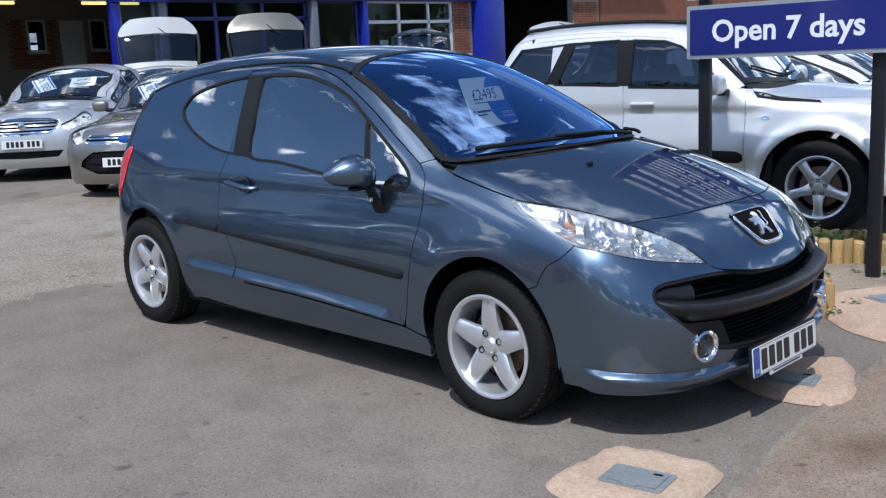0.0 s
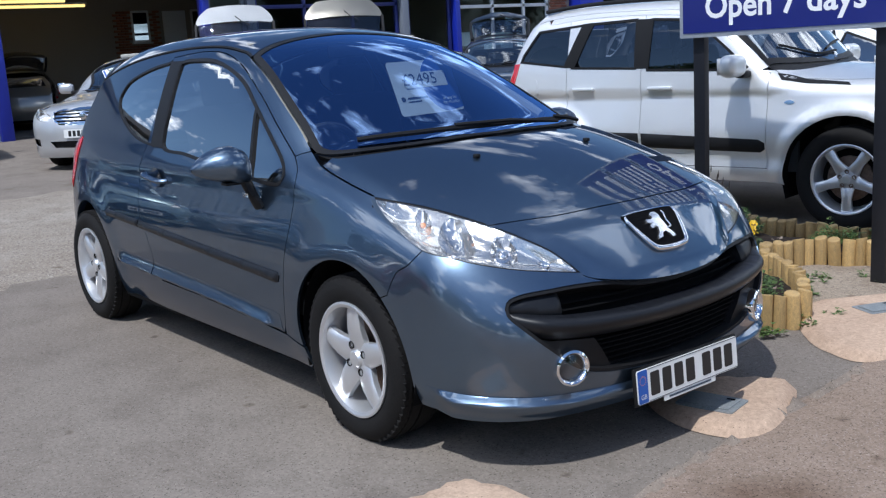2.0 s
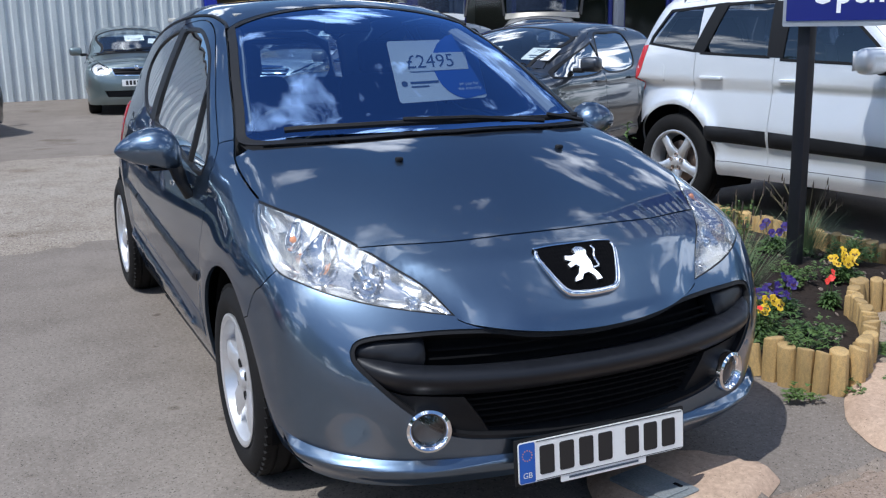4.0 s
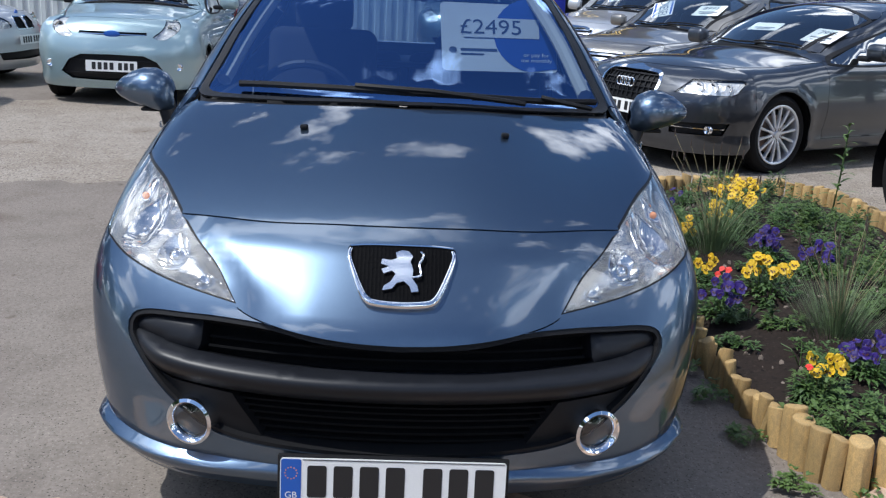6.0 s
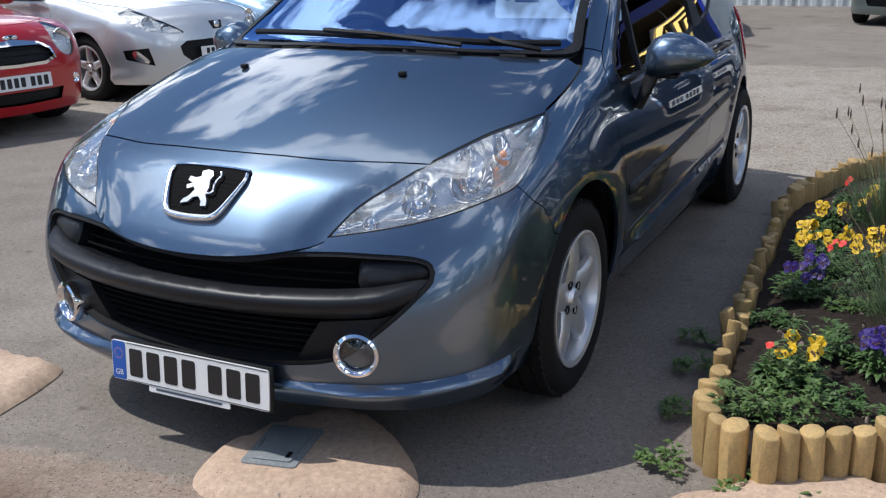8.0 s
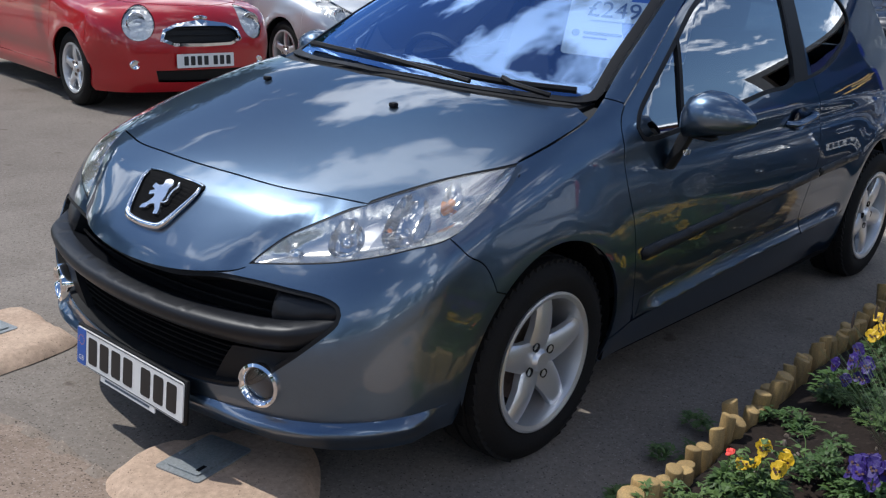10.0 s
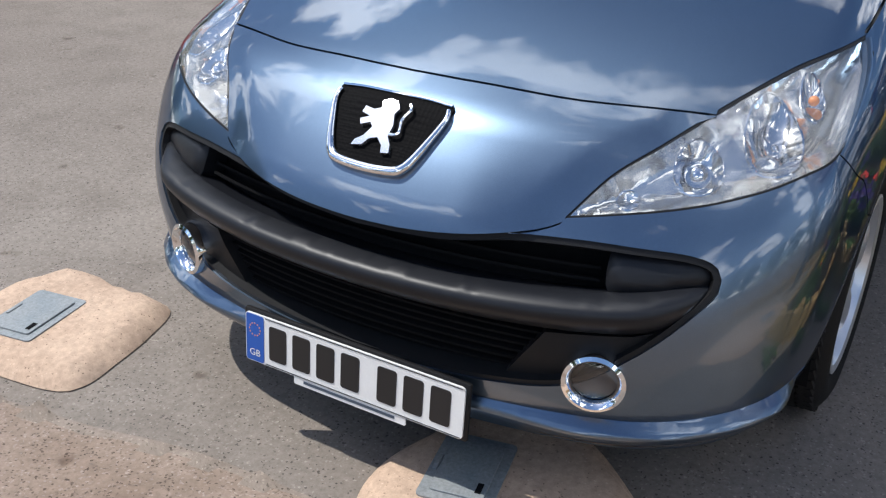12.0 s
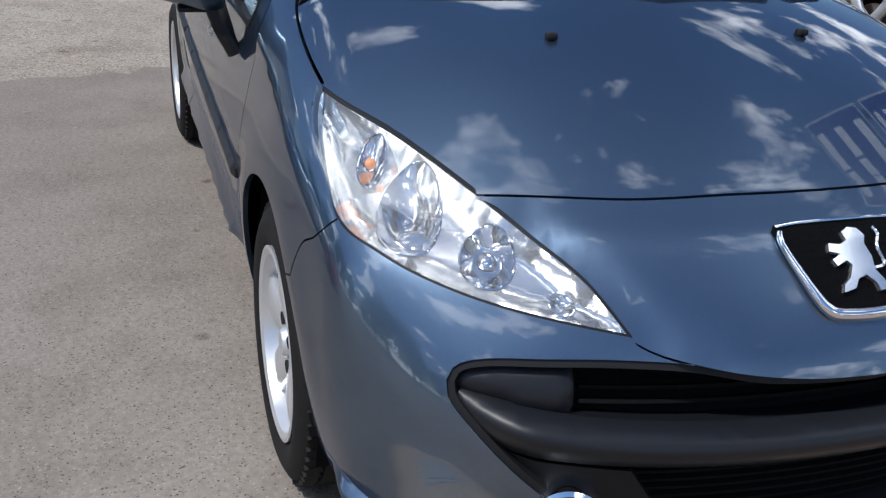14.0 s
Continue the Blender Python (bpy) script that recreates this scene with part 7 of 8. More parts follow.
def clump(rnd, n, r, h, leaf, width, flat=0.5):
    bm = bmesh.new()
    for _ in range(n):
        a, s = rnd.uniform(0, 6.3), rnd.random() ** 0.6
        bx, by = r * 0.55 * s * math.cos(a), r * 0.55 * s * math.sin(a)
        bz = h * rnd.uniform(0.05, 0.75) * (1 - 0.5 * s)
        k = rnd.uniform(0.6, 1.2) * leaf
        up = rnd.uniform(0.05, 0.8) * (1 - flat * s)
        blade(bm, (bx, by, bz), (bx + k * math.cos(a) * (1 - 0.4 * up), by + k * math.sin(a) * (1 - 0.4 * up), bz + k * up), width * rnd.uniform(0.7, 1.25), 0.15 * k)
    return bm


def weedy(rnd, n, r, h):
    """Several uneven shoots of small lobed leaves, with gaps between them."""
    bm = bmesh.new()
    shoots = [(r * 1.15 * rnd.random() ** 0.7, rnd.uniform(0, 6.3), h * rnd.uniform(0.35, 1.25), rnd.uniform(0.3, 0.75) * r) for _ in range(9)]
    for _ in range(n):
        s, a, top, wide = rnd.choice(shoots)
        u, b = rnd.random(), rnd.uniform(0, 6.3)
        c = Vector((s * math.cos(a) + wide * 0.5 * u * math.cos(b), s * math.sin(a) + wide * 0.5 * u * math.sin(b), top * (1 - 0.55 * u) * rnd.uniform(0.3, 1.0)))
        k = rnd.uniform(0.015, 0.034)
        for e in (-0.6, 0.0, 0.6):
            q = k * (1.0 if e == 0 else 0.75)
            blade(bm, c, c + Vector((q * math.cos(b + e), q * math.sin(b + e), q * rnd.uniform(-0.1, 0.6))), q * 0.55, 0.1 * q, 2)
    return bm


def tuft(rnd, n, r, h, width, lean=0.45):
    bm = bmesh.new()
    for _ in range(n):
        a = rnd.uniform(0, 6.3)
        s = rnd.random()
        b = (r * 0.3 * s * math.cos(a), r * 0.3 * s * math.sin(a), 0)
        k = h * rnd.uniform(0.45, 1.05)
        blade(bm, b, (b[0] + lean * k * s * math.cos(a), b[1] + lean * k * s * math.sin(a), k), width, 0.06 * k, 4)
    return bm


def pansy(bm, c, n, r, rnd):
    """Five round overlapping petals facing n."""
    n = Vector(n).normalized()
    q = n.to_track_quat("Z", "Y").to_matrix()
    for i, (a, s) in enumerate(((70, 1.0), (110, 1.0), (10, 0.85), (170, 0.85), (270, 1.1))):
        pc = Vector((math.cos(radians(a)), math.sin(radians(a)), 0)) * r * 0.5
        ring = []
        for k in range(7):
            t = 2 * math.pi * k / 7
            v = pc + Vector((math.cos(t), math.sin(t), 0)) * r * 0.52 * s
            v.z = 0.12 * r * math.sin(2 * t + i) + 0.02 * r * i
            ring.append(bm.verts.new(Vector(c) + q @ v))
        bm.faces.new(ring)


def pansies(x, y, z, colour, mat, rnd, count, spread, label):
    t = thing("pansy_plant", pose(x, y, z), label, "flower", "pansies in the bed")
    spread *= 0.8
    part("foliage", clump(rnd, 240, spread * 2.0, 0.11, 0.040, 0.019, 0.35), LEAF, t, smooth=False)
    for _ in range(count):
        a, s = rnd.uniform(0, 6.3), rnd.random() ** 0.5
        c = (spread * s * math.cos(a), spread * s * math.sin(a), rnd.uniform(0.085, 0.16) * (1.15 - 0.3 * s))
        n = (0.75 + rnd.gauss(0, 0.35), -0.35 + rnd.gauss(0, 0.45), rnd.uniform(0.25, 1.0))
        bm = bmesh.new()
        r = rnd.uniform(0.012, 0.018) if mat is RED_PETAL else rnd.uniform(0.019, 0.028)
        pansy(bm, c, n, r, rnd)
        bloom = part("bloom", bm, mat, t, smooth=False)
        if mat is YELLOW or mat is PURPLE:
            b2 = bmesh.new()
            nn = Vector(n).normalized()
            q = nn.to_track_quat("Z", "Y").to_matrix()
            for ang in (270, 200, 340):
                ring = [b2.verts.new(Vector(c) + nn * 0.006 + q @ (Vector((math.cos(radians(ang)), math.sin(radians(ang)), 0)) * r * 0.32 + Vector((math.cos(k * 1.2566), math.sin(k * 1.2566), 0)) * r * 0.17)) for k in range(5)]
                b2.faces.new(ring)
            part("bloom_eye", b2, BLOTCH, bloom, smooth=False)
        part("stem", tube([(c[0] * 0.6, c[1] * 0.6, 0.01), (c[0] * 0.9, c[1] * 0.9, c[2] * 0.7), c], 0.0016, 4), LEAF, t)


def plants():
    rnd = random.Random(11)
    Z = 0.135
    yel, vio, red = "yellow pansies with dark brown eyes", "violet-blue pansies in full bloom", "small red flowers among green leaves"
    for x, y, kind, n, sp in ((-0.10, 1.41, "y", 7, 0.07), (-1.36, 1.33, "y", 16, 0.12), (-1.08, 1.57, "y", 18, 0.14), (-1.84, 1.31, "y", 8, 0.08), (-1.95, 1.45, "y", 6, 0.06), (-2.44, 1.84, "y", 22, 0.16), (-2.20, 1.70, "y", 12, 0.10), (-2.98, 2.08, "y", 20, 0.16), (-0.55, 2.30, "y", 12, 0.09),
                              (-0.92, 1.32, "v", 14, 0.11), (-0.26, 1.62, "v", 14, 0.10), (-1.60, 1.76, "v", 14, 0.12), (-1.38, 1.90, "v", 10, 0.10), (-1.0, 2.30, "v", 6, 0.10), (-2.6, 1.55, "v", 5, 0.09),
                              (-2.14, 1.34, "r", 2, 0.03), (-1.16, 1.40, "r", 3, 0.03), (-0.05, 1.33, "r", 1, 0.02), (-0.31, 1.98, "r", 3, 0.03)):
        pansies(x, y, soil_height(x, y) - 0.004, kind, {"y": YELLOW, "v": PURPLE, "r": RED_PETAL}[kind], rnd, n, sp, {"y": yel, "v": vio, "r": red}[kind])
    # leafy clumps
    for x, y, r, h, pale in ((0.17, 1.37, 0.11, 0.13, 1), (0.05, 1.32, 0.10, 0.12, 1), (-0.07, 1.41, 0.10, 0.18, 1), (0.03, 1.56, 0.10, 0.07, 0), (-0.34, 1.43, 0.11, 0.11, 0), (-0.62, 1.30, 0.09, 0.06, 0), (-0.85, 1.42, 0.13, 0.10, 0), (-1.12, 1.38, 0.12, 0.10, 0), (-1.62, 1.34, 0.12, 0.09, 0), (-2.05, 1.80, 0.18, 0.16, 1), (-2.3, 1.5, 0.16, 0.12, 0), (-2.7, 2.0, 0.22, 0.17, 1), (-2.2, 2.4, 0.24, 0.18, 1), (-1.6, 2.35, 0.22, 0.17, 1), (-3.2, 2.2, 0.2, 0.15, 0), (-1.15, 2.1, 0.18, 0.14, 1), (-0.75, 2.55, 0.2, 0.15, 0), (-0.2, 2.72, 0.18, 0.14, 1), (0.5, 2.76, 0.16, 0.14, 0), (1.0, 2.74, 0.15, 0.13, 0), (-3.0, 1.7, 0.16, 0.12, 0), (-0.62, 2.02, 0.14, 0.10, 1), (-1.9, 2.7, 0.2, 0.15, 0), (-1.92, 2.05, 0.17, 0.14, 0), (-2.62, 2.36, 0.18, 0.16, 1), (-1.45, 2.12, 0.15, 0.13, 0), (-0.92, 1.98, 0.13, 0.10, 1), (-2.32, 2.12, 0.17, 0.15, 0), (-3.12, 1.96, 0.15, 0.13, 1), (-1.32, 1.66, 0.11, 0.09, 0), (-2.45, 1.58, 0.12, 0.10, 1), (-0.72, 1.52, 0.08, 0.06, 1), (-1.95, 1.66, 0.12, 0.11, 0)):
        t = thing("bedding_plant", pose(x, y, soil_height(x, y) - 0.008, 0, 0, rnd.uniform(0, 360)), "low leafy green bedding plant", "plant", "leafy plants in the bed")
        part("foliage", weedy(rnd, int(330 * (r / 0.15) ** 2), r, h), LEAF_PALE if pale else LEAF, t, smooth=False)
        for i in range(6):
            a, q = i * 1.05 + rnd.uniform(-0.3, 0.3), r * rnd.uniform(0.4, 1.0)
            part("stem", tube([(0, 0, 0), (0.5 * q * math.cos(a), 0.5 * q * math.sin(a), 0.5 * h), (q * math.cos(a), q * math.sin(a), 0.55 * h)], 0.0017, 4), LEAF, t)
    # grey-green tufts with dry flower stalks
    for x, y, h in ((-1.74, 1.53, 0.32), (-0.58, 1.66, 0.27), (-1.05, 2.55, 0.22)):
        t = thing("lavender_plant", pose(x, y, Z - 0.02), "grey-green tufted plant with dry seed stalks", "plant", "tufted plants")
        part("foliage", tuft(rnd, 620, 0.34, h, 0.0023, 0.9), GREY_LEAF, t, smooth=False)
        for _ in range(22):
            a, k = rnd.uniform(0, 6.3), rnd.uniform(1.0, 1.75) * h
            ln = rnd.uniform(0.2, 0.7)
            p = [(0, 0, 0.05), (0.4 * ln * k * math.cos(a), 0.4 * ln * k * math.sin(a), 0.55 * k), (ln * k * math.cos(a), ln * k * math.sin(a), k)]
            part("stalk", tube(curve(p, 0.08), 0.0010, 4), STRAW, t)
            e = p[-1]
            part("seed_head", tube([(e[0], e[1], e[2] - 0.015), (e[0], e[1], e[2]), (e[0] + 0.003, e[1], e[2] + 0.03)], [0.002, 0.0045, 0.0012], 5), SEED, t)
    # one tall leafy weed near the far end
    t = thing("tall_weed", pose(-2.75, 2.55, Z - 0.02), "tall single-stemmed leafy weed", "plant")
    part("stem", tube([(0, 0, 0), (0.02, 0.01, 0.25), (0.0, 0.03, 0.55)], [0.006, 0.005, 0.003], 6), LEAF, t)
    for i in range(22):
        z = 0.08 + 0.46 * i / 21
        a = i * 2.4
        k = 0.13 * (1.1 - i / 30)
        bm = bmesh.new()
        blade(bm, (0.01, 0.02, z), (0.01 + k * math.cos(a), 0.02 + k * math.sin(a), z + 0.03), 0.032, 0.012, 4)
        part("leaf", bm, LEAF_PALE, t, smooth=False)
    # weeds at the foot of the border
    for x, y, r in ((0.40, 1.30, 0.10), (0.36, 1.16, 0.06), (-0.25, 1.07, 0.07), (-0.5, 1.05, 0.06), (0.05, 1.10, 0.05), (0.16, 1.80, 0.08), (0.0, 2.10, 0.09), (0.25, 2.35, 0.10), (0.48, 1.55, 0.05)):
        t = thing("weed", pose(x, y, 0.01, 0, 0, rnd.uniform(0, 360)), "small green weed at the foot of the log edging", "plant", "weeds")
        part("foliage", weedy(rnd, 70, r * 1.1, 0.05), LEAF_PALE, t, smooth=False)
    # stones, chips and fallen petals on the soil, as one
    bm = bmesh.new()
    for _ in range(420):
        x, y = rnd.uniform(-3.3, 0.2), rnd.uniform(1.25, 2.7)
        if not inside(np.array([[x, y]]), np.array(BED))[0]:
            continue
        s = rnd.uniform(0.004, 0.013)
        own = bmesh.new()
        bmesh.ops.create_icosphere(own, subdivisions=1, radius=s)
        bmesh.ops.transform(own, matrix=Matrix.Translation((x, y, soil_height(x, y) + 0.002 * rnd.random())) @ Euler((rnd.random() * 6, rnd.random() * 6, 0)).to_matrix().to_4x4() @ Matrix.Diagonal((1.4, 1, 0.6, 1)), verts=own.verts)
        join(bm, own)
    tagged(part("pebbles", bm, material("pebble", (0.20, 0.16, 0.13), 0.9, grain=0.4, scale=20), None), "small stones scattered over the soil", "stones", kind="stuff")


plants()


# ---- sign on two posts ----
def sign():
    NAVY = material("navy_board", (0.007, 0.013, 0.150), 0.45, color2=(0.009, 0.016, 0.17), patch=2, coat=0.12)
    FRAME = material("grey_sign_frame", (0.50, 0.52, 0.55), 0.35, 0.6, grain=0.05, scale=80)
    WHITE = material("white_letters", (0.85, 0.86, 0.88), 0.4)
    POST = material("black_post", (0.010, 0.011, 0.016), 0.5, grain=0.2, scale=40, bump=0.0004)
    s = thing("sign", pose(-0.235, 2.20, 0, 0, 0, 2.0), "blue opening-hours sign board on two black posts", "sign")
    for x in (-0.545, 0.525):
        part("post", box((0.075, 0.045, 2.95), (x, 0.03, 1.475), 0.004), POST, s)
    M = lambda z: Matrix.Translation((0, -0.02, z)) @ Matrix.Rotation(radians(90), 4, "X")
    for z, h, w in ((1.468, 0.325, 1.275), (1.93, 0.53, 1.275), (2.60, 0.70, 1.275)):
        b = new("board"); b.parent = s
        part("frame", prism(round_rect(w, h, 0.008, 2), 0.02, M(z)), FRAME, b)
        part("face", prism(round_rect(w - 0.05, h - 0.05, 0.004, 2), 0.004, M(z) @ Matrix.Translation((0, 0, 0.0205))), NAVY, b)
        if h < 0.4:
            lettering("writing", "Open 7 days", 0.182, M(z) @ Matrix.Translation((0, -0.004, 0.026)), WHITE, b, bold=0.022)
        else:
            n = 5 if h < 0.6 else 3
            for i in range(n):
                zz = h * 0.36 - (h * 0.72) * i / (n - 1)
                for k, (a, c) in enumerate(((-0.5, -0.2), (-0.17, 0.1), (0.13, 0.5)) if i % 2 else ((-0.5, -0.05), (0.0, 0.5))):
                    part("writing_bar", prism(round_rect(c - a, 0.045 if n == 5 else 0.10, 0.01, 2), 0.002, M(z) @ Matrix.Translation(((a + c) / 2, zz, 0.025))), WHITE, b)


sign()


# ---- the silver off-roader ----
def off_roader():
    hw, H, hb, wb, R = 0.835, 1.60, 1.075, 2.36, 0.345
    S = plain_solid(0.80, wb, 0.62, hw, H, 0.93, hb, -0.40, -0.98, -2.72, R=R, low=0.30, drop=0.03, flare=0.03, arch_r=0.43, house_bow=0.16, house_crown=0.06, round_roof=0.12,
                    tail=[(0.35, -2.90), (0.6, -2.98), (0.9, -2.97), (1.1, -2.93), (1.4, -2.85)], house=[(0.9, 0.815), (1.0, 0.805), (1.15, 0.785), (1.3, 0.755), (1.45, 0.715), (1.6, 0.66)], house_tail=[(0.9, -2.95), (1.1, -2.90), (1.3, -2.80), (1.5, -2.66), (1.6, -2.58)])
    car = thing("off_road_car", pose(-0.695, 4.235, 0, 0, 0, 8), "silver five-door off-road car with black side strips", "car", "cars on the lot")
    SILVER2 = paint("pale_silver_metallic", (0.76, 0.77, 0.78), 0.5, 0.40)
    rail = [(-0.56, 1.08), (-0.75, 1.26), (-0.97, 1.43), (-1.12, 1.485), (-1.5, 1.515), (-2.1, 1.52), (-2.45, 1.49), (-2.60, 1.44)]
    top = [(-0.60, 1.06), (-0.80, 1.25), (-1.00, 1.40), (-1.14, 1.45), (-1.5, 1.483), (-2.0, 1.487), (-2.40, 1.46)]
    wins = [[(-1.475, 1.085), (-1.465, 1.45), (-1.20, 1.432), (-1.06, 1.385), (-0.84, 1.21), (-0.69, 1.085), (-0.72, 1.065)], [(-2.15, 1.118), (-2.13, 1.14), (-1.99, 1.445), (-1.595, 1.455), (-1.575, 1.10)], [(-2.66, 1.18), (-2.64, 1.23), (-2.50, 1.41), (-2.08, 1.44), (-2.05, 1.42), (-2.21, 1.13)]]
    line = [(-2.68, 1.30), (-2.80, 1.16), (-2.84, 0.9), (-2.82, 0.42)]
    P = dict(sharp=True, fo=0.80, wb=wb, hw=hw, H=H, hb=hb, xs=-0.40, R=R, low=0.30, sill=0.40, arch_r=0.415, doors=(-0.535, -1.525, -2.20), bonnet=(0.62, 0.48, 0.60), plate=0.55, rail=rail, door_top=top, windows=wins, rear_line=line, rear_x=-2.98, screen_top=-0.98, tail_z=(1.42, 1.08, 0.62),
             mirror=(-0.70, 0.98, 1.10), step=0.045, fstep=0.04, handle_z=0.955, rim="five", spokes=5, rim_r=0.225, turn=radians(54), seam_x=0.42, rear_corner=(0.72, -0.52),
             lamp=[(0.48, 0.74), (0.52, 0.84), (0.74, 0.88), (0.80, 0.80), (0.72, 0.72)], bowls=[(0.62, 0.80, 0.06)], grilles=[dict(half=[(0, 0.72), (0.34, 0.73), (0.40, 0.84), (0, 0.85)], bars=3, bar=0.014), dict(half=[(0, 0.40), (0.5, 0.41), (0.5, 0.48), (0, 0.48)])],
             black_side=[[(-2.055, 0.545), (-2.055, 0.605), (-2.03, 0.635), (-1.54, 0.628), (-1.535, 0.523), (-2.03, 0.53)], [(-1.515, 0.523), (-1.515, 0.628), (-0.59, 0.598), (-0.545, 0.575), (-0.545, 0.53), (-0.58, 0.508)]], trim_swell=0.018,
             tail_lamp=[(-2.67, 1.17), (-2.80, 1.16), (-2.84, 0.98), (-2.83, 0.84), (-2.79, 0.84), (-2.72, 1.0)], glass=TINT_GLASS)
    parked_car(car, S, SILVER2, P)
    right = lambda q: S.side(q, -1)
    for flip in (False, True):
        s = 1 if flip else -1
        rl = [tuple(p) for p in S.side(curve([(-1.05, 1.545), (-1.5, 1.575), (-2.1, 1.575), (-2.5, 1.545)], 0.08))]
        part("roof_bar", tube([(x, -s * y, z + 0.02) for x, y, z in rl], 0.016, 8), BLACK, car)
        skin("pillar_trim", S, right, np.array([(-1.58, 1.10), (-1.585, 1.455), (-1.47, 1.452), (-1.475, 1.098)]), BLACK, car, step=0.05, off=0.003, gap=0, rim=0.01, flip=flip)
        skin("pillar_trim", S, right, np.array([(-2.235, 1.13), (-2.085, 1.45), (-1.985, 1.455), (-2.145, 1.118)]), BLACK, car, step=0.05, off=0.003, gap=0, rim=0.01, flip=flip)
        skin("fuel_flap", S, right, curve([(-2.60, 0.905), (-2.50, 0.905), (-2.485, 0.98), (-2.50, 1.04), (-2.60, 1.04), (-2.615, 0.97)], 0.02, True), SILVER2, car, step=0.04, off=0.002, gap=0.002, rim=0.004, flip=flip)
        skin("side_repeater", S, right, curve([(-0.42, 0.845), (-0.38, 0.86), (-0.345, 0.845), (-0.38, 0.83)], 0.02, True), CHROME, car, step=0.02, off=0.004, gap=0, rim=0.006, flip=flip)
        skin("wing_vent", S, right, np.array([(-0.50, 1.035), (-0.30, 0.99), (-0.02, 0.965), (0.0, 0.95), (-0.28, 0.965), (-0.46, 0.995)]), BLACK, car, step=0.03, off=0.002, gap=0, rim=0.006, flip=flip)


off_roader()


# ---- cars with raised tailgates, before the showroom ----
def raised_tailgate(car, mat, x, z, width, length, lift, dark=True):
    """An open tailgate hinged at the roof's end: shell, window, wiper and lamps."""
    g = new("tailgate_open"); g.parent = car
    g.matrix_local = Matrix.Translation((x, 0, z)) @ Matrix.Rotation(radians(lift), 4, "Y")
    w = width / 2
    n = 12

    def shell(a0, a1, wa, wb_, t):
        bm = bmesh.new()
        rows = []
        for i in range(n + 1):
            s = i / n
            u = a0 + (a1 - a0) * s
            hw = wa + (wb_ - wa) * s * s
            rows.append([bm.verts.new((-u, hw * (j / 6 - 1), 0.10 * (1 - (j / 6 - 1) ** 2) * (1 - 0.3 * s) + 0.05 * math.sin(math.pi * u / length) - 0.16 * max(0, u / length - 0.62) ** 1.3 + t)) for j in range(13)])
        for p, q in zip(rows, rows[1:]):
            for j in range(12):
                bm.faces.new((p[j], p[j + 1], q[j + 1], q[j]))
        r = bmesh.ops.solidify(bm, geom=bm.faces[:], thickness=0.03)
        return bm
    part("upper_edge", shell(0.0, 0.10 * length, w * 0.9, w * 0.93, 0), mat, g)
    part("rear_glass", shell(0.11 * length, 0.60 * length, w * 0.86, w * 0.93, -0.004), TINT_GLASS, g)
    part("lower_shell", shell(0.61 * length, length, w * 0.97, w * 0.66, 0), mat, g)
    for s in (-1, 1):
        part("glass_edge", tube([(-0.05 * length, s * w * 0.92, 0.02), (-0.35 * length, s * w * 0.97, 0.05), (-0.63 * length, s * w * 0.97, 0.04)], 0.03, 6), BLACK, g)
    part("wiper", tube([(-0.72 * length, 0.02, 0.13), (-0.60 * length, 0.14, 0.15), (-0.52 * length, 0.3, 0.15)], 0.010, 5), BLACK, g)
    return g


def far_cars():
    lamp = [(0.46, 0.70), (0.52, 0.78), (0.66, 0.86), (0.80, 0.88), (0.76, 0.76), (0.60, 0.66)]
    gr = [dict(half=[(0, 0.62), (0.32, 0.63), (0.38, 0.77), (0, 0.79)], bars=3, bar=0.016)]
    base = dict(fo=0.88, wb=2.6, ro=0.75, hw=0.88, H=1.52, hn=0.80, hb=1.02, xs=-0.40, xr=-1.3, xe=-2.85, doors=(-0.5, -1.52, -2.3), bonnet=(0.66, 0.5, 0.58), lamp=lamp, grilles=gr, plate=0.50, step=0.14, fstep=0.10)
    for name, label, x, y, hd, mat, lift, wid in (("white_hatchback", "white hatchback with its tailgate raised", -11.8, 4.85, -30, WHITE_P, 60, 1.52), ("beige_hatchback", "beige metallic hatchback with its tailgate raised", -11.6, 7.0, -32, BEIGE_P, 66, 1.62), ("grey_hatchback", "dark grey hatchback with its tailgate raised", -9.7, 8.7, -42, GRAPHITE, 30, 1.2), ("white_estate", "white car with its tailgate raised", -6.6, 9.4, -40, WHITE_P, 28, 1.2)):
        car = family_car(name, label, at(x, y, hd, 0.96), mat, **base)
        raised_tailgate(car, mat, -2.78, 1.47, wid, 1.12, lift)
    family_car("white_saloon", "white car parked beyond the silver off-road car", at(-0.9, 7.0, 6, 0.95), WHITE_P, **base)
    # a dim estate inside the covered bay
    car = family_car("bay_car", "grey car with raised tailgate inside the covered bay", at(-24.3, 5.2, 165, 0.95), BRONZE, **base)
    raised_tailgate(car, BRONZE, -2.78, 1.40, 1.3, 1.0, 30)


far_cars()


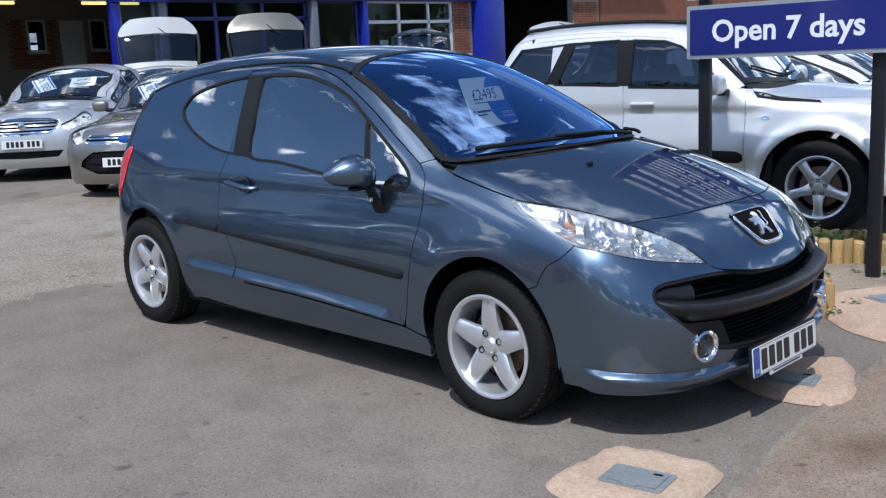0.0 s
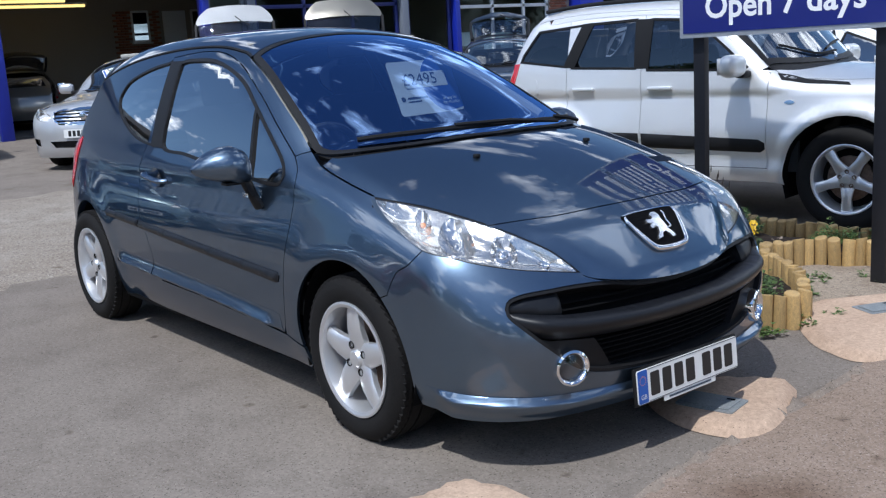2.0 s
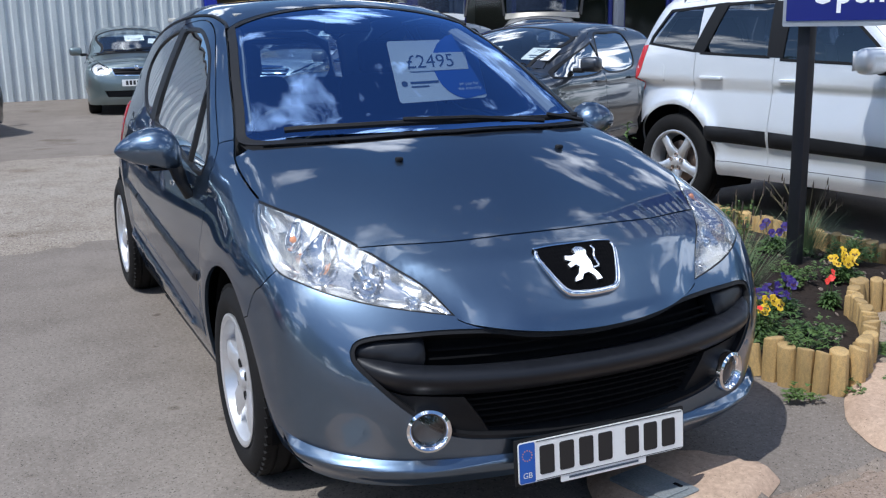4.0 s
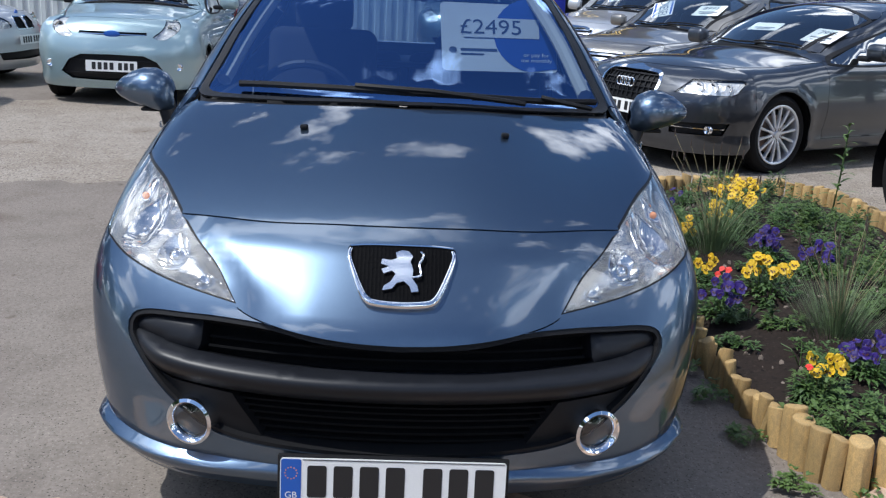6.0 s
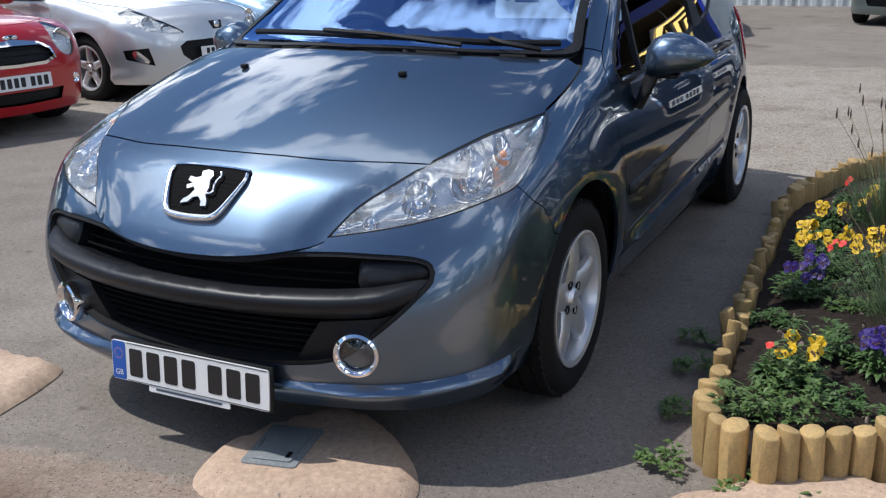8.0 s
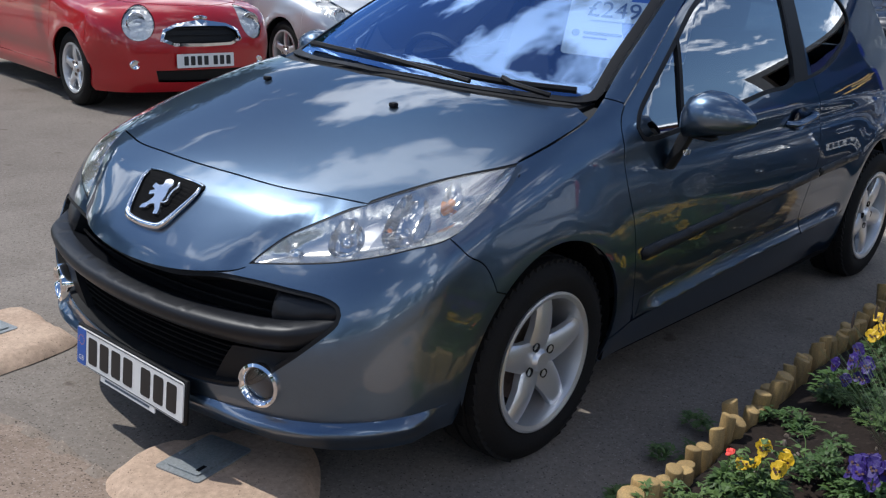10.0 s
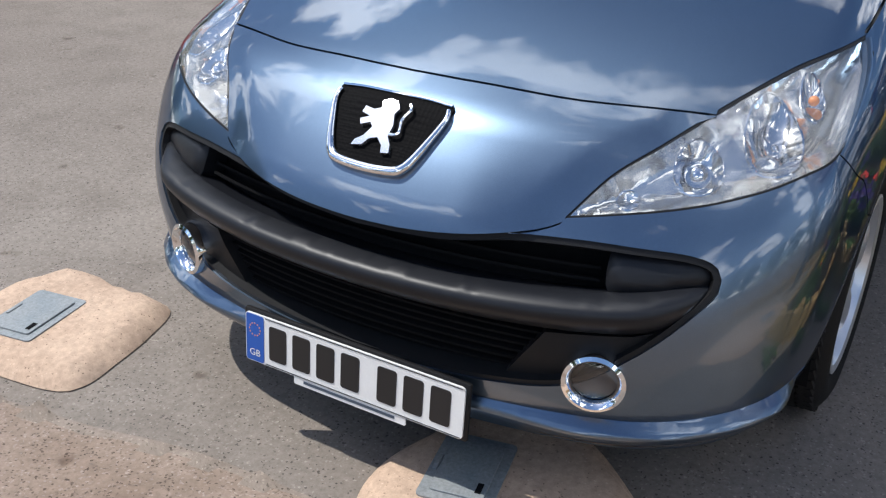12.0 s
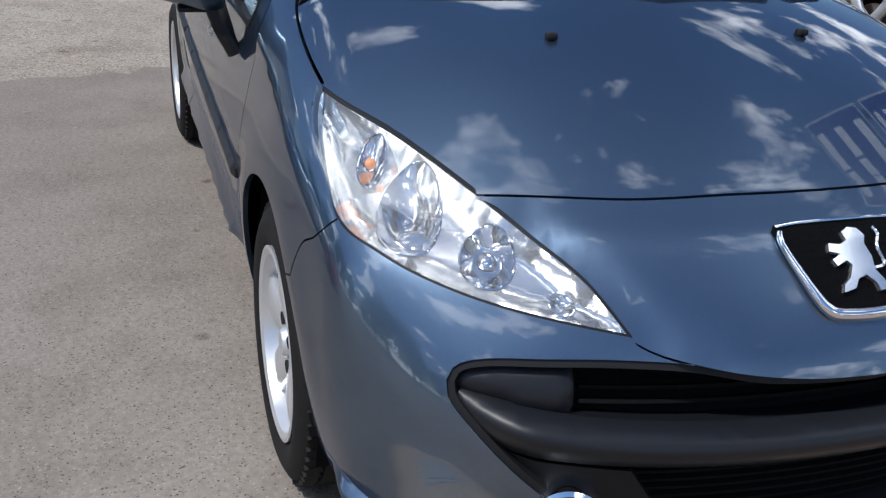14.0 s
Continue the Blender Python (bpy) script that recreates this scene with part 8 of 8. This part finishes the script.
# ---- showroom and covered bay ----
def showroom():
    WHITE_W = material("white_corrugated_sheet", (0.62, 0.66, 0.66), 0.5, 0.1, color2=(0.52, 0.56, 0.56), patch=1.2, grain=0.06, scale=30)
    BLUE = material("royal_blue_paint", (0.010, 0.022, 0.30), 0.4, color2=(0.012, 0.026, 0.34), patch=1.0, grain=0.08, scale=30)
    NAVY = material("navy_fascia", (0.010, 0.016, 0.12), 0.45, color2=(0.012, 0.02, 0.15), patch=1)
    GREY = material("grey_pillar", (0.16, 0.18, 0.22), 0.5, grain=0.08, scale=20)
    BRICK = material("red_brick", (0.30, 0.115, 0.065), 0.85, grain=0.3, scale=25, color2=(0.22, 0.085, 0.05), patch=3, bump=0.002, per_object=0.25)
    MORTAR = material("mortar", (0.30, 0.27, 0.23), 0.95, grain=0.2, scale=60)
    UPVC = material("white_window_frame", (0.72, 0.74, 0.75), 0.4, grain=0.04, scale=20)
    # Near-black walls and ceiling: the bay's dimness is put into this colour.
    INNER_SHADE = material("shade_dark_inner_wall", (0.06, 0.055, 0.05), 0.9, grain=0.15, scale=8, color2=(0.04, 0.036, 0.034), patch=1)
    ROOF = material("roof_sheet", (0.12, 0.12, 0.12), 0.8, grain=0.15, scale=10)
    FLOORM = material("bay_floor", (0.10, 0.095, 0.09), 0.9, grain=0.2, scale=12)
    TUBE = glow("yellow_tube_light", (1.0, 0.70, 0.22), 1.6)
    LETTER = material("pale_letters", (0.75, 0.77, 0.8), 0.5)
    X = -19.0
    st = dict(kind="structure")
    # white corrugated wall with real ribs
    bm = bmesh.new()
    prof, y = [], -12.0
    while y < 3.2:
        prof += [(y, 0.0), (y + 0.09, 0.0), (y + 0.12, 0.035), (y + 0.21, 0.035)]
        y += 0.24
    lo = [bm.verts.new((X + 0.1 + d, yy, 0)) for yy, d in prof]
    hi = [bm.verts.new((X + 0.1 + d, yy, 4.2)) for yy, d in prof]
    for i in range(len(lo) - 1):
        bm.faces.new((lo[i], lo[i + 1], hi[i + 1], hi[i]))
    tagged(part("wall_white", bm, WHITE_W, smooth=False), "white corrugated metal wall", "wall", **st)
    tagged(part("wall_core", box((0.2, 15.2, 4.2), (X - 0.02, -4.4, 2.1)), INNER_SHADE), "wall behind the corrugated sheet", "wall", **st)
    # pillars
    for y0, y1, mt, d in ((3.15, 3.40, BLUE, 0.25), (7.82, 8.00, BLUE, 0.25), (8.99, 9.20, GREY, 0.2), (13.46, 13.66, GREY, 0.3), (15.26, 15.42, BLUE, 0.3), (19.85, 20.82, BLUE, 0.9)):
        tagged(part("pillar", box((d, y1 - y0, 3.1), (X + 0.12, (y0 + y1) / 2, 1.55), 0.01), mt), "blue-painted pillar of the showroom front" if mt is BLUE else "grey pillar of the showroom front", "pillar", **st)
    # fascia, roof, inner shell
    f = thing("fascia_sign", pose(X + 0.25, 14.0, 3.42), "navy fascia board with pale lettering over the showroom", "sign")
    part("fascia_board", box((0.12, 12.4, 0.88), (0, 0, 0), 0.01), NAVY, f)
    R = Matrix(((0, 0, 1, 0), (1, 0, 0, 0), (0, 1, 0, 0), (0, 0, 0, 1)))
    lettering("writing", "Open 7 Days", 0.42, Matrix.Translation((0.066, 0.2, -0.18)) @ R, LETTER, f)
    part("writing_bar", box((0.01, 4.2, 0.26), (0.066, -3.6, -0.2)), LETTER, f)
    part("writing_bar", box((0.01, 3.0, 0.26), (0.066, 4.2, -0.2)), LETTER, f)
    s2 = thing("door_sign", pose(X + 0.30, 8.5, 3.12), "small blue sign with white lettering above the entrance", "sign")
    part("sign_board", box((0.06, 1.5, 0.50), (0, 0, 0.05), 0.008), BLUE, s2)
    lettering("writing", "to buy a nice car", 0.16, Matrix.Translation((0.034, 0, -0.10)) @ R, LETTER, s2)
    tagged(part("wall_upper", box((0.25, 24.0, 0.5), (X, 15.2, 4.05)), BRICK), "wall above the showroom front", "wall", **st)
    tagged(part("bay_header", box((0.25, 4.4, 0.9), (X, 5.6, 3.85)), NAVY), "dark header over the covered bay", "wall", **st)
    tagged(part("roof", box((12, 42, 0.2), (X - 5.5, 9.0, 4.4)), ROOF), "flat roof of the showroom", "roof", **st)
    tagged(part("floor", box((11, 32, 0.03), (X - 5.6, 12, 0.015)), FLOORM), "dark bay floor", "floor", **st)
    tagged(part("ceiling", box((11, 32, 0.05), (X - 5.6, 12, 3.65)), INNER_SHADE), "bay ceiling with its dimness put into the colour", "ceiling", **st)
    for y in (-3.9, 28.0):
        tagged(part("wall_end", box((11, 0.2, 4.2), (X - 5.6, y, 2.1)), INNER_SHADE), "end wall", "wall", **st)
    tagged(part("wall_partition", box((7.5, 0.15, 3.6), (X - 3.9, 13.5, 1.8)), INNER_SHADE), "inner partition", "wall", **st)
    # back wall of the bay in brickwork, with a door and two windows
    bx = X - 8.0
    tagged(part("wall_back", box((0.2, 32.0, 3.7), (bx - 0.1, 12.0, 1.85)), MORTAR), "mortar backing of the brick wall", "wall", **st)
    wall_b = bpy.data.objects["wall_back"]
    me = bpy.data.meshes.new("brick")
    bmb = box((0.03, 0.215, 0.065), bevel=0.004, segments=1)
    bmb.to_mesh(me); bmb.free(); me.materials.append(BRICK)
    holes = [(10.45, 11.18, 0.0, 2.98), (9.45, 9.98, 2.05, 2.98), (11.35, 11.95, 2.05, 3.05)]
    n = 0
    for r in range(18):
        z = 1.62 + 0.078 * r
        for c in range(18):
            y = 9.0 + 0.226 * c + (0.113 if r % 2 else 0)
            if any(a - 0.1 < y < b2 + 0.1 and z0 - 0.03 < z < z1 + 0.03 for a, b2, z0, z1 in holes):
                continue
            if n < 300:
                b = new("brick", me); b.parent = wall_b; b.matrix_world = pose(bx + 0.012, y, z); n += 1
    d = tagged(new("door_1"), "pale panelled door in the brick wall", "door", kind="structure")
    d.matrix_world = pose(bx + 0.02, 10.82, 0)
    part("leaf", box((0.05, 0.62, 2.9), (0, 0, 1.46), 0.008), UPVC, d)
    part("door_frame", box((0.08, 0.74, 2.96), (-0.02, 0, 1.48), 0.008), UPVC, d)
    for y, k in ((9.72, 1), (11.65, 2)):
        w = tagged(new("window_%d" % k), "white-framed window in the brick wall", "window", kind="structure")
        w.matrix_world = pose(bx + 0.02, y, 2.52)
        part("pane", box((0.02, 0.46, 0.80), (0.01, 0, 0)), GLASS_DARK, w)
        for yy in (-0.25, 0.25):
            part("frame_side", box((0.07, 0.06, 0.92), (0.0, yy, 0), 0.006), UPVC, w)
        for zz in (-0.44, 0.44):
            part("frame_rail", box((0.07, 0.5, 0.06), (0.003, 0, zz), 0.006), UPVC, w)
        part("window_sill", box((0.16, 0.62, 0.05), (0.04, 0, -0.49), 0.008), UPVC, w)
    # shop windows
    def shop_window(k, y0, y1, frames, mt, z0=0.45, z1=2.98, cross=None):
        w = tagged(new("window_%d" % k), "large shop window with %s frames" % ("white" if mt is UPVC else "dark"), "window", kind="structure")
        w.matrix_world = pose(X + 0.05, 0, 0)
        part("pane", box((0.012, y1 - y0, z1 - z0), (0, (y0 + y1) / 2, (z0 + z1) / 2)), SHOP_GLASS, w).visible_shadow = False
        for yy in frames:
            part("mullion", box((0.08, 0.09, z1 - z0), (0.01, yy, (z0 + z1) / 2), 0.008), mt, w)
        for zz in (z0, z1) + tuple(cross or ()):
            part("transom", box((0.076, y1 - y0, 0.09), (0.012, (y0 + y1) / 2, zz), 0.008), mt, w)
        part("stall_riser", box((0.2, y1 - y0, z0), (-0.05, (y0 + y1) / 2, z0 / 2)), BRICK if mt is UPVC else GREY, w)
    shop_window(3, 8.02, 8.97, (8.06, 8.93), GREY, 0.1)
    shop_window(4, 9.22, 13.42, (9.26, 10.6, 12.0, 13.38), NAVY, 0.3, cross=(2.55,))
    shop_window(5, 13.72, 15.2, (13.76, 15.16), NAVY, 0.3)
    shop_window(6, 15.46, 18.95, (15.5, 16.75, 17.95, 18.9), UPVC, 0.7, cross=(2.42,))
    # notices and boxes on the shop sill
    rnd = random.Random(3)
    for i in range(6):
        y = 15.8 + 0.42 * i
        t = thing("notice", pose(X - 0.02, y, 1.5 + rnd.uniform(-0.1, 0.5), 0, 0, 0), "white paper notice in the shop window", "notice", "notices in the window")
        part("paper", box((0.004, rnd.uniform(0.25, 0.38), rnd.uniform(0.3, 0.5))), CARD_WHITE, t)
    t = thing("heater", pose(X - 0.5, 17.6, 0), "white appliance standing in the shop window", "appliance")
    part("body", box((0.4, 0.5, 1.9), (0, 0, 0.95), 0.03), UPVC, t)
    # brick piers
    for y0, y1 in ((18.97, 19.83), (25.0, 26.5)):
        p = tagged(part("wall_pier", box((0.25, y1 - y0 - 0.02, 3.8), (X - 0.03, (y0 + y1) / 2, 1.9)), MORTAR), "brick pier of the showroom front", "wall", **st)
        for r in range(22):
            for c in range(int((y1 - y0) / 0.226)):
                b = new("brick", me); b.parent = p
                b.matrix_world = pose(X + 0.105, y0 + 0.12 + 0.226 * c + (0.05 if r % 2 else 0), 1.35 + 0.078 * r)
    # the front goes on in plain brick beyond the last pier
    tagged(part("wall_east", box((0.25, 26.0, 4.3), (X - 0.02, 39.6, 2.15)), BRICK), "brick wall beyond the showroom front", "wall", **st)
    # tube lights
    for (x, y, z, l) in ((X - 2.0, 5.4, 3.05, 2.4), (X - 4.0, 5.0, 3.05, 2.4), (X - 6.0, 6.2, 3.05, 2.4), (X - 2.0, 9.0, 3.05, 1.5), (X - 3.2, 14.5, 3.0, 2.0), (X - 2.0, 22.5, 3.0, 2.0)):
        t = thing("tube_light", pose(x, y, z), "lit yellow fluorescent tube under the bay ceiling", "lamp", "tube lights")
        part("tube", tube([(0, -l / 2, 0), (0, l / 2, 0)], 0.035, 8), TUBE, t)
        part("batten", box((0.10, l + 0.1, 0.05), (0, 0, 0.07), 0.01), UPVC, t)
        part("hanger", box((0.02, 0.02, 0.5), (0, 0, 0.33)), UPVC, t)


showroom()


# ---- trees across the road, mirrored in the car's windows ----
def trees():
    rnd = random.Random(21)
    BARK = material("bark", (0.10, 0.075, 0.055), 0.95, grain=0.35, scale=14, bump=0.01)
    CROWN = material("tree_leaves", (0.045, 0.085, 0.022), 0.7, grain=0.3, scale=2.0, color2=(0.075, 0.115, 0.035), patch=0.6)
    t = thing("tree", pose(6, -26, 0), "broad-leaved green tree across the road", "tree", "trees across the road")
    part("trunk", tube([(0, 0, 0), (0.1, 0.05, 1.6), (0.0, 0.2, 3.2), (0.3, 0.1, 5.2)], [0.34, 0.26, 0.2, 0.1], 10), BARK, t)
    for i in range(7):
        a = i * 0.9
        part("limb", tube([(0.05, 0.1, 2.0 + 0.35 * i), (1.0 * math.cos(a), 1.0 * math.sin(a), 3.3 + 0.4 * i), (2.1 * math.cos(a), 2.1 * math.sin(a), 4.2 + 0.4 * i)], [0.11, 0.07, 0.03], 6), BARK, t)
    verts, faces = [], []
    lobes = [(rnd.uniform(-1.8, 1.8), rnd.uniform(-1.8, 1.8), rnd.uniform(2.6, 6.6), rnd.uniform(0.9, 1.6)) for _ in range(17)]
    for x, y, z, r in lobes:
        for _ in range(420):
            d = Vector((rnd.gauss(0, 1), rnd.gauss(0, 1), rnd.gauss(0, 1))).normalized() * r * rnd.uniform(0.55, 1.08)
            c = Vector((x, y, z)) + d
            q = Euler((rnd.uniform(0, 6.3), rnd.uniform(0, 6.3), 0)).to_matrix()
            s = rnd.uniform(0.10, 0.2)
            k = len(verts)
            verts += [c + q @ Vector(v) * s for v in ((-1, 0, 0), (0, -0.5, 0.1), (1, 0, 0), (0, 0.5, 0.1))]
            faces.append((k, k + 1, k + 2, k + 3))
    mesh_object("crown", verts, faces, CROWN, t, smooth=False)
    spots = [(-30 + 5.4 * i + rnd.uniform(-1.5, 1.5), -27 + rnd.uniform(-3, 3), rnd.uniform(0.75, 1.25)) for i in range(13)] + [(30 + rnd.uniform(-2, 2), -20 + 6 * i, rnd.uniform(0.7, 1.1)) for i in range(9)] + [(-3 + 6 * i, 33 + rnd.uniform(-2, 2), rnd.uniform(0.8, 1.1)) for i in range(5)]
    for x, y, k in spots:
        copy_thing(t, pose(x, y, 0, 0, 0, rnd.uniform(0, 360)) @ Matrix.Scale(k, 4))


trees()
